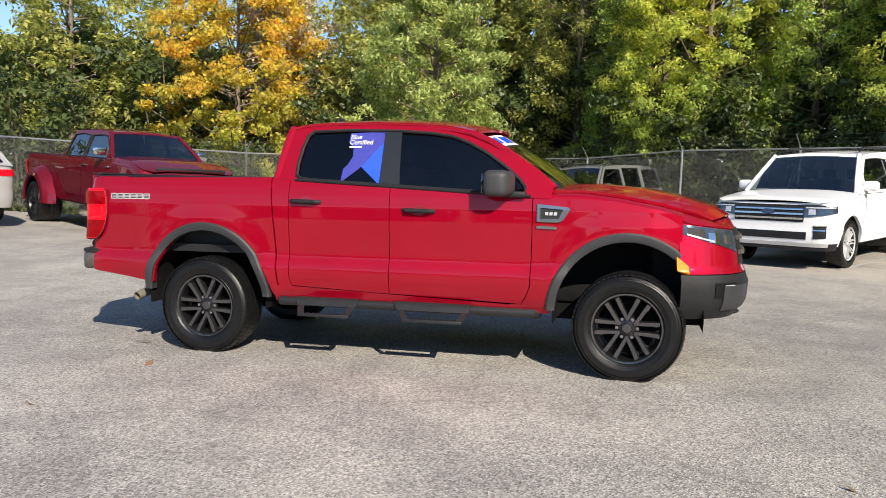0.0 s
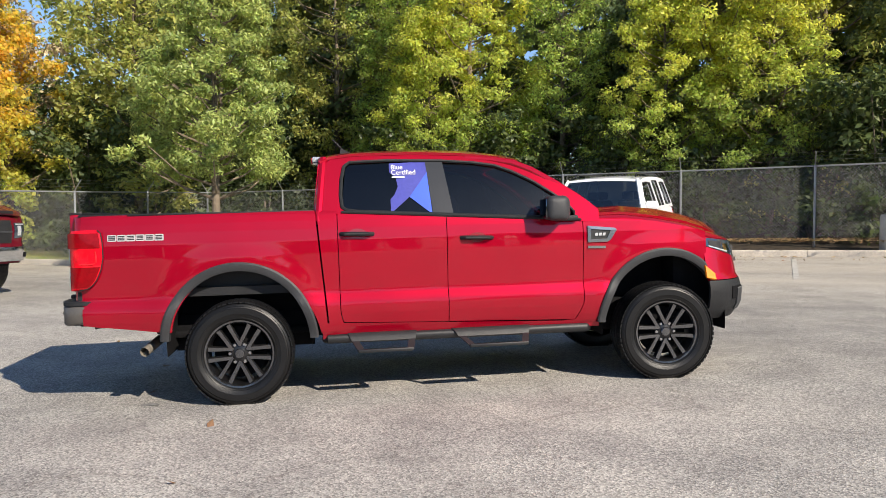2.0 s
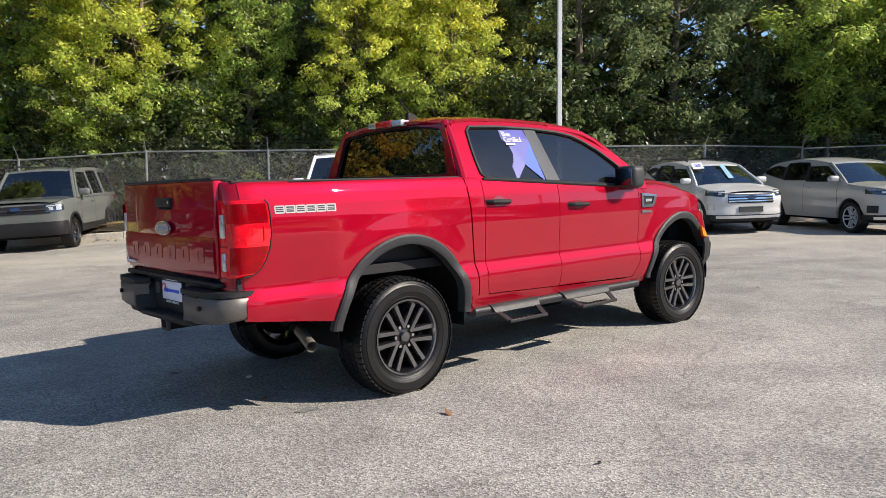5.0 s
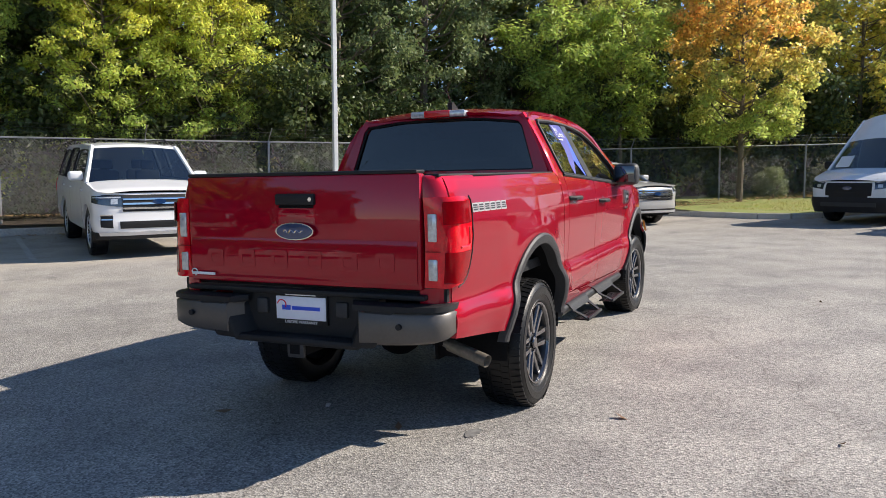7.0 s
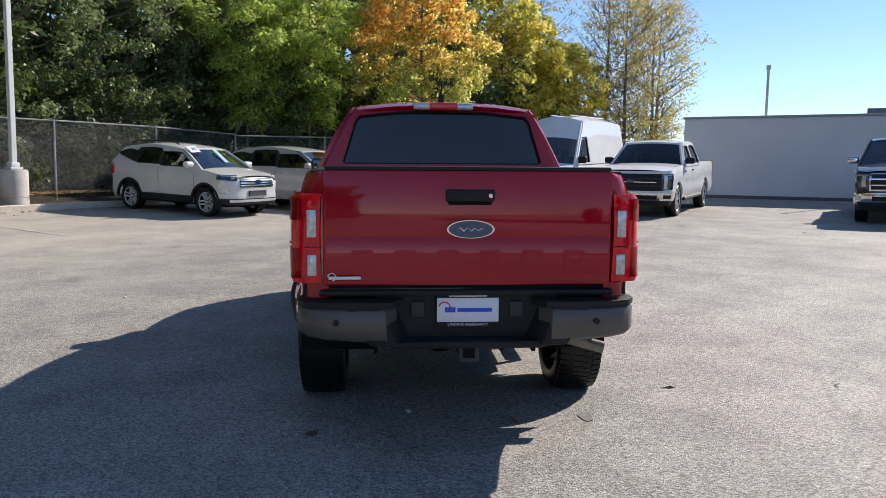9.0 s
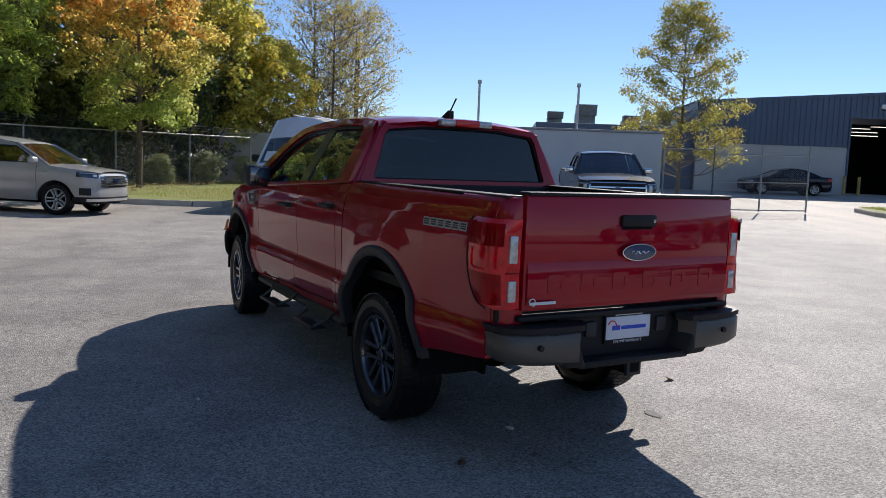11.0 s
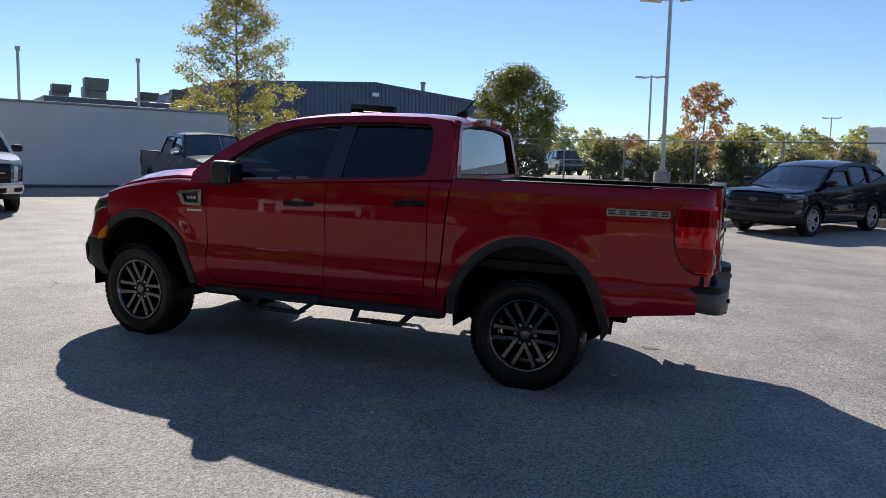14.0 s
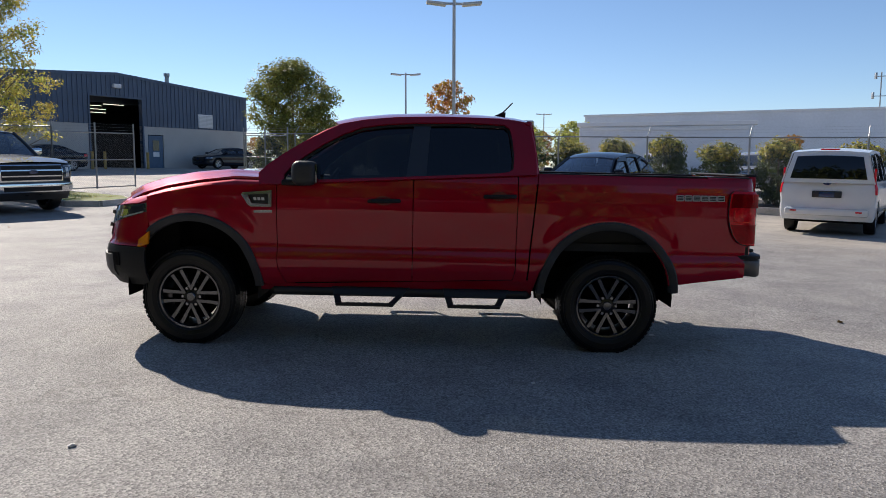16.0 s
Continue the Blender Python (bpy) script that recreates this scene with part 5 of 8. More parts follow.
# handles, mirrors, steps, badges
for sgn in (-1, 1):
    for x0, z in ((-0.873, 1.216), (0.007, 1.164)):
        hb = bmesh.new()
        tube(hb, [(x0, sgn * (side_y(x0, z) - 0.005), z), (x0 + 0.03, sgn * (side_y(x0, z) + 0.03), z), (x0 + 0.20, sgn * (side_y(x0, z) + 0.03), z - 0.004), (x0 + 0.232, sgn * (side_y(x0, z) - 0.005), z - 0.006)], 0.016, 10)
        part("door_handle", hb, BLACK_PLASTIC, TRUCK, "black door handle")
        # flat oval in darker body red, painted for the shade inside the cup
        bm = bmesh.new()
        pts = [(x0 + 0.12 + 0.065 * math.cos(t), z + 0.036 * math.sin(t)) for t in np.linspace(0, 2 * math.pi, 20, endpoint=False)]
        sheet(bm, pts, (), lambda u, v: (u, sgn * (side_y(u, v) + 0.0015), v))
        part("handle_cup", bm, material("handle_cup_shade_red", (0.20, 0.004, 0.010), rough=0.4, coat=1.0), TRUCK)
    # mirror
    bm = bmesh.new()
    ys = sorted((sgn * 0.86, sgn * 1.068))
    box(bm, 0.615, 0.825, ys[0], ys[1], 1.268, 1.456, 0.052, 4)
    for v in bm.verts:
        k = (abs(v.co.y) - 0.86) / 0.208
        if v.co.x > 0.73:
            v.co.x -= 0.045 * k * k
        v.co.z = 1.37 + (v.co.z - 1.37) * (0.9 + 0.1 * k)
    mr = part("door_mirror", bm, GREY_PLASTIC, TRUCK, "grey-black door mirror")
    part("mirror_arm", _box(0.72, 0.90, min(sgn * 0.80, sgn * 0.92), max(sgn * 0.80, sgn * 0.92), 1.265, 1.31, 0.015), BLACK_PLASTIC, mr)
    part("mirror_glass", _box(0.608, 0.620, min(sgn * 0.885, sgn * 1.045), max(sgn * 0.885, sgn * 1.045), 1.295, 1.43, 0.004), material("tinted_mirror", (0.14, 0.145, 0.155), rough=0.02, metal=1.0, vary=0.02), mr)
    # side step bar with two drop steps: a saddle over the bar, two webs and a treaded foot plate
    bm = bmesh.new()
    tube(bm, [(-0.995, sgn * 0.80, 0.455), (-0.985, sgn * 0.83, 0.455), (0.97, sgn * 0.83, 0.450), (0.985, sgn * 0.80, 0.450)], 0.036, 14)
    sb = part("side_step", bm, STEP_BLACK, TRUCK, "black tubular side step")
    for xa, xb, fa, fb in ((-0.85, -0.335, -0.775, -0.375), (-0.085, 0.525, 0.035, 0.475)):
        bm = bmesh.new()
        prof = [(0.785, 0.462), (0.790, 0.482), (0.808, 0.494), (0.835, 0.497), (0.862, 0.486), (0.880, 0.462), (0.893, 0.436)]
        rows = []
        for k, (y, z) in enumerate(prof):
            w = max(0.0, (k - 3) / 3) * 0.45
            l, r = xa + (fa - xa) * w, xb + (fb - xb) * w
            rows.append([(l + (r - l) * u, sgn * y, z) for u in (0, 0.02, 0.25, 0.5, 0.75, 0.98, 1)])
        grid(bm, rows)
        thicken(bm, 0.007)
        bmesh.ops.recalc_face_normals(bm, faces=bm.faces)
        part("step_saddle", bm, STEP_BLACK, sb)
        l, r = xa + (fa - xa) * 0.45, xb + (fb - xb) * 0.45
        for p, q, d in ((l, fa, 0.05), (r, fb, -0.05)):
            bm = bmesh.new()
            grid(bm, [[(p, sgn * 0.892, 0.438), (p + d, sgn * 0.892, 0.438)], [((p + q) / 2, sgn * 0.938, 0.410), ((p + q) / 2 + d, sgn * 0.938, 0.410)], [(q, sgn * 0.985, 0.380), (q + d, sgn * 0.985, 0.380)]])
            thicken(bm, 0.008)
            bmesh.ops.recalc_face_normals(bm, faces=bm.faces)
            part("step_web", bm, STEP_BLACK, sb)
        bm = bmesh.new()
        box(bm, fa, fb, *sorted((sgn * 0.972, sgn * 0.992)), 0.366, 0.390, 0.006, 2)
        part("step_rim", bm, STEP_BLACK, sb)
        part("foot_plate", _box(fa + 0.01, fb - 0.01, *sorted((sgn * 0.875, sgn * 0.975)), 0.366, 0.374, 0.003), STEP_BLACK, sb)
        k = int((fb - fa - 0.05) / 0.045)
        for i in range(k):
            x = fa + 0.03 + i * 0.045
            for j in range(2):
                part("tread_stud", _box(x + 0.012 * j, x + 0.026 + 0.012 * j, *sorted((sgn * (0.885 + 0.042 * j), sgn * (0.917 + 0.042 * j))), 0.373, 0.379), STEP_BLACK, sb, smooth=False)
    for x in (-0.7, 0.1, 0.8):
        part("step_bracket", _box(x, x + 0.06, min(sgn * 0.5, sgn * 0.83), max(sgn * 0.5, sgn * 0.83), 0.45, 0.475), DARK_VOID, sb)
    # fender vent badge
    bm = bmesh.new()
    o = [(0.975, 1.225), (1.19, 1.205), (1.205, 1.19), (1.155, 1.115), (1.13, 1.10), (0.975, 1.10)]
    i = [(1.0, 1.20), (1.155, 1.188), (1.125, 1.125), (1.0, 1.122)]
    sheet(bm, o, [i], lambda u, v: (u, sgn * (side_y(u, v) + 0.012), v))
    thicken(bm, 0.015)
    vb = part("fender_vent", bm, DARK_CHROME, TRUCK, "satin grey vent badge on the fender", smooth=False)
    bm = bmesh.new()
    sheet(bm, i, (), lambda u, v: (u, sgn * (side_y(u, v) + 0.003), v))
    part("vent_backing", bm, BLACK_DECAL, vb, smooth=False)
    bm = bmesh.new()
    for k in range(3):
        x = 1.03 + 0.03 * k
        sheet_pts = [(x, 1.148), (x + 0.022, 1.148), (x + 0.026, 1.170), (x + 0.004, 1.170)]
        vs = [bm.verts.new((u, sgn * (side_y(u, v) + 0.012), v)) for u, v in sheet_pts]
        bm.faces.new(vs)
    part("vent_mark", bm, SILVER_ALLOY, vb, "small plain pale blocks", smooth=False)
    bm = bmesh.new()
    sheet(bm, [(0.975, 1.075), (1.115, 1.070), (1.115, 1.052), (0.975, 1.056)], (), lambda u, v: (u, sgn * (side_y(u, v) + 0.006), v))
    thicken(bm, 0.006)
    part("vent_strip", bm, DARK_CHROME, TRUCK, smooth=False)
    # bed decal: six outlined blocks
    for k in range(6):
        x0 = -2.478 + 0.064 * k
        outer_b = rounded(x0, x0 + 0.062, 1.208, 1.253, 0.006, 2)
        bm = bmesh.new()
        sheet(bm, outer_b, (), lambda u, v: (u, sgn * (side_y(u, v) + 0.002), v))
        dk = part("decal_block", bm, SILVER_DECAL, TRUCK, "plain silver block with dark bars", smooth=False)
        bm = bmesh.new()
        for z0, z1 in ((1.216, 1.224), (1.228, 1.234), (1.238, 1.246)):
            bm.faces.new([bm.verts.new((u, sgn * (side_y(u, v) + 0.003), v)) for u, v in ((x0 + 0.007, z0), (x0 + 0.053, z0), (x0 + 0.053, z1), (x0 + 0.007, z1))])
        part("decal_fill", bm, BLACK_DECAL, dk, smooth=False)

# window sticker on the passenger side and windscreen strip
bm = bmesh.new()


def win_map(u, v):
    return (u, -(house_y(v) - 0.004), v)


for pts, mt, nm in (([(-0.49, 1.735), (-0.215, 1.745), (-0.21, 1.66), (-0.355, 1.475), (-0.50, 1.355)], NAVY_DECAL, "sticker"), ([(-0.21, 1.66), (-0.195, 1.345), (-0.355, 1.475)], BLUE_DECAL, "sticker_tail")):
    bm = bmesh.new()
    sheet(bm, pts, (), win_map)
    sk = part(nm, bm, mt, TRUCK, "blue window sticker with white lettering", smooth=False)
for body, z, size in (("Blue", 1.703, 0.052), ("Certified", 1.662, 0.052)):
    me = text_mesh(body, size, 0.0005)
    w = max(v.co.x for v in me.vertices) - min(v.co.x for v in me.vertices)
    for v in me.vertices:
        u, zz = -0.478 + w / 2 + v.co.x, z + v.co.y
        v.co = Vector((u, -(house_y(zz) + 0.001 - v.co.z), zz))
    me.materials.clear()
    me.materials.append(WHITE_DECAL)
    ob = new("sticker_lettering", me)
    ob.parent = TRUCK
bm = bmesh.new()
box(bm, -0.476, -0.38, -0.0005, 0.0005, 1.622, 1.632)
for v in bm.verts:
    v.co.y = -(house_y(v.co.z) + 0.001 - v.co.y)
part("sticker_bar", bm, WHITE_DECAL, TRUCK)


def screen_pt(t, u, lift=0.004):
    xt, zt = 0.50 + 0.10 * (1 - t * t), 1.722 + 0.043 * (1 - abs(t) ** 2.6)
    xb, zb = 1.08 + 0.16 * (1 - t * t), 1.315 + 0.02 * (1 - t * t)
    w = 0.635 + (0.79 - 0.635) * u
    bul = 0.02 * math.sin(math.pi * u)
    return Vector((xt + (xb - xt) * u + bul + lift, t * (w - 0.03), zt + (zb - zt) * u + bul - 0.01 + lift))


bm = bmesh.new()
grid(bm, [[screen_pt(t, u) for t in np.linspace(-0.95, -0.45, 6)] for u in (0.04, 0.13, 0.24)])
part("screen_sticker", bm, WHITE_DECAL, TRUCK, "white and blue windscreen sticker")
bm = bmesh.new()
for a in (-0.88, -0.72, -0.6):
    grid(bm, [[screen_pt(t, u, 0.007) for t in (a, a + 0.09)] for u in (0.08, 0.2)])
part("screen_sticker_bar", bm, BLUE_DECAL, TRUCK)


# wheels
def wheel_parts(R, W, rim_r, spokes, rim_mat, lug=True, style="twin", blocks=60, seg=64):
    """Meshes of a tyre, its tread blocks, and a spoked rim, turned about y with the outer face towards -y."""
    h = W / 2
    bm = bmesh.new()
    m1, m2 = rim_r + 0.35 * (R - rim_r), rim_r + 0.62 * (R - rim_r)
    lathe(bm, [(rim_r, -h + 0.03), (rim_r + 0.010, -h + 0.012), (rim_r + 0.022, -h + 0.004), (rim_r + 0.025, -h + 0.007), (rim_r + 0.040, -h + 0.001), (m1, -h - 0.003), (m1 + 0.002, -h - 0.006), (m2, -h - 0.006), (m2 + 0.002, -h - 0.002), (R - 0.045, -h + 0.003), (R - 0.043, -h - 0.001), (R - 0.034, -h + 0.004), (R - 0.02, -h + 0.018), (R - 0.008, -h + 0.045),
               (R - 0.006, 0), (R - 0.008, h - 0.045), (R - 0.02, h - 0.018), (R - 0.045, h), ((rim_r + R) / 2, h + 0.006), (rim_r + 0.03, h), (rim_r, h - 0.03)], seg)
    # tread blocks, three rows and shoulder lugs
    rings = {}
    for k in range(blocks):
        a = 2 * math.pi * k / blocks
        for y0, y1, off in ((-h + 0.004, -h + 0.055, 0), (-h + 0.066, -0.022, 0.5), (-0.012, 0.045, 0.2), (0.056, h - 0.066, 0.5), (h - 0.055, h - 0.004, 0)):
            t0 = a + off * 2 * math.pi / blocks
            t1 = t0 + 0.72 * 2 * math.pi / blocks
            vs = []
            for r in (R - 0.012, R - 0.003):
                for t in (t0, t1):
                    for y in (y0, y1):
                        rr = r - (0.010 if abs(y) > h - 0.02 else 0)
                        vs.append(bm.verts.new((rr * math.cos(t), y, rr * math.sin(t))))
            for f in ((4, 5, 7, 6), (0, 1, 5, 4), (2, 6, 7, 3), (0, 4, 6, 2), (1, 3, 7, 5)):
                bm.faces.new([vs[i] for i in f])
            rings.setdefault(y0, []).append(vs)
    # the blocks of each row hang together under the tread
    for ring in rings.values():
        for one, two in zip(ring, ring[1:] + ring[:1]):
            bm.faces.new((one[2], one[3], two[1], two[0]))
    across = [ring[0] for ring in rings.values()]
    for one, two in zip(across, across[1:]):
        bm.faces.new((one[1], one[3], two[2], two[0]))
    tyre = bm
    bm = bmesh.new()
    lathe(bm, [(rim_r - 0.012, h - 0.02), (rim_r - 0.03, 0.0), (rim_r - 0.022, -h + 0.045), (rim_r - 0.014, -h + 0.026)], seg)
    lathe(bm, [(0.001, -h + 0.046), (0.045, -h + 0.048), (0.076, -h + 0.060), (0.086, -h + 0.08), (0.086, -h + 0.11), (0.001, -h + 0.12)], seg // 2)
    barrel = bm
    bm = bmesh.new()
    lathe(bm, [(rim_r - 0.020, -h + 0.045), (rim_r - 0.012, -h + 0.025), (rim_r - 0.006, -h + 0.012), (rim_r + 0.006, -h + 0.010), (rim_r + 0.006, -h + 0.03)], seg)
    for k in range(spokes):
        a = 2 * math.pi * k / spokes
        for s in ((-1, 1) if style == "twin" else (0,)):
            w0, w1 = (0.033 * min(1.0, 6 / spokes), 0.040 * min(1.0, 6 / spokes)) if style == "twin" else (0.07, 0.05)
            k2 = min(1.0, 6 / spokes)
            o0, o1 = (0.0315 * k2, 0.0405 * k2) if style == "twin" else (0, 0)
            pts = []
            for r, o, w, d in ((0.048 if style == "twin" else 0.075, o0, w0, 0.040), (0.5 * (0.075 + rim_r), (o0 + o1) / 2, (w0 + w1) / 2, 0.032), (rim_r - 0.02, o1, w1, 0.026)):
                pts.append([(r, s * o - w / 2, -h + d + 0.012), (r, s * o - w / 2 + 0.006, -h + d), (r, s * o + w / 2 - 0.006, -h + d), (r, s * o + w / 2, -h + d + 0.012), (r, s * o + w / 2, -h + d + 0.05), (r, s * o - w / 2, -h + d + 0.05)])
            ca, sa = math.cos(a), math.sin(a)
            rows = [[(x * ca - z * sa, y, x * sa + z * ca) for x, z, y in p + p[:1]] for p in pts]
            grid(bm, rows)
    bmesh.ops.recalc_face_normals(bm, faces=bm.faces)
    rim = bm
    nuts = []
    for k in range(6 if lug else 0):
        bm = bmesh.new()
        a = 2 * math.pi * k / 6
        nuts.append(("lug_nut", bm, DARK_CHROME))
        tube(bm, [(0.069 * math.cos(a), -h + 0.042, 0.069 * math.sin(a)), (0.069 * math.cos(a), -h + 0.075, 0.069 * math.sin(a))], 0.0115, 6)
    bm = bmesh.new()
    lathe(bm, [(0.001, -h + 0.026), (0.030, -h + 0.027), (0.036, -h + 0.034), (0.036, -h + 0.05)], 24)
    cap = bm
    bm = bmesh.new()
    lathe(bm, [(0.05, 0.0), (rim_r - 0.05, 0.0), (rim_r - 0.05, 0.02), (0.05, 0.02)], seg // 2)
    disc = bm
    return [("tyre", tyre, RUBBER), ("rim", rim, rim_mat), ("rim_barrel", barrel, RIM_BLACK), ("hub_cap", cap, rim_mat), ("brake_disc", disc, DARK_VOID)] + nuts


def mount_wheels(parent, spots, pieces, name="wheel"):
    """spots: (x, y, z, steer). The outer face looks away from the middle of the vehicle."""
    made = None
    for x, y, z, steer in spots:
        w = new(name)
        w.parent = parent
        w.matrix_basis = pose(x, y, z, 0, 0, (180 if y > 0 else 0) + steer)
        if made is None:
            made = [part(n, bm, mt, w) for n, bm, mt in pieces]
        else:
            for o in made:
                c = new(o.name.split(".")[0], o.data)
                c.parent = w


mount_wheels(TRUCK, [(1.61, -0.765, 0.386, -4), (-1.61, -0.765, 0.386, 0), (1.61, 0.765, 0.386, -4), (-1.61, 0.765, 0.386, 0)],
             wheel_parts(0.386, 0.255, 0.236, 6, RIM))


# ---- other vehicles ----
def paint(name, c, metal=0.4, rough=0.35):
    return material(name, c, rough=0.5, metal=metal * 0.5, coat=0.9, vary=0.04, scale=3, fine=700, spec=0.0)


WHITE_PAINT = paint("white_paint", (0.78, 0.79, 0.80), 0.0, 0.4)
SILVER_PAINT = paint("silver_paint", (0.60, 0.60, 0.60), 0.6)
GREY_PAINT = paint("dark_grey_paint", (0.035, 0.040, 0.050), 0.4)
MAROON_PAINT = paint("dark_red_paint", (0.115, 0.006, 0.014), 0.4)
GREENGREY_PAINT = paint("grey_green_paint", (0.14, 0.148, 0.142), 0.4)
BLACK_PAINT = paint("black_blue_paint", (0.012, 0.015, 0.024), 0.3)
SMALL_WHEELS = {}


def small_wheel(R, W, rim, mat, spokes, style):
    key = (R, W, rim, mat.name, spokes, style)
    if key not in SMALL_WHEELS:
        made = []
        for n, bm, mt in wheel_parts(R, W, rim, spokes, mat, lug=False, style=style, blocks=20, seg=40):
            bmesh.ops.remove_doubles(bm, verts=bm.verts, dist=1e-5)
            me = bpy.data.meshes.new(n)
            bm.to_mesh(me)
            bm.free()
            me.materials.append(mt)
            me.shade_smooth()
            me.set_sharp_from_angle(angle=radians(35))
            made.append((n, me))
        SMALL_WHEELS[key] = made
    return SMALL_WHEELS[key]


def vehicle(name, label, category, spot, heading, L, W, H, wb, fo, R, body, line, gh, windows, sill=0.30, wheel=(SILVER_ALLOY, 5, "twin"),
            grille=None, lamps=(58, 86, 0.82, 1.0), tail=None, bumper=None, seams=(), bed=None, rails=False, glass=GLASS, p=0.42, ax=0.42, axr=0.30,
            roof_crown=0.05, mirror_mat=None, cladding=None, front_lean=0.05, arch_k=1.0, tail_mat=TAIL_RED, extra=None, group="parked vehicles", scr_top=0.93, win_top=9.0, arc=0.05, kick=0.0, lamp_drop=0.0, lamp_cut=0.03):
    """A parked road vehicle. x ahead, origin on the ground at mid wheelbase. line: upper edge of the lower body by x; gh: greenhouse
    (front x at the cowl, rear x at the belt, front and rear x of the roof, inset of the roof); windows: spans along the side."""
    h = Vector((heading[0], heading[1], 0)).normalized()
    n = Vector((-h.y, h.x, 0))
    zf, zr = ground_z(*(Vector((*spot, 0)) + h * wb / 2).xy), ground_z(*(Vector((*spot, 0)) - h * wb / 2).xy)
    zl, zt = ground_z(*(Vector((*spot, 0)) + n * W / 2).xy), ground_z(*(Vector((*spot, 0)) - n * W / 2).xy)
    fx = Vector((h.x * wb, h.y * wb, zf - zr)).normalized()
    ly = Vector((n.x * W, n.y * W, zl - zt)).normalized()
    up = fx.cross(ly).normalized()
    ly = up.cross(fx)
    m = Matrix((fx, ly, up)).transposed().to_4x4()
    m.translation = Vector((spot[0], spot[1], (zf + zr) / 2))
    root = thing(name, m, label, category, group)
    xf, xr = wb / 2 + fo, wb / 2 + fo - L
    hw = W / 2

    def top(x):
        return lerp_table(x, line)

    def low(x):
        z = sill
        for cx in (wb / 2, -wb / 2):
            rr = (R + 0.075) * arch_k
            t = (x - cx) / rr
            if abs(t) < 1:
                z = max(z, R * 0.95 + rr * math.sqrt(1 - t * t) * 1.02)
        return z

    def inset(z, x):
        u = (z - sill) / max(0.2, top(x) - sill)
        return lerp_table(u, [(-0.2, 0.09), (0, 0.05), (0.12, 0.02), (0.3, 0.005), (0.45, 0.018), (0.7, 0.0), (0.88, 0.012), (1.0, 0.05)])

    def ring(t, end, z, off=0.0):
        """A point on the nose (end 1) or the tail (end -1); t from 0 at the middle to 90 at the side."""
        c, s = abs(math.cos(radians(t))) ** p, abs(math.sin(radians(t))) ** p
        a = ax if end > 0 else axr
        x = (xf - a + a * c) if end > 0 else (xr + a - a * c)
        i = inset(z, x) - off
        lean = front_lean * max(0, (z - 0.6)) if end > 0 else 0.04 * max(0, z - 0.6)
        return (x - end * (lean * c + i * c), (hw - i) * s, z)

    rows = 11
    bm = bmesh.new()
    cols = []
    for t in np.linspace(0, 90, 15)[:-1]:
        z1 = top(ring(t, 1, 0.8)[0])
        cols.append([ring(t, 1, sill + (z1 - sill) * j / rows) for j in range(rows + 1)])
    xs = set(np.linspace(xf - ax, xr + axr, 40))
    for cx in (wb / 2, -wb / 2):
        rr = (R + 0.075) * arch_k
        xs |= {float(cx - rr * math.cos(math.pi * k / 24)) for k in range(25)}
    for x in sorted((v for v in xs if xr + axr <= v <= xf - ax), reverse=True):
        a, b = low(x), top(x)
        cols.append([(x, hw - inset(a + (b - a) * j / rows, x), a + (b - a) * j / rows) for j in range(rows + 1)])
    for t in np.linspace(90, 0, 15)[1:]:
        z1 = top(ring(t, -1, 0.8)[0])
        cols.append([ring(t, -1, sill + (z1 - sill) * j / rows) for j in range(rows + 1)])
    cols = [[(x, -y, z) for x, y, z in c] for c in reversed(cols)] + cols[1:]
    grid(bm, cols)
    r = bmesh.ops.extrude_edge_only(bm, edges=[e for e in bm.edges if e.is_boundary and max(v.co.z for v in e.verts) < R * 2.2 + 0.12 and abs(e.verts[0].co.y) > 0.3])
    for v in r["geom"]:
        if isinstance(v, bmesh.types.BMVert):
            v.co.y *= 1 - 0.05 / max(0.3, abs(v.co.y))
    bmesh.ops.recalc_face_normals(bm, faces=bm.faces)
    part("body", bm, body, root, angle=45)
    xb0, xb1, xr0, xr1, ins = gh
    # hood or bonnet
    bm = bmesh.new()
    rowsl = []
    for u in np.linspace(0, 1, 13):
        x = xf - 0.04 + (xb0 - 0.02 - xf + 0.04) * u
        xx = min(x, xf - 0.03)
        row = []
        for tt in np.linspace(-1, 1, 15):
            c = math.sqrt(max(0, 1 - tt * tt * (1 if u > 0.3 else (0.55 + 1.5 * u))))
            w = hw - inset(top(xx), xx) - 0.005
            if x > xf - ax:
                k = max(0.0, (x - xf + ax) / ax)
                w *= max(0.05, (1 - k ** (2 / p))) ** (p / 2)
            row.append((xx, tt * w, top(xx) - 0.002 + (0.035 + 0.02 * u) * (1 - abs(tt) ** 3)))
        rowsl.append(row)
    grid(bm, rowsl)
    part("bonnet", bm, body, root)
    # greenhouse
    zro = H - roof_crown
    xm, xh = (xr0 + xr1) / 2, (xr0 - xr1) / 2

    def roof_z(x):
        return zro - arc * max(-1.3, min(1.3, (x - xm) / xh)) ** 2

    def wall_y(x, z):
        zb = top(x)
        u = (z - zb) / max(0.05, zro - zb)
        return hw - 0.05 - (ins - 0.05) * u - 0.02 * u * u

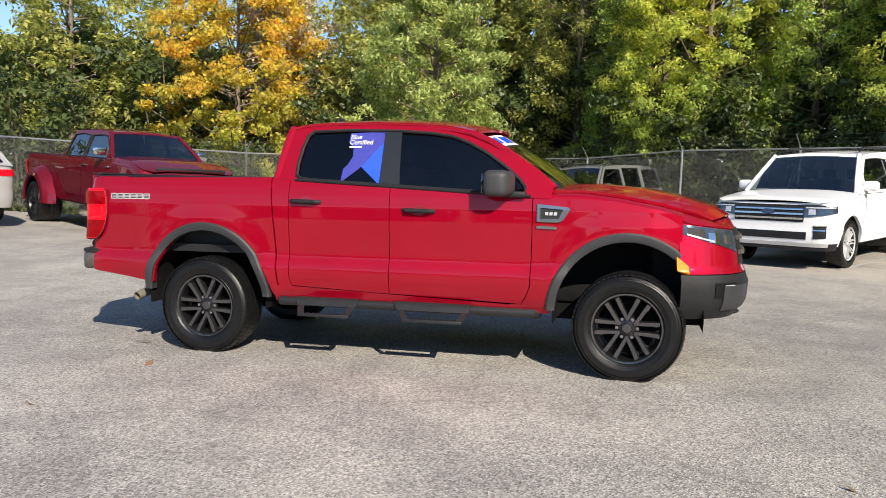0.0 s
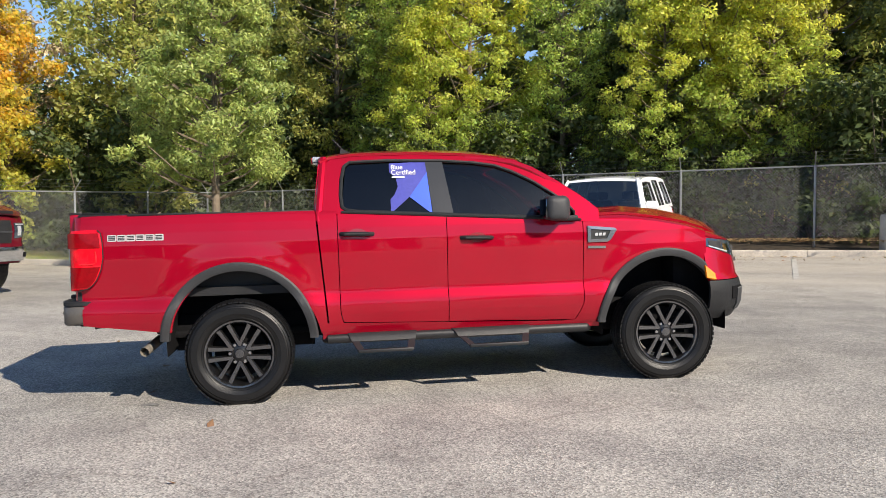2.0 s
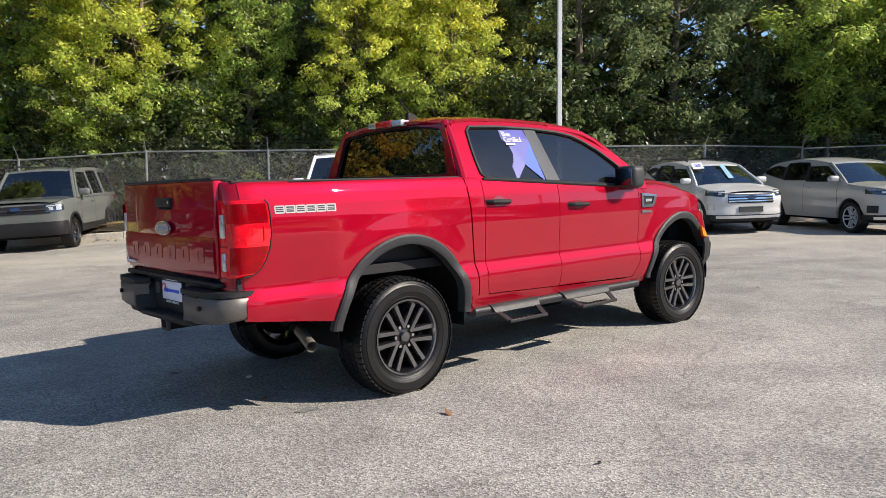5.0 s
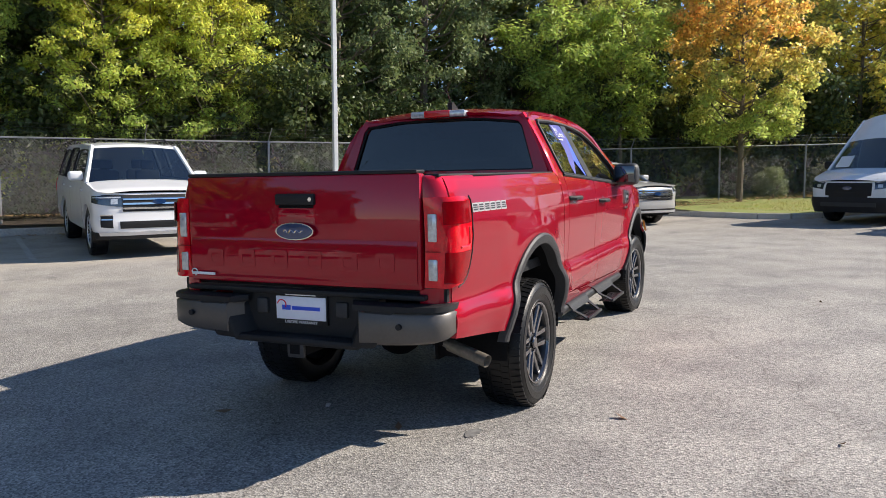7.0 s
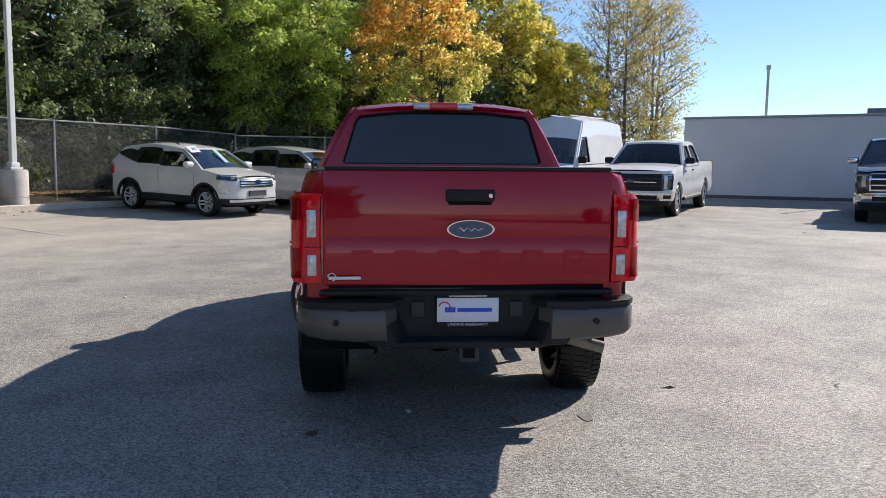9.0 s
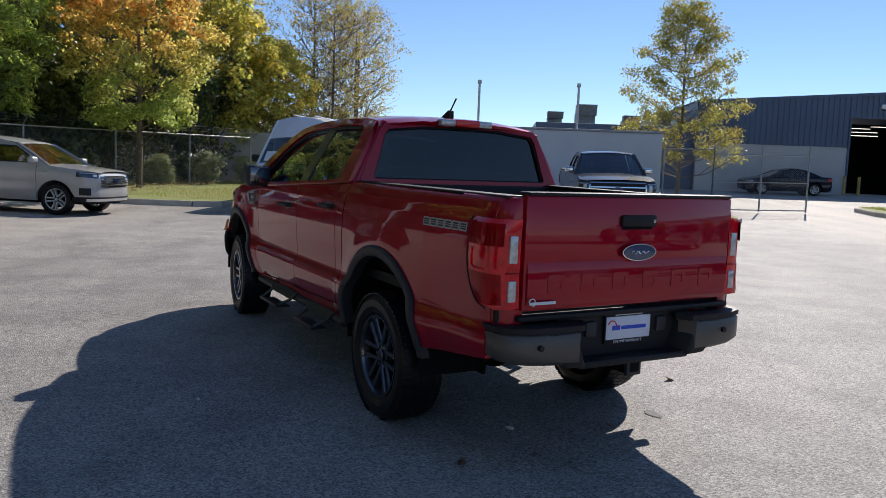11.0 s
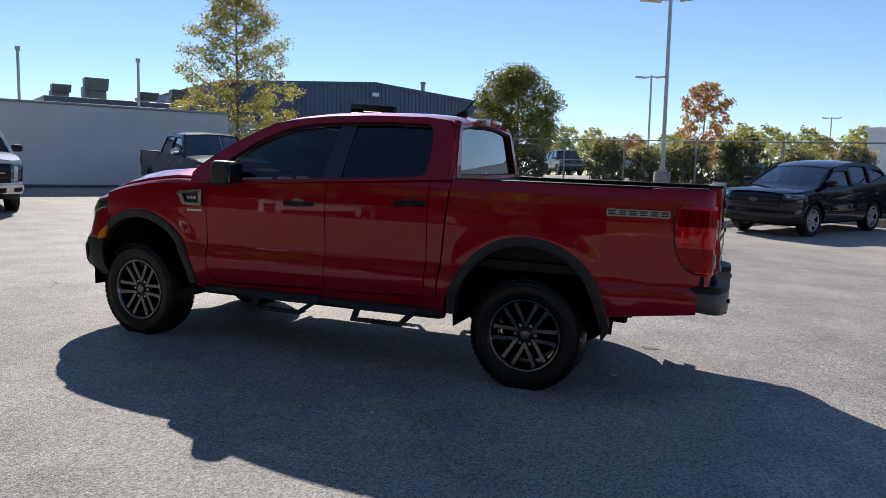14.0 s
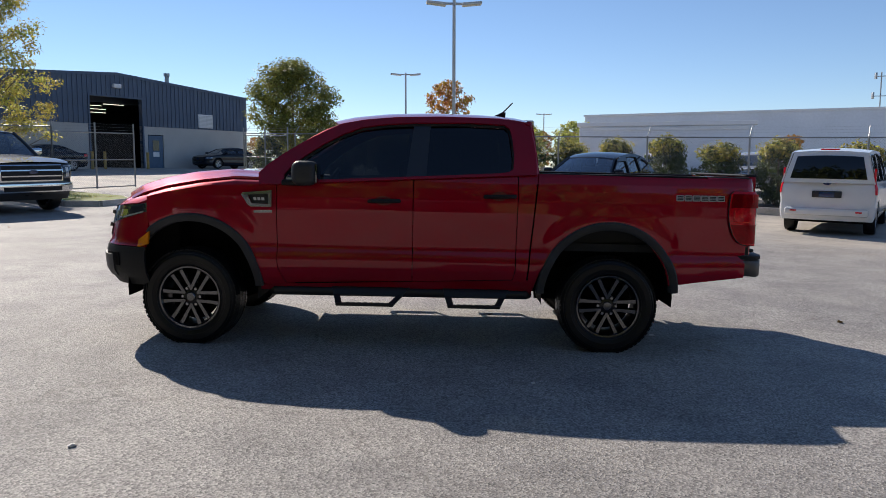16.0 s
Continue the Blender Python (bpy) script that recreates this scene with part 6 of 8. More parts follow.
    for sgn in (-1, 1):
        bm = bmesh.new()
        outer = [(xb1, top(xb1) - 0.02)] + [(x, top(x) - 0.02) for x in np.linspace(xb1, xb0, 8)[1:]] + [(x, roof_z(x) - (0.012 if k in (0, 10) else 0)) for k, x in enumerate(np.linspace(xr0, xr1, 11))]
        holes = []
        for a, b in windows:
            pts = []

            def lim(z, x, pad):
                u, w = ((z - top(e)) / (roof_z(r) - top(e)) for e, r in ((xb1, xr1), (xb0, xr0)))
                return (xb1 + (xr1 - xb1) * u + pad, xb0 + (xr0 - xb0) * w - pad)

            z0, z1 = top((a + b) / 2) + 0.03, min(min(roof_z(max(a, xr1)), roof_z(min(b, xr0))) - 0.075, win_top)
            zk = kick if a == windows[0][0] and len(windows) > 1 else 0.0
            zm = min(roof_z(max(xr1, min(xr0, (a + b) / 2))) - 0.075, win_top)
            l0, l1 = lim(z0, a, 0.07)[0], lim(z1, a, 0.07)[0]
            r0, r1 = lim(z0, b, 0.09)[1], lim(z1, b, 0.09)[1]
            pts = [(max(a, l0), z0 + zk), (min(b, r0), z0), (min(b, (r0 + r1) / 2 if b > r1 else b), (z0 + z1) / 2), (min(b, r1), z1), ((min(b, r1) + max(a, l1)) / 2, zm), (max(a, l1) + zk * 0.4, z1), (max(a, (l0 + l1) / 2), (z0 + z1) / 2 + zk * 0.4)]
            holes.append(pts)
        sheet(bm, outer, holes, lambda u, v: (u, sgn * wall_y(u, v), v))
        thicken(bm, 0.03)
        part("pillar_frame", bm, body, root, smooth=False)
        for pts in holes:
            bm = bmesh.new()
            sheet(bm, pts, (), lambda u, v: (u, sgn * (wall_y(u, v) - 0.012), v))
            part("side_window", bm, glass, root, smooth=False)
            bm = bmesh.new()
            tube(bm, [(u, sgn * (wall_y(u, v) + 0.001), v) for u, v in pts + pts[:1]], 0.012, 5)
            part("window_seal", bm, BLACK_PLASTIC, root)
        for h0, h1 in zip(holes, holes[1:]):
            bm = bmesh.new()
            quad = [h0[1], h1[0], (h1[5][0], h1[5][1]), (h0[3][0], h0[3][1])]
            bm.faces.new([bm.verts.new((u, sgn * (wall_y(u, v) + 0.004), v)) for u, v in quad])
            part("pillar_trim", bm, BLACK_PLASTIC, root, smooth=False)

    def screen(tt, u, end, lift=0.0):
        xb, xt = (xb0, xr0) if end > 0 else (xb1, xr1)
        zb = top(xb) - 0.01
        x = xb + (xt - xb) * u + end * (0.10 * (1 - tt * tt) * (1 - 0.4 * u)) + end * (0.02 * math.sin(math.pi * u) + lift)
        z = zb + (roof_z(xt) - zb) * u + (roof_crown - 0.012) * (1 - tt * tt) * u + lift * 0.5
        return (x, tt * (wall_y(xb, zb + 0.01) + (wall_y(xt, zro) - wall_y(xb, zb + 0.01)) * u - 0.005), z)

    bm = bmesh.new()
    grid(bm, [[screen(tt, u, 1) for tt in np.linspace(-0.97, 0.97, 11)] for u in np.linspace(0, scr_top, 7)])
    part("windscreen", bm, SCREEN if glass is GLASS else glass, root)
    bm = bmesh.new()
    grid(bm, [[screen(tt, u, 1, 0.003) for tt in np.linspace(-1, 1, 11)] for u in np.linspace(scr_top, 1.0, 6)])
    part("roof_header", bm, body, root)
    for sgn in (-1, 1):
        bm = bmesh.new()
        tube(bm, [screen(sgn * 0.985, u, 1, 0.005) for u in np.linspace(0, 1, 5)], 0.035, 6)
        part("windscreen_pillar", bm, body, root)
    bm = bmesh.new()
    grid(bm, [[screen(tt, u, -1) for tt in np.linspace(-1, 1, 11)] for u in np.linspace(0, 1, 7)])
    part("tailgate" if not bed else "cab_back", bm, body, root)
    bm = bmesh.new()
    grid(bm, [[screen(tt, u, -1, 0.012) for tt in np.linspace(-0.86, 0.86, 11)] for u in np.linspace(0.12, 0.84, 5)])
    part("rear_window", bm, TINT, root)
    bm = bmesh.new()
    rr = []
    for u in np.linspace(0, 1, 13):
        row = []
        for tt in np.linspace(-1, 1, 13):
            a, b = screen(tt, 1, 1), screen(tt, 1, -1)
            x = a[0] + (b[0] - a[0]) * u
            w = wall_y(xr0, zro) + 0.012
            row.append((x, tt * w, roof_z(x) + roof_crown * (1 - abs(tt) ** 2.5) * (1 - 0.35 * (2 * u - 1) ** 4)))
        rr.append(row)
    grid(bm, rr)
    part("roof", bm, body, root)
    if rails:
        for sgn in (-1, 1):
            bm = bmesh.new()
            y = sgn * (wall_y(xr0, zro) - 0.10)
            tube(bm, [(xr0 - 0.25, y, H - 0.03), (xr0 - 0.40, y, H + 0.035), (xr1 + 0.30, y, H + 0.035), (xr1 + 0.12, y, H - 0.03)], 0.018, 6)
            part("roof_rail", bm, BLACK_PLASTIC, root)
    # inside
    part("cabin_tub", _box(max(xb1, xr1 - 0.2) + 0.15, xb0 - 0.05, -hw + 0.13, hw - 0.13, sill + 0.05, top(0) - 0.12, 0.03), INTERIOR, root)
    for x in ([xr0 - 0.75, xr0 - 1.65] if xr0 - xr1 > 1.9 else [xr0 - 0.75]):
        for y in (-0.38, 0.38):
            bm = bmesh.new()
            box(bm, x - 0.14, x, y - 0.23, y + 0.23, 0.6, top(0) + 0.18, 0.05)
            box(bm, x - 0.12, x - 0.03, y - 0.12, y + 0.12, top(0) + 0.20, top(0) + 0.38, 0.03)
            part("seat", bm, SEAT, root)
    part("dashboard", _box(xb0 - 0.35, xb0 + 0.05, -hw + 0.14, hw - 0.14, 0.7, top(xb0) - 0.01, 0.05), INTERIOR, root)
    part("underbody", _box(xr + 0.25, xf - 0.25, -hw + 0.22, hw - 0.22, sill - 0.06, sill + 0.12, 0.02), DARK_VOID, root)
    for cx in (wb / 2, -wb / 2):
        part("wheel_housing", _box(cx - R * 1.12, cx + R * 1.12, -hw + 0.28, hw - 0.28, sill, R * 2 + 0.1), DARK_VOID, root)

    def patch(nm, t0, t1, z0, z1, off, mt, end=1, side=0, parent=root, lab="", cut=0.0, drop=0.0):
        for sgn in ((-1, 1) if side == 0 else (side,)):
            bm = bmesh.new()
            grid(bm, [[(lambda q: (q[0], sgn * q[1], q[2]))(ring(math.degrees(math.asin(min(1.0, math.sin(radians(t)) ** (1 / p)))), end, z0 + (z1 - z0) * j / 4 + cut * (t - t0) / max(1, t1 - t0) * (1 - j / 4) - drop * (t1 - t) / max(1, t1 - t0) * j / 4, off)) for j in range(5)] for t in np.linspace(t0, t1, 11)])
            ed = bmesh.ops.extrude_edge_only(bm, edges=[e for e in bm.edges if e.is_boundary])
            for v in ed["geom"]:
                if isinstance(v, bmesh.types.BMVert):
                    v.co.x -= end * 0.03
            bmesh.ops.recalc_face_normals(bm, faces=bm.faces)
            part(nm, bm, mt, parent, lab)

    t0, t1, z0, z1 = lamps
    t0, t1 = t0 * 0.70, t1 * 0.97
    patch("headlight", t0, t1, z0, z1, 0.010, HEADLAMP, cut=lamp_cut, drop=lamp_drop)
    patch("lamp_strip", t0 + 2, t1 - 4, z1 - 0.035 - lamp_drop * 0.9, z1 - 0.014 - lamp_drop * 0.9, 0.014, LAMP_CLEAR, cut=lamp_drop * 0.8, drop=-lamp_drop * 0.8)
    patch("lamp_reflector", t0 + 5, t0 + 13, z0 + 0.045, max(z0 + 0.075, z1 - 0.05 - lamp_drop), 0.014, LAMP_CLEAR)
    if grille:
        gt, g0, g1, gm, bars, bar_mat = grille
        gt *= 0.66
        patch("grille", 0, gt, g0, g1, 0.008, gm)
        for k in range(bars):
            z = g0 + (g1 - g0) * (k + 0.7) / (bars + 0.4)
            patch("grille_bar", 0, gt - 1, z - 0.015, z + 0.015, 0.022, bar_mat)
        bm = bmesh.new()
        zc = (g0 + g1) / 2 + 0.03
        q = ring(0, 1, zc, 0.035)
        slab(bm, [(0.11 * math.cos(a), 0.045 * math.sin(a)) for a in np.linspace(0, 2 * math.pi, 20, endpoint=False)], 0, 0.012)
        for v in bm.verts:
            v.co = Vector((q[0] + v.co.y, v.co.x, zc + v.co.z))
        bmesh.ops.recalc_face_normals(bm, faces=bm.faces)
        part("badge", bm, BLUE_OVAL, root, "plain dark oval badge", smooth=False)
    if bumper:
        for bt0, bt1, b0, b1, off, mt, end in bumper:
            patch("bumper", bt0, bt1, b0, b1, off, mt, end)
    if tail:
        for bt0, bt1, b0, b1 in tail:
            patch("tail_lamp", bt0, bt1, b0, b1, 0.012, tail_mat, -1)
    if cladding:
        for sgn in (-1, 1):
            bm = bmesh.new()
            out = []
            for x in np.linspace(-wb / 2 + R + 0.09, wb / 2 - R - 0.09, 12):
                out.append([(x, sgn * (hw - inset(z, x) + 0.006), z) for z in (sill - 0.01, sill + 0.08, sill + 0.16)])
            grid(bm, out)
            part("sill_cladding", bm, cladding, root)
            for cx in (wb / 2, -wb / 2):
                bm = bmesh.new()
                rr = R + 0.075
                o2 = []
                for k in range(17):
                    a = radians(180 * k / 16)
                    o2.append([(cx + (rr + d) * math.cos(a), sgn * (hw - inset(0.7, cx) + e), R * 0.95 + (rr + d) * 1.02 * math.sin(a)) for d, e in ((-0.005, -0.04), (-0.005, 0.012), (0.05, 0.010), (0.055, -0.01))])
                grid(bm, o2)
                part("arch_moulding", bm, cladding, root)
    for x, z0s in seams:
        for sgn in (-1, 1):
            bm = bmesh.new()
            grid(bm, [[(x + d, sgn * (hw - inset(z, x) + 0.0025), z) for d in (-0.005, 0.005)] for z in np.linspace(z0s, top(x) - 0.01, 10)])
            part("door_gap", bm, DARK_VOID, root)
            bm = bmesh.new()
            zz = top(x) - 0.13
            yy = hw - inset(zz, x) + 0.012
            box(bm, x + 0.07, x + 0.25, *sorted((sgn * (yy - 0.02), sgn * (yy + 0.015))), zz - 0.014, zz + 0.014, 0.008)
            part("door_handle", bm, mirror_mat or body, root)
    for sgn in (-1, 1):
        bm = bmesh.new()
        xm, zm = xb0 - 0.30, top(xb0) + 0.10
        y0, y1 = sorted((sgn * (hw - 0.06), sgn * (hw + 0.19)))
        box(bm, xm - 0.05, xm + 0.09, y0, y1, zm - 0.07, zm + 0.09 * (H / 1.8), 0.055, 4)
        part("door_mirror", bm, mirror_mat or body, root)
    if bed:
        b0, b1, zb = bed
        part("bed_floor", _box(b1 + 0.08, b0, -hw + 0.1, hw - 0.1, zb - 0.05, zb), BLACK_PLASTIC, root)
        for sgn in (-1, 1):
            y0, y1 = sorted((sgn * (hw - 0.16), sgn * (hw - 0.045)))
            part("bed_rail", _box(b1 + 0.04, b0, y0, y1, zb, top(b0 - 0.3) + 0.012, 0.01), BLACK_PLASTIC, root)
        part("tailgate", _box(xr + 0.03, xr + 0.12, -hw + 0.12, hw - 0.12, zb, top(xr + 0.1), 0.01), body, root)
        part("bed_head", _box(b0 - 0.03, b0 + 0.03, -hw + 0.08, hw - 0.08, zb, top(b0) - 0.01), BLACK_PLASTIC, root)
    wm, sp, style = wheel
    tw = min(0.26, 0.30 * R / 0.40 * 0.85)
    meshes = small_wheel(round(R, 3), round(tw, 3), round(R * 0.66, 3), wm, sp, style)
    for cx in (wb / 2, -wb / 2):
        for sgn in (-1, 1):
            w = new("wheel")
            w.parent = root
            w.matrix_basis = pose(cx, sgn * (hw - tw / 2 - 0.035), R, 0, 23 * cx, 180 if sgn > 0 else 0)
            for nm, me in meshes:
                c = new(nm, me)
                c.parent = w
    if extra:
        extra(root, dict(ring=ring, patch=patch, screen=screen, hw=hw, xf=xf, xr=xr, top=top, wall_y=wall_y))
    return root


def spot_from(contact, h, side, wb, W, rear=False):
    """Middle of a vehicle from the ground contact of one of its wheels; side: 1 left, -1 right."""
    h = Vector(h).normalized()
    left = Vector((-h.y, h.x))
    p = Vector(contact) - left * side * (W / 2 - 0.14) + h * (wb / 2 if rear else -wb / 2)
    return (p.x, p.y)


S = lambda s, q: tuple(site(s, q).xy)  # noqa: E731
HN, HS, HW = tuple(SN.xy), tuple(-SN.xy), tuple(-SD.xy)


def suv_line(xf, xr, z0, z1, z2, cowl):
    return [(xr, z2 - 0.05), (xr + 0.3, z2), (cowl, z1), (cowl + 0.15, z1 - 0.01), (xf - 0.25, z0 + 0.05), (xf, z0)]


def big_suv_trim(root, k):
    k["patch"]("lower_grille", 0, 38, 0.52, 0.64, 0.006, BLACK_PLASTIC)
    k["patch"]("air_intake", 46, 64, 0.53, 0.74, 0.008, BLACK_PLASTIC, cut=0.02)
    k["patch"]("intake_bar", 46, 65, 0.735, 0.755, 0.014, CHROME)
    k["patch"]("intake_bar", 46, 62, 0.665, 0.685, 0.016, CHROME)
    k["patch"]("hood_lip", 0, 62, 1.055, 1.075, 0.012, BLACK_PLASTIC)
    k["patch"]("bumper_blade", 0, 70, 0.40, 0.46, 0.012, SILVER_ALLOY)


vehicle("sport_utility_vehicle", "white full-size sport utility vehicle parked before the fence", "SUV", spot_from((5.0, 7.73), HS, 1, 3.11, 2.03), HS, 5.33, 2.03, 1.98, 3.11, 0.93, 0.41, WHITE_PAINT,
        suv_line(2.485, -2.845, 1.10, 1.24, 1.26, 1.30), (1.30, -2.75, 0.60, -2.50, 0.25), [(-2.62, -1.62), (-1.50, -0.60), (-0.50, 0.95)], sill=0.40,
        wheel=(SILVER_ALLOY, 9, "twin"), grille=(52, 0.80, 1.06, BLACK_PLASTIC, 3, CHROME), lamps=(49, 86, 0.88, 1.06), tail=[(60, 88, 0.95, 1.25)], lamp_cut=0.07,
        bumper=[(0, 89, 0.34, 0.46, 0.010, BLACK_PLASTIC, 1)], seams=((0.98, 0.55), (-0.48, 0.55), (-1.50, 0.80)), rails=True, extra=big_suv_trim)


def boxy_trim(root, k):
    k["patch"]("lamp_ring", 58, 70, 0.90, 1.02, 0.02, LAMP_CLEAR)


vehicle("compact_sport_utility_vehicle", "grey-green boxy compact utility vehicle with roof rails", "SUV", S(-7.9, 14.2 - 1.0), HS, 4.39, 1.89, 1.88, 2.67, 0.86, 0.36, GREENGREY_PAINT,
        suv_line(2.195, -2.195, 1.06, 1.14, 1.16, 1.05), (1.05, -2.12, 0.55, -1.95, 0.22), [(-1.98, -1.18), (-1.05, -0.25), (-0.15, 0.80)], sill=0.36,
        wheel=(RIM, 5, "twin"), grille=(70, 0.84, 1.02, BLACK_PLASTIC, 1, GREY_PLASTIC), lamps=(56, 80, 0.86, 1.02), tail=[(66, 88, 0.9, 1.15)],
        bumper=[(0, 89, 0.36, 0.66, 0.012, BLACK_PLASTIC, 1)], seams=((0.85, 0.5), (-0.2, 0.5)), rails=True, cladding=BLACK_PLASTIC, extra=boxy_trim)


def small_crossover_trim(root, k):
    k["patch"]("plate_blank", 0, 18, 0.50, 0.62, 0.03, GREY_PLASTIC)
    k["patch"]("fog_bezel", 62, 80, 0.55, 0.68, 0.012, LAMP_CLEAR)
    k["patch"]("skid_trim", 0, 60, 0.36, 0.42, 0.016, SILVER_ALLOY)
    bm = bmesh.new()
    grid(bm, [[k["screen"](t, u, 1, 0.012) for t in (0.05, 0.22)] for u in (0.3, 0.85)])
    part("price_sticker", bm, material("pale_blue_sticker", (0.25, 0.45, 0.65), rough=0.5), root, smooth=False)
    bm = bmesh.new()
    grid(bm, [[k["screen"](t, u, 1, 0.012) for t in (-0.92, -0.55)] for u in (0.72, 0.98)])
    part("year_sticker", bm, WHITE_DECAL, root, "white sticker with the number 20", smooth=False)
    c = Vector(k["screen"](-0.735, 0.85, 1, 0.02))
    a = Vector(k["screen"](-0.735, 0.98, 1, 0.02)) - Vector(k["screen"](-0.735, 0.72, 1, 0.02))
    b = Vector(k["screen"](-0.55, 0.85, 1, 0.02)) - Vector(k["screen"](-0.92, 0.85, 1, 0.02))
    m = Matrix((b.normalized(), a.normalized(), b.cross(a).normalized())).transposed().to_4x4()
    m.translation = c
    text_part("year_number", "20", 0.15, 0.001, BLUE_DECAL, root, m)


vehicle("small_crossover", "silver small crossover with a price sticker on its windscreen", "crossover", spot_from((11.40, 4.52), HS, -1, 2.52, 1.77), HS, 4.10, 1.77, 1.65, 2.52, 0.80, 0.335, SILVER_PAINT,
        suv_line(2.06, -2.04, 0.92, 1.06, 1.16, 1.12), (1.12, -1.95, 0.35, -1.62, 0.22), [(-1.70, -1.12), (-1.02, -0.30), (-0.20, 0.82)], sill=0.30,
        wheel=(SILVER_ALLOY, 5, "twin"), grille=(56, 0.70, 0.90, BLACK_PLASTIC, 3, CHROME), lamps=(62, 88, 0.84, 0.98), tail=[(64, 88, 0.85, 1.05)],
        bumper=[(0, 89, 0.30, 0.44, 0.012, BLACK_PLASTIC, 1)], seams=((0.92, 0.42), (-0.25, 0.42)), cladding=BLACK_PLASTIC, rails=True, p=0.55, ax=0.55, extra=small_crossover_trim, arc=0.09, kick=0.16)


def crossover_trim(root, k):
    k["patch"]("fog_bezel", 62, 82, 0.48, 0.64, 0.010, BLACK_PLASTIC)
    k["patch"]("bumper_blade", 0, 70, 0.34, 0.40, 0.02, SILVER_ALLOY)


vehicle("mid_size_crossover", "silver mid-size crossover with a chrome grille", "crossover", spot_from((13.40, 1.98), HS, -1, 2.85, 1.93), HS, 4.80, 1.93, 1.74, 2.85, 0.92, 0.36, paint("grey_silver_paint", (0.40, 0.40, 0.39), 0.6),
        suv_line(2.345, -2.455, 0.98, 1.10, 1.20, 1.25), (1.25, -2.35, 0.40, -1.85, 0.24), [(-2.0, -1.2), (-1.10, -0.28), (-0.18, 0.92)], sill=0.32,
        wheel=(SILVER_ALLOY, 5, "twin"), grille=(58, 0.66, 0.92, CHROME, 4, BLACK_PLASTIC), lamps=(62, 88, 0.86, 1.0), tail=[(30, 88, 0.95, 1.08)],
        bumper=[(0, 89, 0.32, 0.44, 0.012, BLACK_PLASTIC, 1)], seams=((1.0, 0.42), (-0.23, 0.42)), p=0.55, ax=0.55, extra=crossover_trim, arc=0.11, kick=0.14)


def van_trim(root, k):
    k["patch"]("grille_lower", 0, 27, 0.655, 0.705, 0.008, BLACK_PLASTIC)
    k["patch"]("lower_grille", 0, 40, 0.44, 0.54, 0.018, GREY_PLASTIC)
    bm = bmesh.new()
    grid(bm, [[k["screen"](t, u, 1, 0.012) for t in (-0.84, -0.45)] for u in (0.06, 0.26)])
    part("windscreen_notice", bm, WHITE_DECAL, root, "white paper notice behind the windscreen", smooth=False)
    part("side_step", _box(-0.6, 0.9, k["hw"] - 0.06, k["hw"] + 0.06, 0.34, 0.40, 0.02), SILVER_ALLOY, root)
    for sgn in (-1, 1):
        for z0, z1 in ((1.42, 2.15),):
            bm = bmesh.new()
            tube(bm, [(x, sgn * (k["wall_y"](x, z) + 0.004), z) for x, z in ((-0.1, z0), (-0.1, z1), (-2.6, z1), (-2.6, z0), (-0.1, z0))], 0.010, 5)
            part("side_pressing", bm, WHITE_PAINT, root)
    for y in (-0.3, 0.3):
        part("roof_rib", _box(-2.7, 0.6, y - 0.03, y + 0.03, 2.695, 2.725, 0.01), WHITE_PAINT, root)


vehicle("cargo_van", "white high-roof cargo van with black lower bumper", "van", spot_from((14.82, -4.80), HW, 1, 3.75, 2.06), HW, 5.98, 2.06, 2.72, 3.75, 1.02, 0.36, WHITE_PAINT,
        [(-3.1, 1.30), (1.9, 1.30), (2.1, 1.28), (2.55, 1.16), (2.9, 1.02)], (2.05, -3.02, 0.85, -2.92, 0.26), [(0.75, 1.85)], sill=0.36,
        wheel=(RIM_BLACK, 6, "single"), grille=(49, 0.70, 1.0, BLACK_PLASTIC, 3, BLACK_PLASTIC), lamps=(52, 80, 0.85, 1.12), tail=[(72, 88, 0.95, 1.5)], lamp_drop=0.10, lamp_cut=0.06,
        bumper=[(0, 89, 0.30, 0.66, 0.014, BLACK_PLASTIC, 1)], seams=((0.72, 0.5),), mirror_mat=BLACK_PLASTIC, roof_crown=0.16, front_lean=0.12, p=0.5, ax=0.5, cladding=BLACK_PLASTIC, extra=van_trim, scr_top=0.56, win_top=2.06)


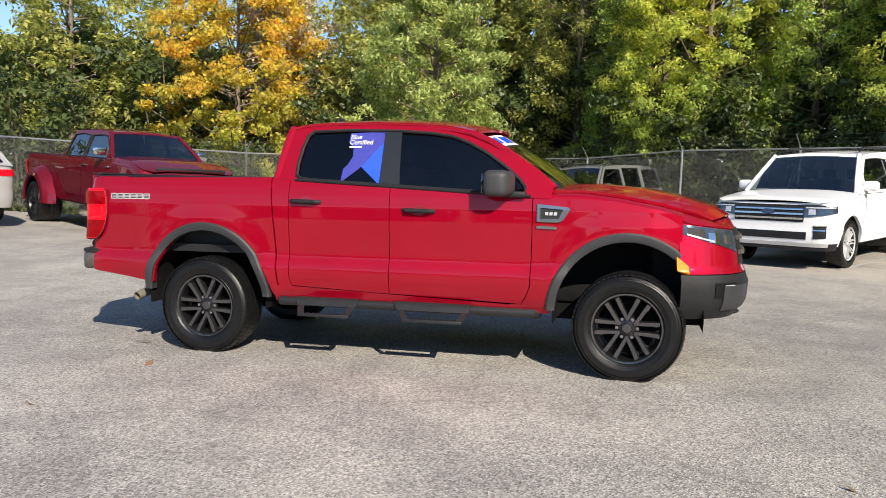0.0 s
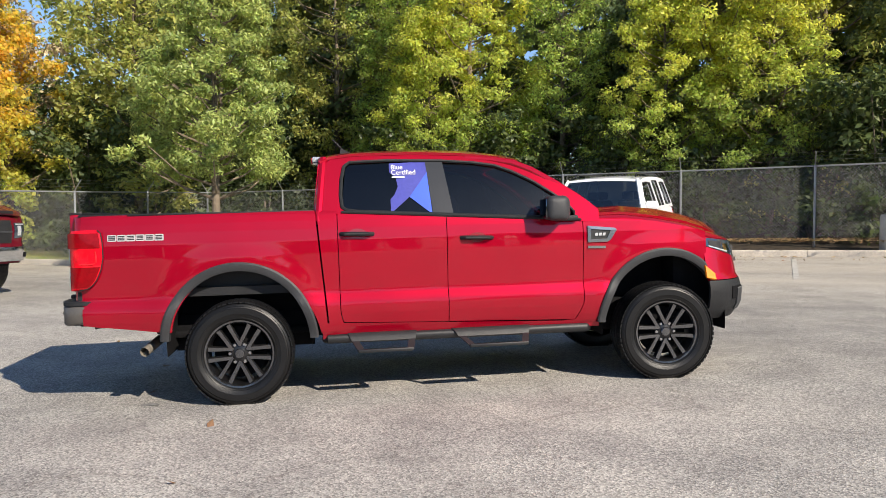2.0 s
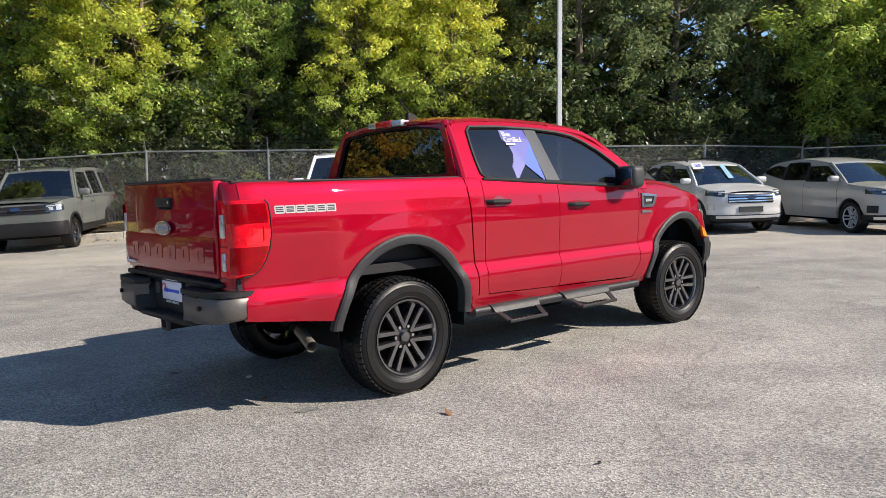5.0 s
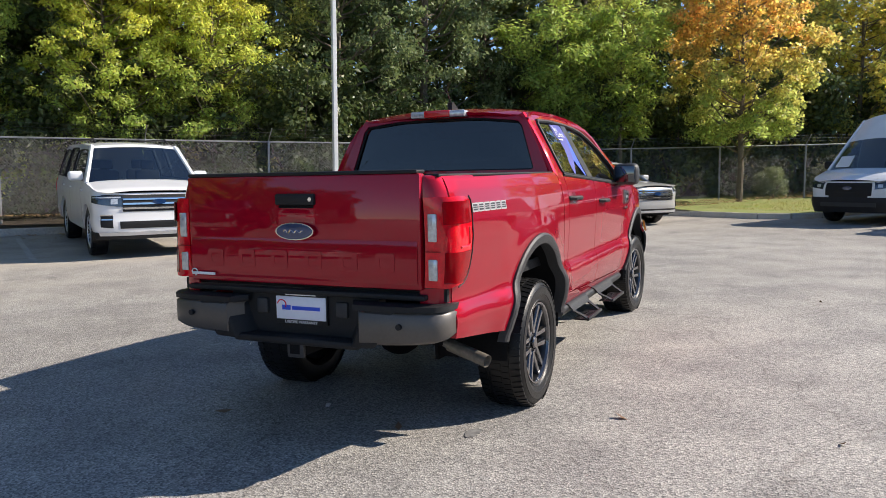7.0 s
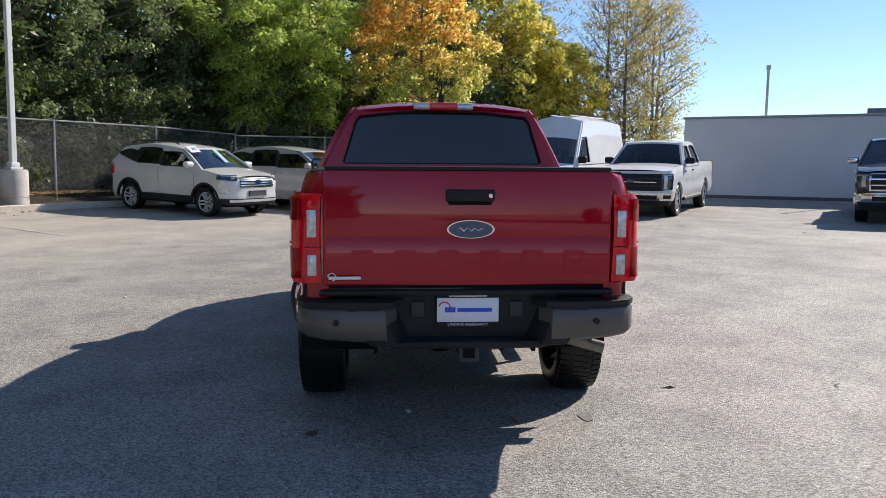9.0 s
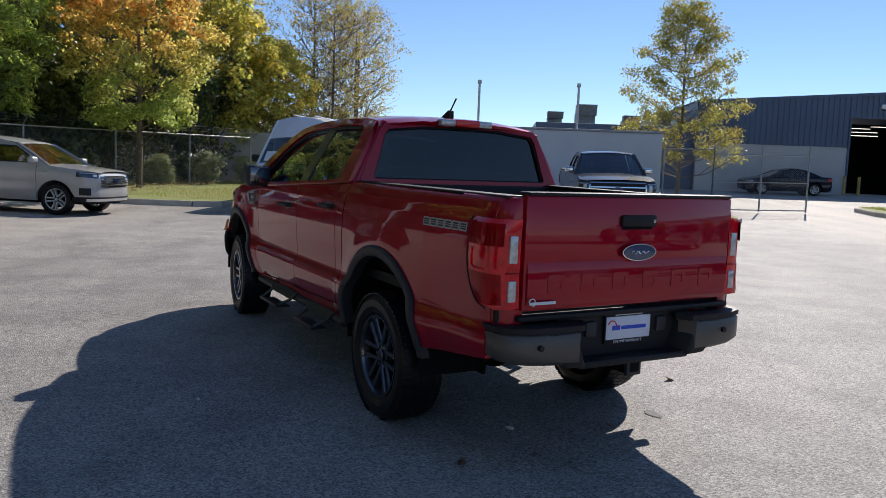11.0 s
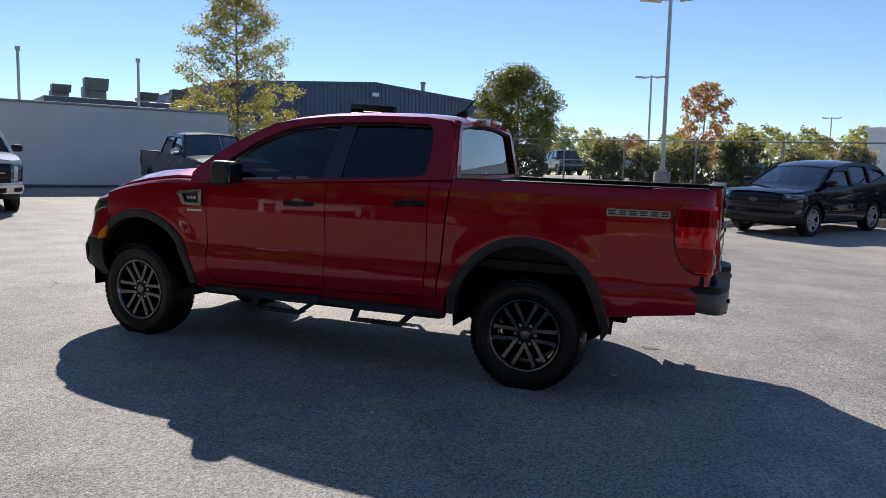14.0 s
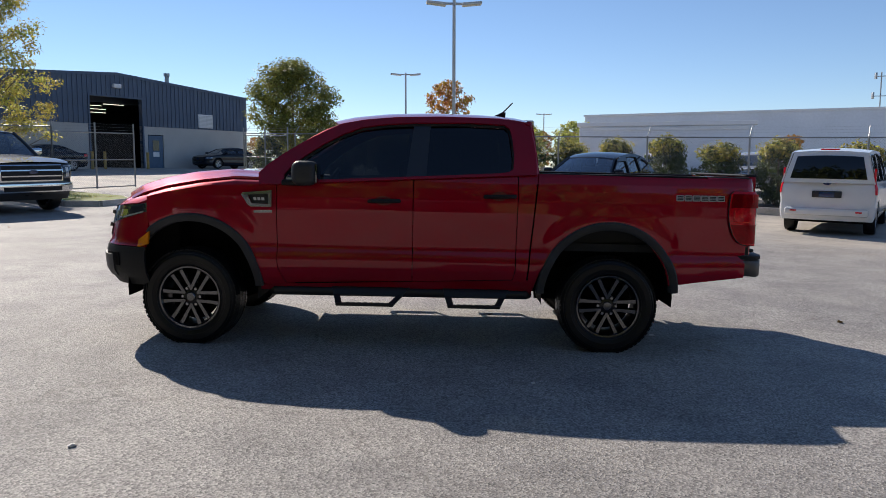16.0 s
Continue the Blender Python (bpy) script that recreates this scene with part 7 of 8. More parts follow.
def pickup(label, spot, body, bright, wheels=(RIM, 6, "twin")):
    def more(root, k):
        lo = 0.0 if bright else -0.06
        k["patch"]("chrome_bumper", 0, 88, 0.50 + lo, 0.70 + lo, 0.030, CHROME)
        if bright:
            k["patch"]("grille_frame", 0, 46.5, 0.745, 1.135, 0.003, CHROME)
        k["patch"]("bumper_air_dam", 0, 88, 0.32, 0.49 + lo, 0.0, BLACK_PLASTIC)
        k["patch"]("bumper_slot", 0, 40, 0.53 + lo, 0.63 + lo, 0.036, BLACK_PLASTIC)
        k["patch"]("fog_lamp", 58 if bright else 52, 72, 0.55 + lo, 0.64 + lo, 0.036, LAMP_CLEAR if bright else BLACK_PLASTIC)
        if not bright:
            k["patch"]("grille_blade", 0, 38, 0.885, 0.905, 0.034, CHROME)
        for sgn in (-1, 1):
            bm = bmesh.new()
            tube(bm, [(-1.2, sgn * (k["hw"] - 0.03), 0.42), (1.2, sgn * (k["hw"] - 0.03), 0.42)], 0.05, 8)
            part("side_step", bm, CHROME if bright else BLACK_PLASTIC, root)
        for y in (-0.16, 0.16):
            bm = bmesh.new()
            tube(bm, [(k["xf"] - 0.1, y - 0.04, 0.44), (k["xf"] + 0.05, y, 0.44), (k["xf"] - 0.1, y + 0.04, 0.44)], 0.012, 6)
            part("tow_hook", bm, BLACK_PLASTIC, root)

    xf, xr = 3.69 / 2 + 0.95, 3.69 / 2 + 0.95 - 5.89
    return vehicle("full_size_pickup_truck", label, "pickup truck", spot, HW, 5.89, 2.03, 1.96, 3.69, 0.95, 0.415, body,
                   [(xr, 1.36), (-1.05, 1.38), (-1.0, 1.30), (1.1, 1.27), (1.3, 1.30), (2.2, 1.26), (xf, 1.16)], (1.28, -0.98, 0.62, -0.80, 0.26), [(-0.85, 0.02), (0.12, 1.0)], sill=0.44,
                   wheel=wheels, grille=(66, 0.78, 1.10, BLACK_PLASTIC, 2, CHROME) if bright else (73, 0.68, 1.10, BLACK_PLASTIC, 2, GREY_PLASTIC), lamps=(66, 88, 0.80, 1.12) if bright else (69, 84, 0.69, 1.10), glass=GLASS if bright else TINT_FRONT, tail=[(76, 89, 0.9, 1.3)],
                   seams=((1.02, 0.55), (0.05, 0.55)), bed=(-1.04, xr, 0.80), mirror_mat=BLACK_PLASTIC if not bright else CHROME, p=0.40, ax=0.40, extra=more)


pickup("white full-size pickup truck with black grille and chrome bumper", spot_from((12.61, -6.87), HW, 1, 3.69, 2.03), paint("pearl_white_paint", (0.76, 0.77, 0.78), 0.1), False, (SILVER_ALLOY, 6, "twin"))
pickup("dark grey full-size pickup truck with chrome grille and bumper", spot_from((10.5, -10.5), HW, -1, 3.69, 2.03), GREY_PAINT, True, (SILVER_ALLOY, 6, "twin"))


def twin_wheel_trim(root, k):
    k["patch"]("chrome_bumper", 0, 88, 0.62, 0.86, 0.035, CHROME)
    # slot shade as a near-black patch laid over the bumper
    k["patch"]("tow_hook_slot", 60, 70, 0.68, 0.76, 0.045, DARK_VOID)
    for sgn in (-1, 1):
        # broad rear arches
        bm = bmesh.new()
        out = []
        for t in np.linspace(0, 180, 17):
            a = radians(t)
            out.append([(-2.03 + r * math.cos(a), sgn * y, 0.45 + r * 1.04 * math.sin(a)) for r, y in ((0.80, 0.97), (0.74, 1.10), (0.66, 1.20), (0.56, 1.22), (0.54, 1.18))])
        grid(bm, out)
        part("rear_arch", bm, MAROON_PAINT, root)
        part("arch_flap", _box(-2.75, -2.70, *sorted((sgn * 0.80, sgn * 1.2)), 0.45, 0.75, 0.01), GREY_PLASTIC, root)
        w = new("wheel")
        w.parent = root
        w.matrix_basis = pose(-2.03, sgn * 1.06, 0.45, 0, 0, 180 if sgn > 0 else 0)
        for nm, me in small_wheel(0.45, 0.253, 0.297, RIM_BLACK, 8, "single"):
            c = new(nm, me)
            c.parent = w
    part("bug_deflector", _box(k["xf"] - 0.12, k["xf"] - 0.08, -0.7, 0.7, 1.38, 1.46, 0.015), BLACK_PLASTIC, root)


HD = (0.87, -0.49)
vehicle("dual_wheel_pickup_truck", "dark red lifted pickup truck with twin rear wheels", "pickup truck", spot_from((-7.8, 6.35), HD, -1, 4.06, 2.0), HD, 6.2, 2.0, 2.16, 4.06, 0.95, 0.47, MAROON_PAINT,
        [(-3.22, 1.52), (-1.0, 1.52), (-0.95, 1.50), (1.35, 1.52), (1.6, 1.58), (2.4, 1.54), (2.98, 1.36)], (1.55, -0.95, 0.95, -0.75, 0.26), [(-0.82, 0.12), (0.22, 1.28)], sill=0.58,
        wheel=(RIM_BLACK, 8, "single"), grille=(60, 0.92, 1.30, BLACK_PLASTIC, 1, GREY_PLASTIC), lamps=(62, 86, 1.0, 1.26), tail=[(76, 89, 0.95, 1.35)],
        seams=((1.32, 0.7), (0.17, 0.7)), bed=(-1.0, -3.22, 0.95), mirror_mat=CHROME, p=0.42, ax=0.45, extra=twin_wheel_trim)

vehicle("compact_crossover", "black compact crossover parked beside the bushes", "crossover", spot_from((-4.3, -12.9), HN, 1, 2.71, 1.88), HN, 4.59, 1.88, 1.68, 2.71, 0.90, 0.36, BLACK_PAINT,
        suv_line(2.255, -2.335, 0.94, 1.06, 1.16, 1.20), (1.20, -2.22, 0.35, -1.75, 0.24), [(-1.88, -1.15), (-1.05, -0.26), (-0.16, 0.88)], sill=0.30,
        wheel=(SILVER_ALLOY, 5, "twin"), grille=(56, 0.66, 0.88, BLACK_PLASTIC, 2, GREY_PLASTIC), lamps=(62, 88, 0.82, 0.95), tail=[(50, 88, 0.92, 1.08)],
        bumper=[(0, 89, 0.30, 0.42, 0.012, BLACK_PLASTIC, 1)], seams=((0.95, 0.42), (-0.2, 0.42)), p=0.55, ax=0.55, arc=0.12, kick=0.16)


def small_van_trim(root, k):
    part("plate_recess", _box(k["xr"] - 0.012, k["xr"] + 0.02, -0.28, 0.28, 0.80, 0.94, 0.01), GREY_PLASTIC, root)
    part("plate", _box(k["xr"] - 0.020, k["xr"], -0.15, 0.15, 0.81, 0.92, 0.003), BLUE_OVAL, root)
    bm = bmesh.new()
    slab(bm, [(0.08 * math.cos(a), 0.033 * math.sin(a)) for a in np.linspace(0, 2 * math.pi, 20, endpoint=False)], 0, 0.012)
    for v in bm.verts:
        v.co = Vector((k["xr"] - 0.02 + v.co.y, v.co.x, 1.10 + v.co.z))
    bmesh.ops.recalc_face_normals(bm, faces=bm.faces)
    part("badge", bm, BLUE_OVAL, root, "plain dark oval badge", smooth=False)
    part("rear_bumper", _box(k["xr"] - 0.05, k["xr"] + 0.15, -0.80, 0.80, 0.42, 0.58, 0.05), WHITE_PAINT, root)
    for y in (-0.62, 0.62):
        part("reflector", _box(k["xr"] - 0.058, k["xr"], y - 0.06, y + 0.06, 0.50, 0.53), TAIL_RED, root)
    part("stop_lamp", _box(k["xr"] + 0.1, k["xr"] + 0.2, -0.18, 0.18, 1.79, 1.82, 0.01), TAIL_RED, root)


vehicle("small_van", "white small passenger van seen from behind", "van", tuple((Vector(S(-1.87, -13.2)) - SN.xy * 1.53).xy), HS, 4.83, 1.84, 1.84, 3.06, 0.90, 0.335, WHITE_PAINT,
        [(-2.4, 1.12), (1.3, 1.06), (1.5, 1.04), (2.1, 0.95), (2.43, 0.82)], (1.45, -2.34, 0.45, -2.22, 0.20), [(-2.2, -1.3), (-1.15, -0.2), (-0.08, 1.1)], sill=0.32,
        wheel=(SILVER_ALLOY, 5, "twin"), grille=(56, 0.62, 0.82, BLACK_PLASTIC, 2, CHROME), lamps=(62, 88, 0.78, 0.95), tail=[(72, 89, 0.88, 1.42)], axr=0.16,
        seams=((1.1, 0.42), (-0.1, 0.42)), extra=small_van_trim, glass=TINT)


def sedan(label, spot, heading, body):
    return vehicle("sedan", label, "car", spot, heading, 4.7, 1.82, 1.44, 2.75, 0.92, 0.33, body,
                   [(-2.4, 0.98), (-1.4, 1.0), (1.1, 0.94), (1.9, 0.84), (2.3, 0.70)], (1.05, -1.75, 0.25, -1.05, 0.28), [(-1.35, -0.35), (-0.25, 0.75)], sill=0.26,
                   wheel=(SILVER_ALLOY, 5, "twin"), grille=(50, 0.5, 0.68, BLACK_PLASTIC, 2, GREY_PLASTIC), lamps=(62, 88, 0.62, 0.76), tail=[(50, 88, 0.78, 0.92)],
                   seams=((0.85, 0.4), (-0.3, 0.4)), p=0.6, ax=0.6, axr=0.45, arc=0.09)


sedan("black sedan parked along the warehouse", S(36.4, -16.6), HN, BLACK_PAINT)
sedan("black sedan parked beside the warehouse door", S(36.6, -29.4), HN, BLACK_PAINT)


# ---- trees and plants ----
def leaf_mesh(name, centres, radii, count, size, mat, up=0.35, shell=0.7, squash=0.62, droop=0.25, seed=1, width=0.5):
    """Many small folded leaves in clumps: one mesh for a crown."""
    g = np.random.default_rng(seed)
    centres, radii = np.asarray(centres, float), np.asarray(radii, float)
    w = radii ** 2
    idx = g.choice(len(centres), count, p=w / w.sum())
    d = g.normal(size=(count, 3))
    d /= np.linalg.norm(d, axis=1)[:, None]
    r = radii[idx] * (shell + (1 - shell) * g.random(count) ** 0.5) * (0.40 + 0.85 * g.random(count) ** 1.2)
    p = centres[idx] + d * r[:, None] * np.array([1, 1, squash])
    nrm = d * 0.7 + g.normal(size=(count, 3)) * 0.6 + np.array([0, 0, up * 2])
    nrm /= np.linalg.norm(nrm, axis=1)[:, None]
    a = np.cross(nrm, g.normal(size=(count, 3)))
    a[:, 2] -= droop
    a -= nrm * (a * nrm).sum(1)[:, None]
    a /= np.linalg.norm(a, axis=1)[:, None]
    b = np.cross(nrm, a)
    s = size * (0.6 + 0.8 * g.random(count))[:, None]
    v = np.stack([p - a * s * 0.5, p + b * s * width * 0.5 + nrm * s * 0.06 - a * s * 0.05, p + a * s * 0.5 - nrm * s * 0.10, p - b * s * width * 0.5 + nrm * s * 0.06 - a * s * 0.05], 1).reshape(-1, 3)
    me = bpy.data.meshes.new(name)
    n = count
    me.vertices.add(4 * n), me.loops.add(4 * n), me.polygons.add(n)
    me.vertices.foreach_set("co", v.astype(np.float32).ravel())
    me.loops.foreach_set("vertex_index", np.arange(4 * n, dtype=np.int32))
    me.polygons.foreach_set("loop_start", np.arange(0, 4 * n, 4, dtype=np.int32))
    me.update(calc_edges=True)
    me.materials.append(mat)
    return me


def tree(name, label, height, width, trunk_h, trunk_r, leaf_mat, leaves, size, shape="round", clumps=70, clump_r=0.75, seed=1, lean=0.0, bare=0.0, up=0.35, width_k=0.5, sheds=1.0, category="tree"):
    """A tree at the origin: tapered trunk with limbs, and a crown of leaf clumps round the limb ends."""
    rnd = random.Random(seed)
    root = thing(name, pose(0, 0, 0), label, category)
    bm = bmesh.new()
    top = Vector((lean, lean * 0.4, height * 0.93))
    pts = [Vector((0, 0, -0.3))]
    for k in range(1, 7):
        t = k / 6
        pts.append(Vector((top.x * t + rnd.uniform(-1, 1) * 0.05 * height * 0.1, top.y * t + rnd.uniform(-1, 1) * 0.05 * height * 0.1, top.z * t)))
    tube(bm, pts, trunk_r, 9, r1=trunk_r * 0.15)
    cs, rs, stems = [], [], []
    for i in range(clumps):
        t = (i + rnd.random()) / clumps
        z = trunk_h + (height - trunk_h) * t ** 0.95
        if shape == "cone":
            w = width / 2 * (1 - 0.80 * t) * (0.75 + 0.25 * min(1, t * 9))
        elif shape == "pyramid":
            w = width / 2 * (1 - 0.72 * t ** 1.5) * (0.7 + 0.3 * min(1, t * 6))
        elif shape == "wall":
            w = width / 2 * (0.85 + 0.15 * math.sin(5 * t + seed))
        elif shape == "vase":
            w = width / 2 * (0.35 + 0.75 * t) * (1 if t < 0.8 else (1 - t) / 0.2 * 0.6 + 0.4)
        else:
            w = width / 2 * math.sqrt(max(0.04, 1 - (2 * t - 0.86) ** 2 / 1.35))
        a = i * 2.399963 + rnd.uniform(-0.4, 0.4)
        rr = w * math.sqrt(rnd.uniform(0.18, 1.0)) * rnd.uniform(0.8, 1.12)
        ax = top * (z / height)
        c = Vector((ax.x + rr * math.cos(a), ax.y + rr * math.sin(a), z))
        r = clump_r * rnd.uniform(0.6, 1.25) * (0.55 + 0.45 * (1 - t) if shape == "cone" else 1)
        cs.append(tuple(c)), rs.append(r)
        if category == "shrub":
            if i % 6 == 0:
                stem = bmesh.new()
                foot = Vector((0.06 * math.cos(a), 0.06 * math.sin(a), -0.05))
                tube(stem, [foot, (foot + c) / 2 + Vector((0, 0, 0.1 * rr)), c], trunk_r * 0.5, 5, r1=0.012)
                stems.append(stem)
        elif i % 2 == 0:
            st = Vector((ax.x, ax.y, max(trunk_h * 0.6, z - rr * 0.5)))
            mid = (st + c) / 2 + Vector((0, 0, -0.08 * rr + rnd.uniform(-0.1, 0.1)))
            tube(bm, [st, mid, c], trunk_r * 0.28 * (1 - 0.5 * t), 5, caps=False, r1=0.012)
            if bare:
                for _ in range(int(bare)):
                    e = c + Vector((rnd.uniform(-1, 1), rnd.uniform(-1, 1), rnd.uniform(-0.2, 1.2))) * clump_r * 1.3
                    tube(bm, [mid, (mid + e) / 2 + Vector((0, 0, 0.1)), e], 0.016, 4, caps=False, r1=0.005)
    part("trunk", bm, BARK, root)
    for stem in stems:
        part("stem", stem, BARK, root)
    ob = new("crown", leaf_mesh("crown", cs, rs, leaves, size, leaf_mat, up=up, seed=seed, width=width_k))
    ob.parent = root
    return root


def stand(proto, place, turn=0.0, scale=1.0, first=False, dz=0.0, sz=None):
    m = Matrix.Translation(Vector(place) + Vector((0, 0, dz))) @ pose(0, 0, 0, 0, 0, turn) @ Matrix.Diagonal((scale, scale, sz or scale, 1))
    if first:
        proto.matrix_basis = m
        return proto
    c = copy_thing(proto, Matrix())
    c.matrix_basis = m
    return c


L_OAK = leaf_material("green_oak_leaf", (0.50, 0.57, 0.17), (0.30, 0.38, 0.11), 0.5)
L_DARK = leaf_material("dark_evergreen_leaf", (0.27, 0.33, 0.13), (0.14, 0.19, 0.085), 0.45)
L_OLIVE = leaf_material("olive_leaf", (0.57, 0.56, 0.145), (0.32, 0.37, 0.10), 0.6)
L_YELLOW = leaf_material("yellow_green_leaf", (0.80, 0.77, 0.12), (0.54, 0.62, 0.12), 0.66, patch=0.5, turning=(2.6, 6.4, (0.48, 0.60, 0.15)))
L_LIME = leaf_material("fresh_green_leaf", (0.56, 0.65, 0.14), (0.30, 0.42, 0.10), 0.55)
L_ORANGE = leaf_material("orange_maple_leaf", (0.88, 0.53, 0.14), (0.76, 0.63, 0.16), 0.68, patch=0.6, turning=(2.6, 5.9, (0.44, 0.53, 0.14)))
L_GOLD = leaf_material("golden_maple_leaf", (0.88, 0.58, 0.08), (0.66, 0.60, 0.10), 0.68, patch=0.4, turning=(1.6, 5.0, (0.52, 0.58, 0.12)))
L_RUST = leaf_material("rust_leaf", (0.60, 0.24, 0.05), (0.42, 0.32, 0.06), 0.45)
L_PALE = leaf_material("pale_seed_head", (0.62, 0.5, 0.34), (0.4, 0.33, 0.18), 0.35)
L_SHRUB = leaf_material("shrub_leaf", (0.13, 0.17, 0.05), (0.065, 0.095, 0.032), 0.4)
L_TIP = leaf_material("reddish_shrub_tip", (0.58, 0.50, 0.09), (0.42, 0.40, 0.08), 0.5)

BANK = 0.36
# street tree on the grass before the fence
stand(tree("oak_tree", "green pyramidal young oak tree on the grass strip", 9.0, 5.2, 2.3, 0.13, L_OAK, 46000, 0.13, "cone", 210, 0.42, 3, width_k=0.34, up=0.15), on_site(-11.1, 10.0, 0.17), 0, 1, True)
# woods behind the fence
wood_a = tree("woodland_tree", "dense olive-green woodland tree hung with vines", 10.5, 5.0, 0.3, 0.16, L_OLIVE, 25000, 0.13, "wall", 170, 0.46, 11, up=0.24)
wood_b = tree("woodland_tree", "dark evergreen tree with dense foliage", 11.5, 5.4, 0.3, 0.18, L_DARK, 25000, 0.135, "wall", 170, 0.48, 12, up=0.1)
wood_c = tree("woodland_tree", "vine-covered tree with yellow-green leaves", 9.0, 4.6, 2.3, 0.14, L_YELLOW, 27000, 0.12, "round", 150, 0.42, 13, up=0.24)
wood_d = tree("woodland_tree", "fresh green woodland tree behind the fence", 9.5, 4.6, 0.3, 0.15, L_LIME, 25000, 0.12, "wall", 160, 0.44, 14, up=0.24)
thicket = tree("thicket", "leafy green thicket behind the fence", 3.6, 3.4, 0.1, 0.05, L_SHRUB, 5600, 0.17, "wall", 46, 0.55, 15, category="shrub")
back_a = tree("woodland_tree", "tall olive-green tree deep in the woods", 10.5, 5.2, 0.3, 0.16, L_OLIVE, 6500, 0.41, "wall", 90, 0.62, 71)
back_b = tree("woodland_tree", "tall dark evergreen deep in the woods", 11.5, 5.4, 0.3, 0.18, L_DARK, 6500, 0.42, "wall", 90, 0.64, 72)
used = set()


def plant(proto, s, q, turn, scale, sz=None):
    first = proto.name not in used
    used.add(proto.name)
    return stand(proto, on_site(s, q, BANK), turn, scale, first, sz=sz)


g = random.Random(5)
plant(wood_c, -6.4, 16.3, 20, 1.02)
plant(wood_c, 0.9, 16.6, 140, 0.98)
plant(wood_c, -7.6, 15.9, 250, 0.8)
plant(wood_c, 2.3, 15.9, 30, 0.8)
plant(wood_c, -0.4, 15.8, 200, 0.75)
plant(wood_d, -9.2, 17.6, 60, 1.0)
plant(wood_d, -3.6, 16.9, 200, 0.82)
plant(wood_a, 3.6, 17.8, 10, 1.0)
plant(wood_b, 6.6, 17.2, 70, 1.0)
plant(wood_b, 10.0, 17.4, 190, 1.05)
plant(wood_b, -1.2, 18.9, 300, 1.0)
plant(wood_a, -12.6, 18.4, 120, 1.05)
plant(wood_b, 13.2, 18.4, 20, 1.0)
plant(wood_a, 16.4, 16.4, 250, 0.9)
plant(wood_a, 20.0, 16.2, 45, 0.95)
plant(wood_b, 23.5, 15.0, 130, 0.85)
for k in range(15):
    s = -24 + 3.9 * k
    plant((back_b, back_a, back_b)[k % 3], s + g.uniform(-0.8, 0.8), 22.5 + g.uniform(-1, 1.2) - max(0, s - 14) * 0.25, g.uniform(0, 360), g.uniform(1.15, 1.45))
for k in range(11):
    s = -8.8 + 2.35 * k
    plant(thicket, s + g.uniform(-0.6, 0.6), 15.75 + g.uniform(-0.2, 0.5) - max(0, s - 12.5) * 0.36, g.uniform(0, 360), g.uniform(0.8, 1.1))
for k in range(11):
    s = -13.5 + 3.2 * k
    plant(thicket, s + g.uniform(-0.5, 0.5), 19.3 + g.uniform(-0.5, 0.5) - max(0, s - 12.5) * 0.3, g.uniform(0, 360), g.uniform(1.35, 1.6))
# feather-leaved sumac over the fence
sumac = tree("sumac_tree", "fresh green feather-leaved sapling over the fence", 6.6, 3.6, 1.8, 0.07, L_LIME, 9000, 0.20, "vase", 34, 0.6, 21, width_k=0.3)
stand(sumac, on_site(14.0, 15.2, BANK), 0, 1.0, True)
stand(sumac, on_site(16.3, 14.4, BANK), 120, 1.05)
# orange maples
maple = tree("maple_tree", "autumn maple with orange and yellow leaves", 7.6, 5.0, 1.9, 0.11, L_ORANGE, 28000, 0.11, "round", 150, 0.42, 31, width_k=0.75, up=0.15)
stand(maple, on_site(18.3, 10.9, 0.3), 0, 1.0, True)
broad = tree("maple_tree", "broad maple turning orange and yellow-green behind the fence", 9.5, 6.6, 0.9, 0.15, L_GOLD, 38000, 0.13, "round", 180, 0.48, 35, width_k=0.75, up=0.15)
stand(broad, (-12.6, 19.0, ground_z(-12.6, 19.0)), 0, 1.0, True)
yellow = tree("maple_tree", "yellow-leaved autumn maple beyond the fence", 9.0, 5.4, 1.5, 0.14, leaf_material("yellow_autumn_leaf", (0.78, 0.64, 0.12), (0.52, 0.56, 0.14), 0.68, patch=0.5), 11000, 0.18, "round", 130, 0.52, 32, width_k=0.7)
stand(yellow, (-27.5, 20.0, ground_z(-27.5, 20.0)), 0, 0.9, True)
stand(yellow, site(27.5, 12.0, 0.7), 40, 1.05)
stand(yellow, site(30.5, 9.8, 0.7), 200, 0.75)
olive = tree("woodland_tree", "tall olive-green tree beginning to turn", 10.5, 5.2, 0.8, 0.16, L_OLIVE, 12000, 0.195, "round", 130, 0.56, 33)
stand(olive, (-18.5, 17.6, ground_z(-18.5, 17.6)), 0, 1.0, True)
stand(olive, (-21.5, 21.0, ground_z(-21.5, 21.0)), 130, 0.85)
stand(olive, site(-17.5, 13.5, 0.2), 220, 1.0)
stand(olive, site(24.5, 13.8, 0.8), 320, 1.0)
pale = tree("woodland_tree", "tree with pale dry seed heads", 8.6, 4.2, 3.0, 0.12, L_PALE, 5000, 0.16, "round", 40, 0.55, 34, bare=2)
stand(pale, (-11.6, 21.0, ground_z(-11.6, 21.0)), 0, 1.0, True)
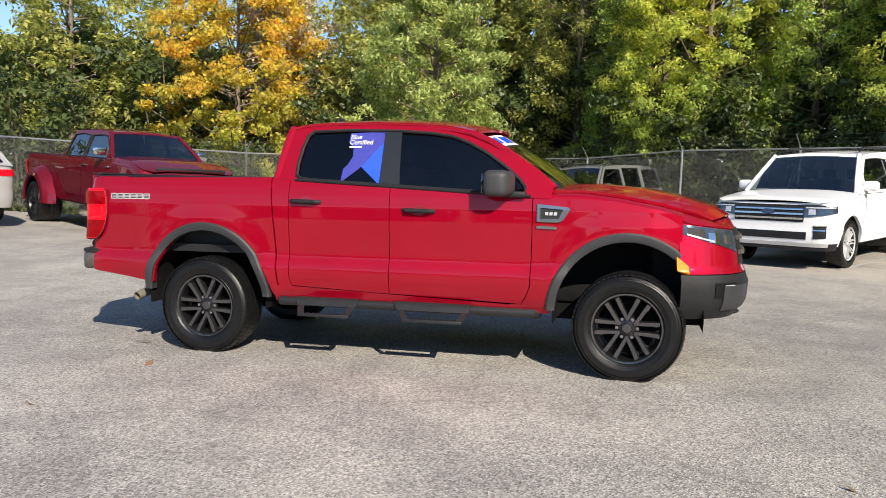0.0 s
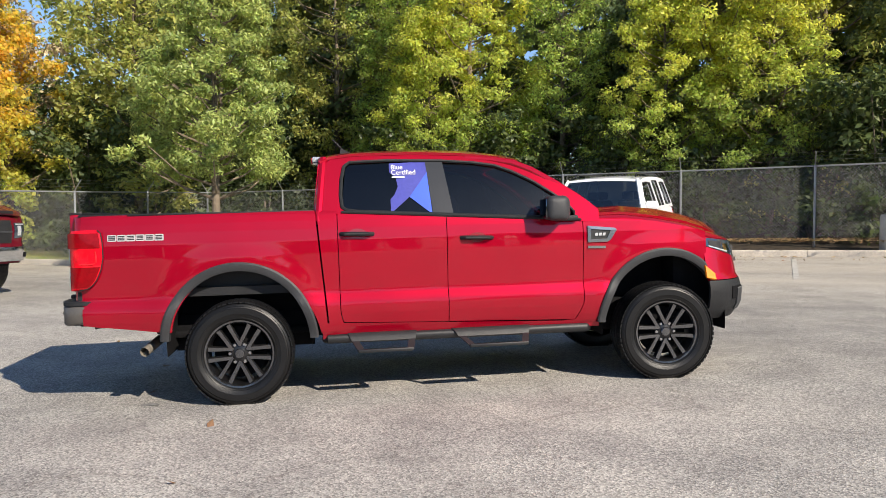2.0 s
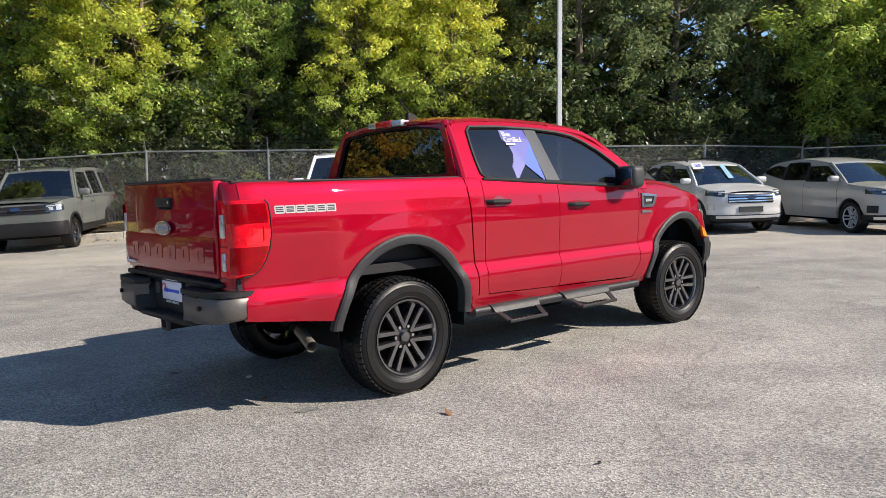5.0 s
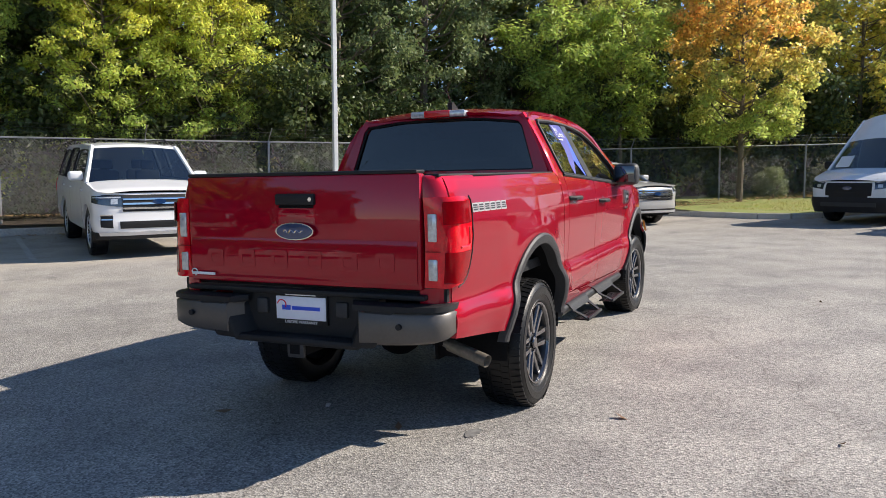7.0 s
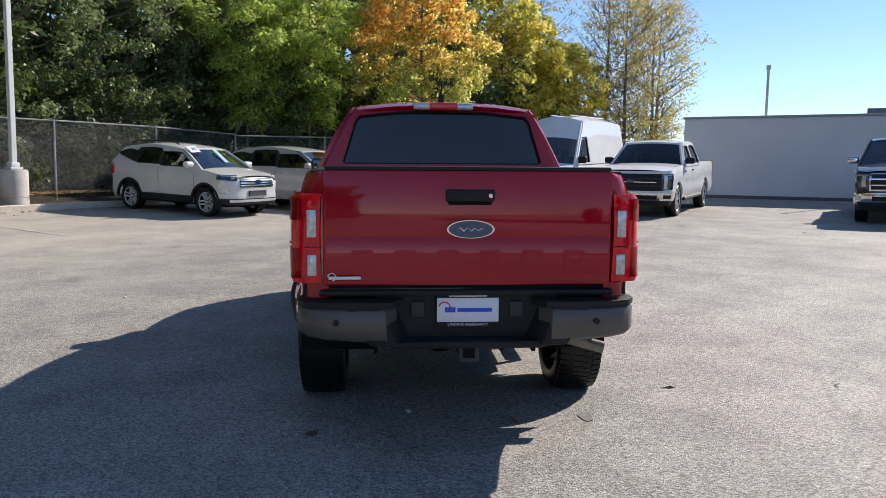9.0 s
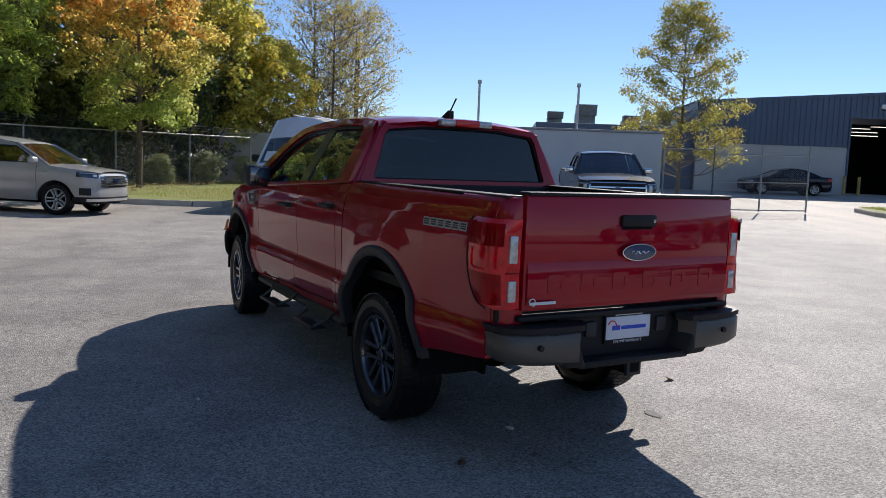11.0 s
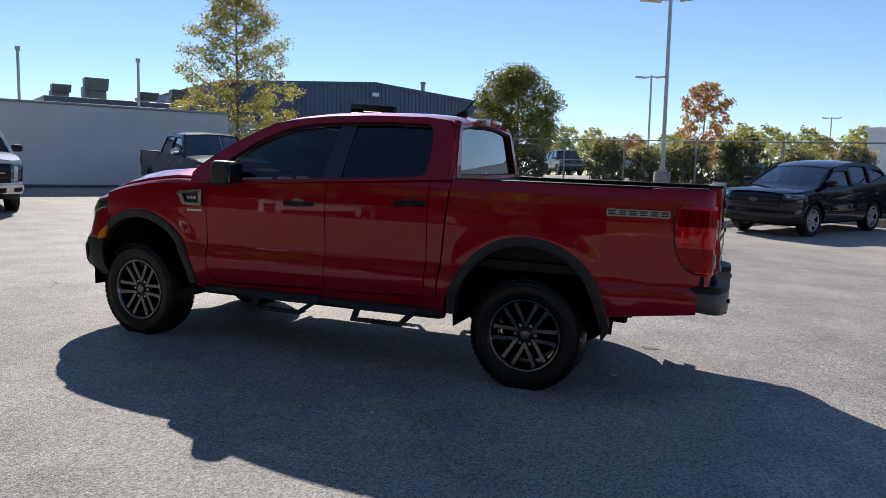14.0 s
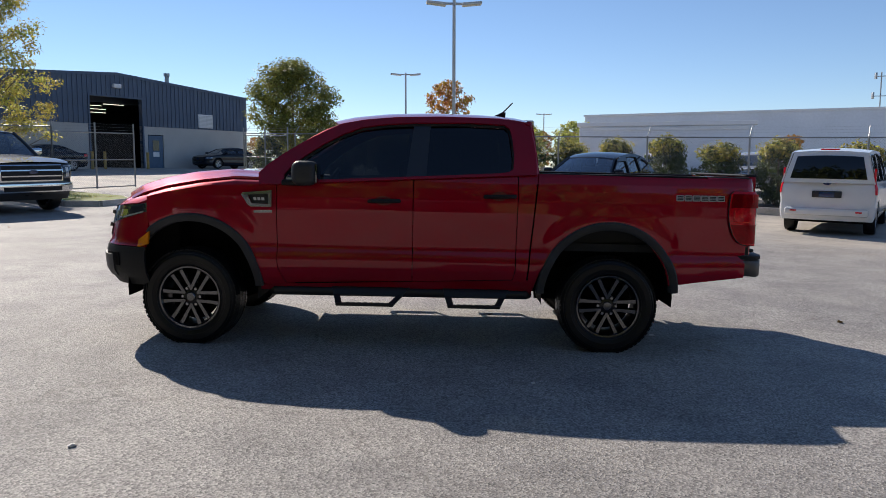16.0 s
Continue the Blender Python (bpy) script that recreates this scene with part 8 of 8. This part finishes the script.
for (x, y), sc, tn in (((-8.9, 20.4), 1.2, 0), ((-7.6, 22.4), 1.4, 40), ((-10.2, 22.6), 1.5, 75), ((-5.8, 23.4), 1.4, 110), ((-3.4, 22.8), 1.4, 20), ((-11.5, 16.6), 0.7, 80), ((-14.0, 15.0), 0.75, 200), ((-17.0, 13.6), 1.2, 300), ((-20.0, 12.2), 1.2, 30), ((-23.0, 11.4), 1.2, 90), ((-25.5, 9.5), 1.3, 50), ((-22.0, 16.5), 1.6, 30), ((-16.0, 19.5), 1.7, 20), ((-26.0, 14.0), 1.7, 10)):
    stand(thicket, (x, y, ground_z(x, y)), tn, sc)
for k in range(13):
    a = radians(94 + 5.2 * k)
    x, y = 31 * math.cos(a), 31 * math.sin(a)
    stand(thicket, (x, y, ground_z(x, y)), 47 * k, 1.9)
for k, (s, q) in enumerate(((14.8, 16.6), (17.2, 15.6), (19.6, 14.6), (22.0, 13.8), (24.4, 12.8), (27.0, 12.6), (18.6, 18.0), (23.0, 17.0))):
    stand(thicket, on_site(s, q, 0.2), 63 * k, 1.25)
for x, y, sc, tn in ((-14.5, 25.5, 1.1, 15), (-10.0, 27.0, 1.15, 80), (-5.5, 27.5, 1.1, 160), (-19.0, 24.5, 1.0, 240), (-1.0, 27.0, 1.1, 300)):
    stand(olive, (x, y, ground_z(x, y)), tn, sc)
bare = tree("bare_tree", "half-bare autumn tree with thin branches", 11.0, 6.0, 1.6, 0.15, leaf_material("sparse_bronze_leaf", (0.52, 0.40, 0.12), (0.42, 0.40, 0.10), 0.5), 6000, 0.15, "vase", 80, 0.8, 41, bare=6)
stand(bare, site(34.5, 9.0, 0.9), 0, 1.0, True)
stand(bare, site(37.0, 7.2, 0.9), 120, 0.9)
stand(bare, site(33.0, 7.6, 0.9), 60, 0.85)
stand(bare, site(40.0, 7.6, 0.9), 300, 0.95)
stand(yellow, site(29.5, 11.5, 0.8), 100, 0.9)
stand(yellow, site(33.2, 10.6, 0.9), 10, 0.8)
stand(bare, site(31.5, 12.5, 0.9), 240, 1.05)
stand(olive, site(33.5, 13.5, 0.9), 75, 0.9)
# trees on the far side of the lot
pin = tree("pin_oak_tree", "young pin oak with yellow-brown open crown", 7.4, 5.6, 1.5, 0.085, leaf_material("pin_oak_leaf", (0.50, 0.40, 0.09), (0.36, 0.40, 0.08), 0.55), 21000, 0.11, "pyramid", 190, 0.40, 51, width_k=0.45)
stand(pin, site(24.6, -8.15, 0.85), 0, 1.05, True)
roundt = tree("round_tree", "small dense round-headed tree turning bronze", 5.4, 3.9, 1.5, 0.09, leaf_material("bronze_green_leaf", (0.34, 0.31, 0.07), (0.20, 0.25, 0.055), 0.5), 27000, 0.125, "round", 120, 0.52, 52)
stand(roundt, site(21.2, -20.2, 0.95), 0, 0.96, True)
rust = tree("maple_tree", "distant rust-coloured maple tree", 7.4, 4.8, 1.4, 0.12, L_RUST, 3600, 0.30, "round", 60, 0.65, 53)
stand(rust, (0.0, -54.0, 1.0), 0, 0.8, True, sz=0.98)
stand(rust, (5.5, -57.0, 1.0), 80, 0.5)
stand(rust, (-13.5, -78.0, 1.0), 140, 0.6)
stand(rust, (-40.5, -84.0, 1.0), 40, 0.6)
stand(rust, (62.0, -52.0, 1.0), 40, 0.8)
fars = tree("distant_tree", "distant green tree on the skyline", 8.0, 6.0, 1.0, 0.16, L_OLIVE, 1900, 0.48, "round", 60, 0.8, 54)
for k, (x, y, sc) in enumerate(((-6.0, -70, 0.8), (-9.5, -78, 0.85), (9, -74, 0.75), (13.5, -80, 0.8), (20, -88, 0.8), (4, -92, 0.9), (-17, -95, 0.8), (-3, -110, 0.8), (14, -70, 0.7), (55, -70, 0.7), (-1.5, -66, 0.7), (70, -60, 0.8))):
    stand(fars, (x, y, 1.0), 67 * k, sc * 0.68, k == 0)
for k in range(16):
    x, y = -15 + 2.5 * k + g.uniform(-0.8, 0.8), -70 - g.uniform(0, 10)
    stand((fars, fars, rust, fars)[k % 4], (x, y, 1.0), 41 * k, g.uniform(0.45, 0.75), sz=g.uniform(0.45, 0.75))
# clipped shrubs along the south fence
bush = tree("shrub", "evergreen shrub with reddish new tips by the fence", 1.75, 1.7, 0.15, 0.05, L_SHRUB, 5200, 0.11, "round", 46, 0.30, 61, category="shrub")
tips = new("leaf_tip", leaf_mesh("leaf_tip", [(0.45 * math.cos(a), 0.45 * math.sin(a), 1.55 + 0.1 * math.sin(3 * a)) for a in np.linspace(0, 6, 9)] + [(0, 0, 1.75)], [0.36] * 10, 1300, 0.11, L_TIP, seed=62))
tips.parent = bush
for k, (s, sc, hi) in enumerate(((21.5, 0.85, 1.0), (18.9, 0.85, 0.95), (14.5, 0.9, 1.12), (12.7, 0.8, 0.97), (10.9, 1.0, 1.1), (8.8, 1.0, 1.25), (6.85, 0.85, 1.0), (5.24, 0.72, 1.05), (3.55, 0.78, 1.1),
                                 (1.9, 0.9, 0.98), (0.2, 0.8, 1.05), (-1.9, 0.9, 1.0), (-4.2, 0.85, 1.1), (-6.6, 0.9, 0.95), (-9.2, 0.95, 1.0))):
    stand(bush, on_site(s, -18.9, 0.15), 50 * k, sc, k == 0, sz=hi)
lime_bush = tree("shrub", "small grey-green shrub by the chain-link fence", 1.35, 1.5, 0.1, 0.03, leaf_material("grey_green_leaf", (0.34, 0.37, 0.15), (0.20, 0.26, 0.11), 0.5), 5000, 0.10, "round", 30, 0.28, 64, category="shrub")
for k, (s, q) in enumerate(((20.6, 11.2), (23.0, 10.4), (25.0, 9.6))):
    stand(lime_bush, on_site(s, q, 0.25), 70 * k, 0.75 + 0.1 * (k % 2), k == 0)


def twigs(name, label, boxes, count, length, thick, mat, seed):
    """A tangle of thin bent stems."""
    rnd = random.Random(seed)
    bm = bmesh.new()
    for _ in range(count):
        s0, s1, q0, q1, z0, z1 = rnd.choice(boxes)
        p = on_site(rnd.uniform(s0, s1), rnd.uniform(q0, q1), BANK + rnd.uniform(z0, z1))
        d = Vector((rnd.uniform(-1, 1), rnd.uniform(-1, 1) * 0.5, rnd.uniform(-0.3, 1))).normalized() * length * rnd.uniform(0.5, 1.2)
        mid = p + d * 0.5 + Vector((rnd.uniform(-1, 1), rnd.uniform(-1, 1), rnd.uniform(-0.6, 1))) * length * 0.18
        tube(bm, [p, mid, p + d + Vector((0, 0, -0.15 * length))], thick * rnd.uniform(0.6, 1.3), 3, caps=False, r1=thick * 0.4)
    return tagged(part(name, bm, mat, weld=False), label, "undergrowth", kind="stuff")


# stem colour lowered to imitate the deep shade behind the fence
TWIG = material("dry_grey_stem", (0.042, 0.036, 0.030), rough=0.9, vary=0.35, island=0.35)
twigs("undergrowth", "tangle of dry stems behind the fence, coloured dark as in shade", [(-9, 15, 14.55, 16.0, 0.0, 1.6), (-2, 12, 14.55, 15.5, 0.0, 1.5)], 650, 1.4, 0.007, TWIG, 3)


# leaf colour holds the darkness of deep gaps in the vegetation
g3 = np.random.default_rng(17)
brambles = [tuple(on_site(float(a), float(b), BANK + float(c))) for a, b, c in zip(g3.uniform(-15.0, 13.0, 150), g3.uniform(15.0, 16.4, 150), g3.uniform(0.1, 2.0, 150))]
tagged(new("brambles", leaf_mesh("brambles", brambles, g3.uniform(0.28, 0.6, 150), 26000, 0.125, leaf_material("bramble_leaf", (0.10, 0.13, 0.05), (0.035, 0.05, 0.02), 0.35), seed=18)), "leafy brambles close behind the fence, coloured dark as in shade", "undergrowth", kind="stuff")


def scatter_leaves(name, label, zones, size, mat, seed, lift=0.008):
    g = np.random.default_rng(seed)
    vs, fs = [], []
    for s0, s1, q0, q1, n, dz in zones:
        for _ in range(n):
            p = on_site(g.uniform(s0, s1), g.uniform(q0, q1), dz + lift)
            a, l = g.uniform(0, 6.28), size * g.uniform(0.5, 1.3)
            u, w = Vector((math.cos(a), math.sin(a), g.uniform(-0.2, 0.4))) * l, Vector((-math.sin(a), math.cos(a), g.uniform(-0.2, 0.4))) * l * 0.6
            k = len(vs)
            vs += [p - u, p + w * 0.8, p + u + Vector((0, 0, 0.01)), p - w * 0.8]
            fs.append((k, k + 1, k + 2, k + 3))
    me = bpy.data.meshes.new(name)
    me.from_pydata([tuple(v) for v in vs], [], fs)
    me.materials.append(mat)
    return tagged(new(name, me), label, "leaves", kind="stuff")


DRY = leaf_material("dry_fallen_leaf", (0.22, 0.14, 0.065), (0.12, 0.08, 0.04), 0.15)
TAN = leaf_material("tan_fallen_leaf", (0.46, 0.32, 0.16), (0.28, 0.19, 0.09), 0.2)
scatter_leaves("leaf_litter", "drift of tan dry leaves along the kerb", [(-9.4, 12.4, 13.42, 14.55, 4200, 0.345), (-9.4, 12.4, 12.95, 13.2, 250, 0.01), (13, 24, 9.6, 11.6, 900, 0.3)], 0.05, TAN, 14)
scatter_leaves("fallen_leaves", "dry brown leaves along the kerb and on the asphalt",
               [(-9, 12, 12.9, 14.4, 1400, 0.33), (-9, 12, 12.2, 12.9, 160, 0.0), (-22, -10, 10, 14, 300, 0.28), (13, 24, 9.5, 12, 500, 0.3), (-14, 18, -10, 12, 45, 0.0), (5.6, 22, -18.5, -15.3, 200, 0.16)], 0.045, DRY, 4)


def blades(name, label, zones, seed):
    g = np.random.default_rng(seed)
    vs, fs = [], []
    for s0, s1, q0, q1, n, dz in zones:
        for _ in range(n):
            p = on_site(g.uniform(s0, s1), g.uniform(q0, q1), dz if not callable(dz) else 0)
            a, h = g.uniform(0, 6.28), g.uniform(0.03, 0.085)
            d = Vector((math.cos(a), math.sin(a), 0)) * 0.006
            lean = Vector((g.uniform(-1, 1), g.uniform(-1, 1), 0)) * h * 0.6
            k = len(vs)
            vs += [p - d, p + d, p + lean + Vector((0, 0, h))]
            fs.append((k, k + 1, k + 2))
    me = bpy.data.meshes.new(name)
    me.from_pydata([tuple(v) for v in vs], [], fs)
    me.materials.append(BLADE)
    return tagged(new(name, me), label, "grass", kind="stuff")


blades("grass_blades", "short autumn grass on the verges", [(-22, -10, 9.9, 14.2, 9000, 0.17), (15.2, 26, 6.9, 11.5, 9000, 0.17), (20.6, 24.3, 2.9, 6.0, 2500, 0.15), (6.0, 22.5, -17.5, -15.4, 6000, 0.15), (5.7, 9, -15.5, -13.4, 2600, 0.15), (5.7, 7.2, -13.4, -11.5, 900, 0.15), (17.4, 23.4, -15.4, -14.6, 2200, 0.15), (15.5, 21.5, -7.4, -6.0, 1500, 0.15)], 6)

# ---- south side of the lot ----
verge("ground_grass_island", [(5.55, -19.4), (5.55, -11.4), (5.9, -10.7), (6.6, -10.7), (7.4, -11.5), (9.2, -13.5), (10.8, -15.4), (12.5, -16.1), (15, -15.9), (16.4, -14.8), (17.6, -14.2), (20.4, -13.9), (22.8, -14.3), (24, -15.2), (24, -19.4)], 0.15, GRASS, "grass island with a curved kerb before the fence")
kerb_line([(5.55, -17.2), (5.55, -11.4), (5.9, -10.7), (6.6, -10.7), (7.4, -11.5), (9.2, -13.5), (10.8, -15.4), (12.5, -16.1), (15, -15.9), (16.4, -14.8), (17.6, -14.2), (20.4, -13.9), (22.8, -14.3), (24, -15.2), (24, -19.4)], n_joint=2.4)
verge("ground_bed_south", [(-30, -17.3), (5.5, -17.3), (5.5, -21), (-30, -21)], 0.16, SOIL, "mulched planting bed below the fence")
kerb_line([(-30, -17.25), (-12, -17.25), (5.5, -17.25)], h=0.2)
verge("ground_grass_corner", [(14.6, -6.3), (15.2, -5.7), (22.4, -5.6), (22.4, -8.0), (16, -7.9), (15, -7.4)], 0.15, GRASS, "small grass patch beside the wall")
kerb_line([(22.4, -5.6), (15.2, -5.7), (14.6, -6.3), (15, -7.4), (16, -7.9)], n_joint=2.4)
verge("ground_verge_east", [(12.6, 13.0), (13.9, 11.5), (14.3, 9.6), (14.6, 7.6), (15.0, 6.9), (15.7, 6.5), (26, 6.3), (40, 6.3), (40, 20), (12.6, 20)], lambda s, q: 0.14 + 0.10 * min(1, max(0, q - 9) / 2), GRASS, "grass verge below the maple")
kerb_line([(12.6, 12.8), (13.9, 11.5), (14.3, 9.6), (14.6, 7.6), (15.0, 6.9), (15.7, 6.5), (26, 6.35)], n_joint=2.0)
verge("ground_grass_strip", [(20.4, 2.7), (24.4, 2.6), (24.4, 6.2), (20.4, 6.2)], 0.14, GRASS, "sunlit grass strip behind the parked van")
kerb_line([(20.3, 2.6), (20.3, 6.25)])
verge("ground_grass_west", [(-40, 9.7), (-10.2, 9.7), (-9.6, 10.3), (-9.6, 14.6), (-40, 14.6)], lambda s, q: 0.15 + 0.2 * min(1, max(0, q - 11) / 3), GRASS, "grass verge under the oak")
kerb_line([(-40, 9.6), (-10.2, 9.6), (-9.5, 10.3), (-9.5, 12.8)])
fence("galvanised chain-link fence behind clipped shrubs", (22.2, -18.2), (-26.5, -18.2), 0.15, 2.0, tilt=-1.0)
fence("galvanised chain-link gate leaf standing open", (20.3, -8.3), (20.9, -11.7), 0.05, 1.95, arms=False, bay=1.75, gate=True)
fence("second galvanised gate leaf folded open beside shrubs", (22.2, -18.1), (18.9, -17.5), 0.12, 1.95, arms=False, bay=1.7, gate=True)
fence("short chain-link fence between wall and gate", (22.5, -7.1), (20.3, -8.3), 0.05, 2.1, bay=2.5, tilt=-1.0)
fence("chain-link fence of the neighbouring yard", (33.0, 2.6), (33.0, 11.0), 0.05, 1.95, arms=False)
light_pole(4.9, 13.7, 0.10, 0.82, 0.30, 9.5, (0, 180), "tall grey lamp post on a concrete base by the fence", -33)
light_pole(10.4, -17.0, 0.15, 0.98, 0.27, 6.55, (5, 185), "twin-headed lamp post on a concrete base in the grass", 0, extra=3.3)
p = Vector((2.6, -42.2))
light_pole(p.dot(SD.xy), p.dot(SN.xy), 0.0, 0.9, 0.27, 6.3, (5, 185), "distant twin-headed parking lot lamp post", 0)
p = Vector((-11.2, -84.6))
light_pole(p.dot(SD.xy), p.dot(SN.xy), 0.0, 0.9, 0.27, 6.9, (5, 185), "distant twin-headed parking lot lamp post", 0)


def far_building(name, a, b, depth, z0, z1, mat, label, bands=()):
    a, b = Vector(a), Vector(b)
    d = (b - a).normalized()
    m = Matrix(((d.x, d.y, 0), (-d.y, d.x, 0), (0, 0, 1))).transposed().to_4x4()
    m.translation = Vector((a.x, a.y, z0))
    root = thing(name, m, label, "building")
    w = (b - a).length
    part("wall", _box(0, w, -depth, 0, 0, z1 - z0, 0.05), mat, root, smooth=False)
    part("roof_edge", _box(-0.2, w + 0.2, -depth - 0.2, 0.2, z1 - z0, z1 - z0 + 0.35, 0.03), WHITE_DECAL, root, smooth=False)
    for u0, u1, h0, h1, mt, nm in bands:
        part(nm, _box(u0, u1, 0.0, 0.12, h0, h1, 0.02), mt, root, smooth=False)
    return root


PALE_METAL = material("pale_metal_cladding", (0.74, 0.76, 0.80), rough=0.6, vary=0.06, scale=0.2, fine=3)
far_building("distribution_warehouse", (-110, -84), (-22.5, -122), 30, 0.5, 10.1, PALE_METAL, "long pale distribution warehouse in the distance",
             [(20 + 9 * k, 24 + 9 * k, 0, 3.4, GREY_PLASTIC, "dock_door") for k in range(6)])
far_building("storage_shed", (-26, -58.5), (-11.8, -62.4), 8, 0.8, 5.2, PALE_METAL, "pale flat-roofed shed with a white roof edge", [(0.5, 13.5, 4.0, 4.3, WHITE_DECAL, "fascia_band")])

mast = thing("antenna_mast", Matrix.Translation((-62.0, -105.0, 10.2)), "slim grey antenna mast on the warehouse roof", "antenna")
for z0, z1, r in ((0.0, 5.2, 0.09),):
    bm = bmesh.new()
    tube(bm, [(0, 0, z0), (0, 0, z1)], r, 8)
    part("pole", bm, GALV, mast)
for z, w in ((1.8, 1.1), (4.6, 0.8)):
    bm = bmesh.new()
    tube(bm, [(-w, 0.3, z), (w, -0.3, z)], 0.06, 6)
    part("cross_arm", bm, GALV, mast)
    for k in (-1, 1):
        part("aerial_panel", _box(k * w - 0.12, k * w + 0.12, -0.2, 0.2, z - 0.4, z + 0.5, 0.03), GALV, mast)

# more vehicles beyond the fences share the models already built
def twin(src, x, y, turn):
    c = copy_thing(src, Matrix.Translation((x, y, ground_z(x, y))) @ pose(0, 0, 0, 0, 0, turn))
    return c


x, y = S(37.6, 6.9)
twin(bpy.data.objects["small_van"], x, y, math.degrees(math.atan2(HS[1], HS[0])))
sedan("dark red sedan in the neighbouring yard", S(35.2, 8.0), HS, MAROON_PAINT)
stand(rust, site(70, 8.9, 1.74), 25, 0.52, sz=0.62)


def lorry(s, q):
    """A white lorry facing the lot, with a dark windscreen and a box body behind the cab."""
    x, y = S(s, q)
    root = thing("box_lorry", Matrix.Translation((x, y, ground_z(x, y))) @ pose(0, 0, 0, 0, 0, math.degrees(math.atan2(HW[1], HW[0]))), "distant white lorry with a dark windscreen", "lorry", "parked lorries")
    part("cab", _box(0.0, 1.9, -1.05, 1.05, 0.9, 3.25, 0.18), WHITE_PAINT, root)
    part("roof_fairing", _wedge(0.1, 1.5, -0.95, 0.95, 3.2, 4.0), WHITE_PAINT, root, smooth=False)
    part("hood", _box(1.7, 2.9, -0.95, 0.95, 0.9, 2.05, 0.2), WHITE_PAINT, root)
    part("windscreen", _box(1.75, 1.94, -0.92, 0.92, 2.2, 3.05, 0.06), TINT, root)
    part("grille", _box(2.8, 2.94, -0.5, 0.5, 1.05, 1.85, 0.04), CHROME, root)
    part("bumper", _box(2.7, 3.0, -1.05, 1.05, 0.55, 0.9, 0.06), POLE, root)
    part("box_body", _box(-7.0, -0.3, -1.2, 1.2, 1.1, 3.9, 0.04), WHITE_PAINT, root)
    for wx in (2.1, -4.6, -5.7):
        for wy in (-0.95, 0.95):
            bm = bmesh.new()
            lathe(bm, [(0.001, -0.12), (0.28, -0.14), (0.48, -0.13), (0.5, 0.0), (0.48, 0.13), (0.28, 0.14), (0.001, 0.12)], 20)
            w = part("wheel", bm, RUBBER, root)
            w.matrix_basis = pose(wx, wy, 0.5)
    return root


for q in (7.95, 6.25, 4.6):
    lorry(80, q)

twin(bpy.data.objects["mid_size_crossover"], 3.5, -54.0, 165)
twin(bpy.data.objects["small_crossover"], 44.0, -20.5, 150)
twin(bpy.data.objects["small_crossover"], -9.5, -27.0, 75)
twin(bpy.data.objects["mid_size_crossover"], -13.0, 6.85, 150.6)
twin(bpy.data.objects["sedan"], -3.0, -30.0, 80)
twin(bpy.data.objects["mid_size_crossover"], -13.0, -25.0, 70)
twin(bpy.data.objects["compact_sport_utility_vehicle"], 9.5, -50.0, 120)

# worn parking lines
for s, q0, q1 in ((0.1, 8.9, 12.6), (2.85, 8.9, 12.6), (5.6, 8.9, 12.6), (8.7, 8.6, 12.6), (-2.7, 8.9, 12.6), (-5.6, 8.9, 12.6), (-3.3, -12.2, -17.0), (0.35, -12.2, -17.0), (2.9, -12.2, -17.0)):
    bm = bmesh.new()
    rows = []
    for q in np.linspace(q0, q1, 8):
        rows.append([on_site(s + d, float(q), 0.006) for d in (-0.05, 0.05)])
    grid(bm, rows)
    tagged(part("parking_line", bm, LINE_PAINT), "worn white parking line on asphalt", "road marking", "parking lines", "structure")

# an oil spot and scraps of litter on the asphalt
OIL = material("oil_spot", (0.17, 0.167, 0.162), rough=0.85, vary=0.3, scale=20)
for x, y, rx, ry in ((-2.26, -0.74, 0.075, 0.04), (-2.05, -0.62, 0.03, 0.02)):
    bm = bmesh.new()
    rnd = random.Random(int(rx * 1000))
    bm.faces.new([bm.verts.new((x + rx * k * math.cos(a), y + ry * k * math.sin(a), ground_z(x + rx * k * math.cos(a), y + ry * k * math.sin(a)) + 0.004)) for a, k in ((2 * math.pi * i / 18, rnd.uniform(0.75, 1.15)) for i in range(18))])
    tagged(part("oil_stain", bm, OIL, smooth=False), "dark oily stain on the asphalt", "stain", kind="structure")
SCRAP = material("pale_scrap", (0.72, 0.70, 0.66), rough=0.7, vary=0.1)
for x, y, size, turn in ((-2.13, 0.25, 0.026, 20), (-0.96, 1.76, 0.014, 10), (1.46, 3.03, 0.02, 40)):
    bm = bmesh.new()
    slab(bm, [(-size, 0.0), (size * 0.7, 0.0), (size, 0.006), (0.1 * size, 0.014), (-size * 0.8, 0.010)], -size * 0.4, size * 0.45)
    ob = part("paper_scrap", bm, SCRAP, smooth=False)
    ob.matrix_basis = Matrix.Translation((x, y, ground_z(x, y) + 0.002)) @ pose(0, 0, 0, 0, 0, turn)
    tagged(ob, "small pale scrap of litter on asphalt", "litter", "litter scraps")
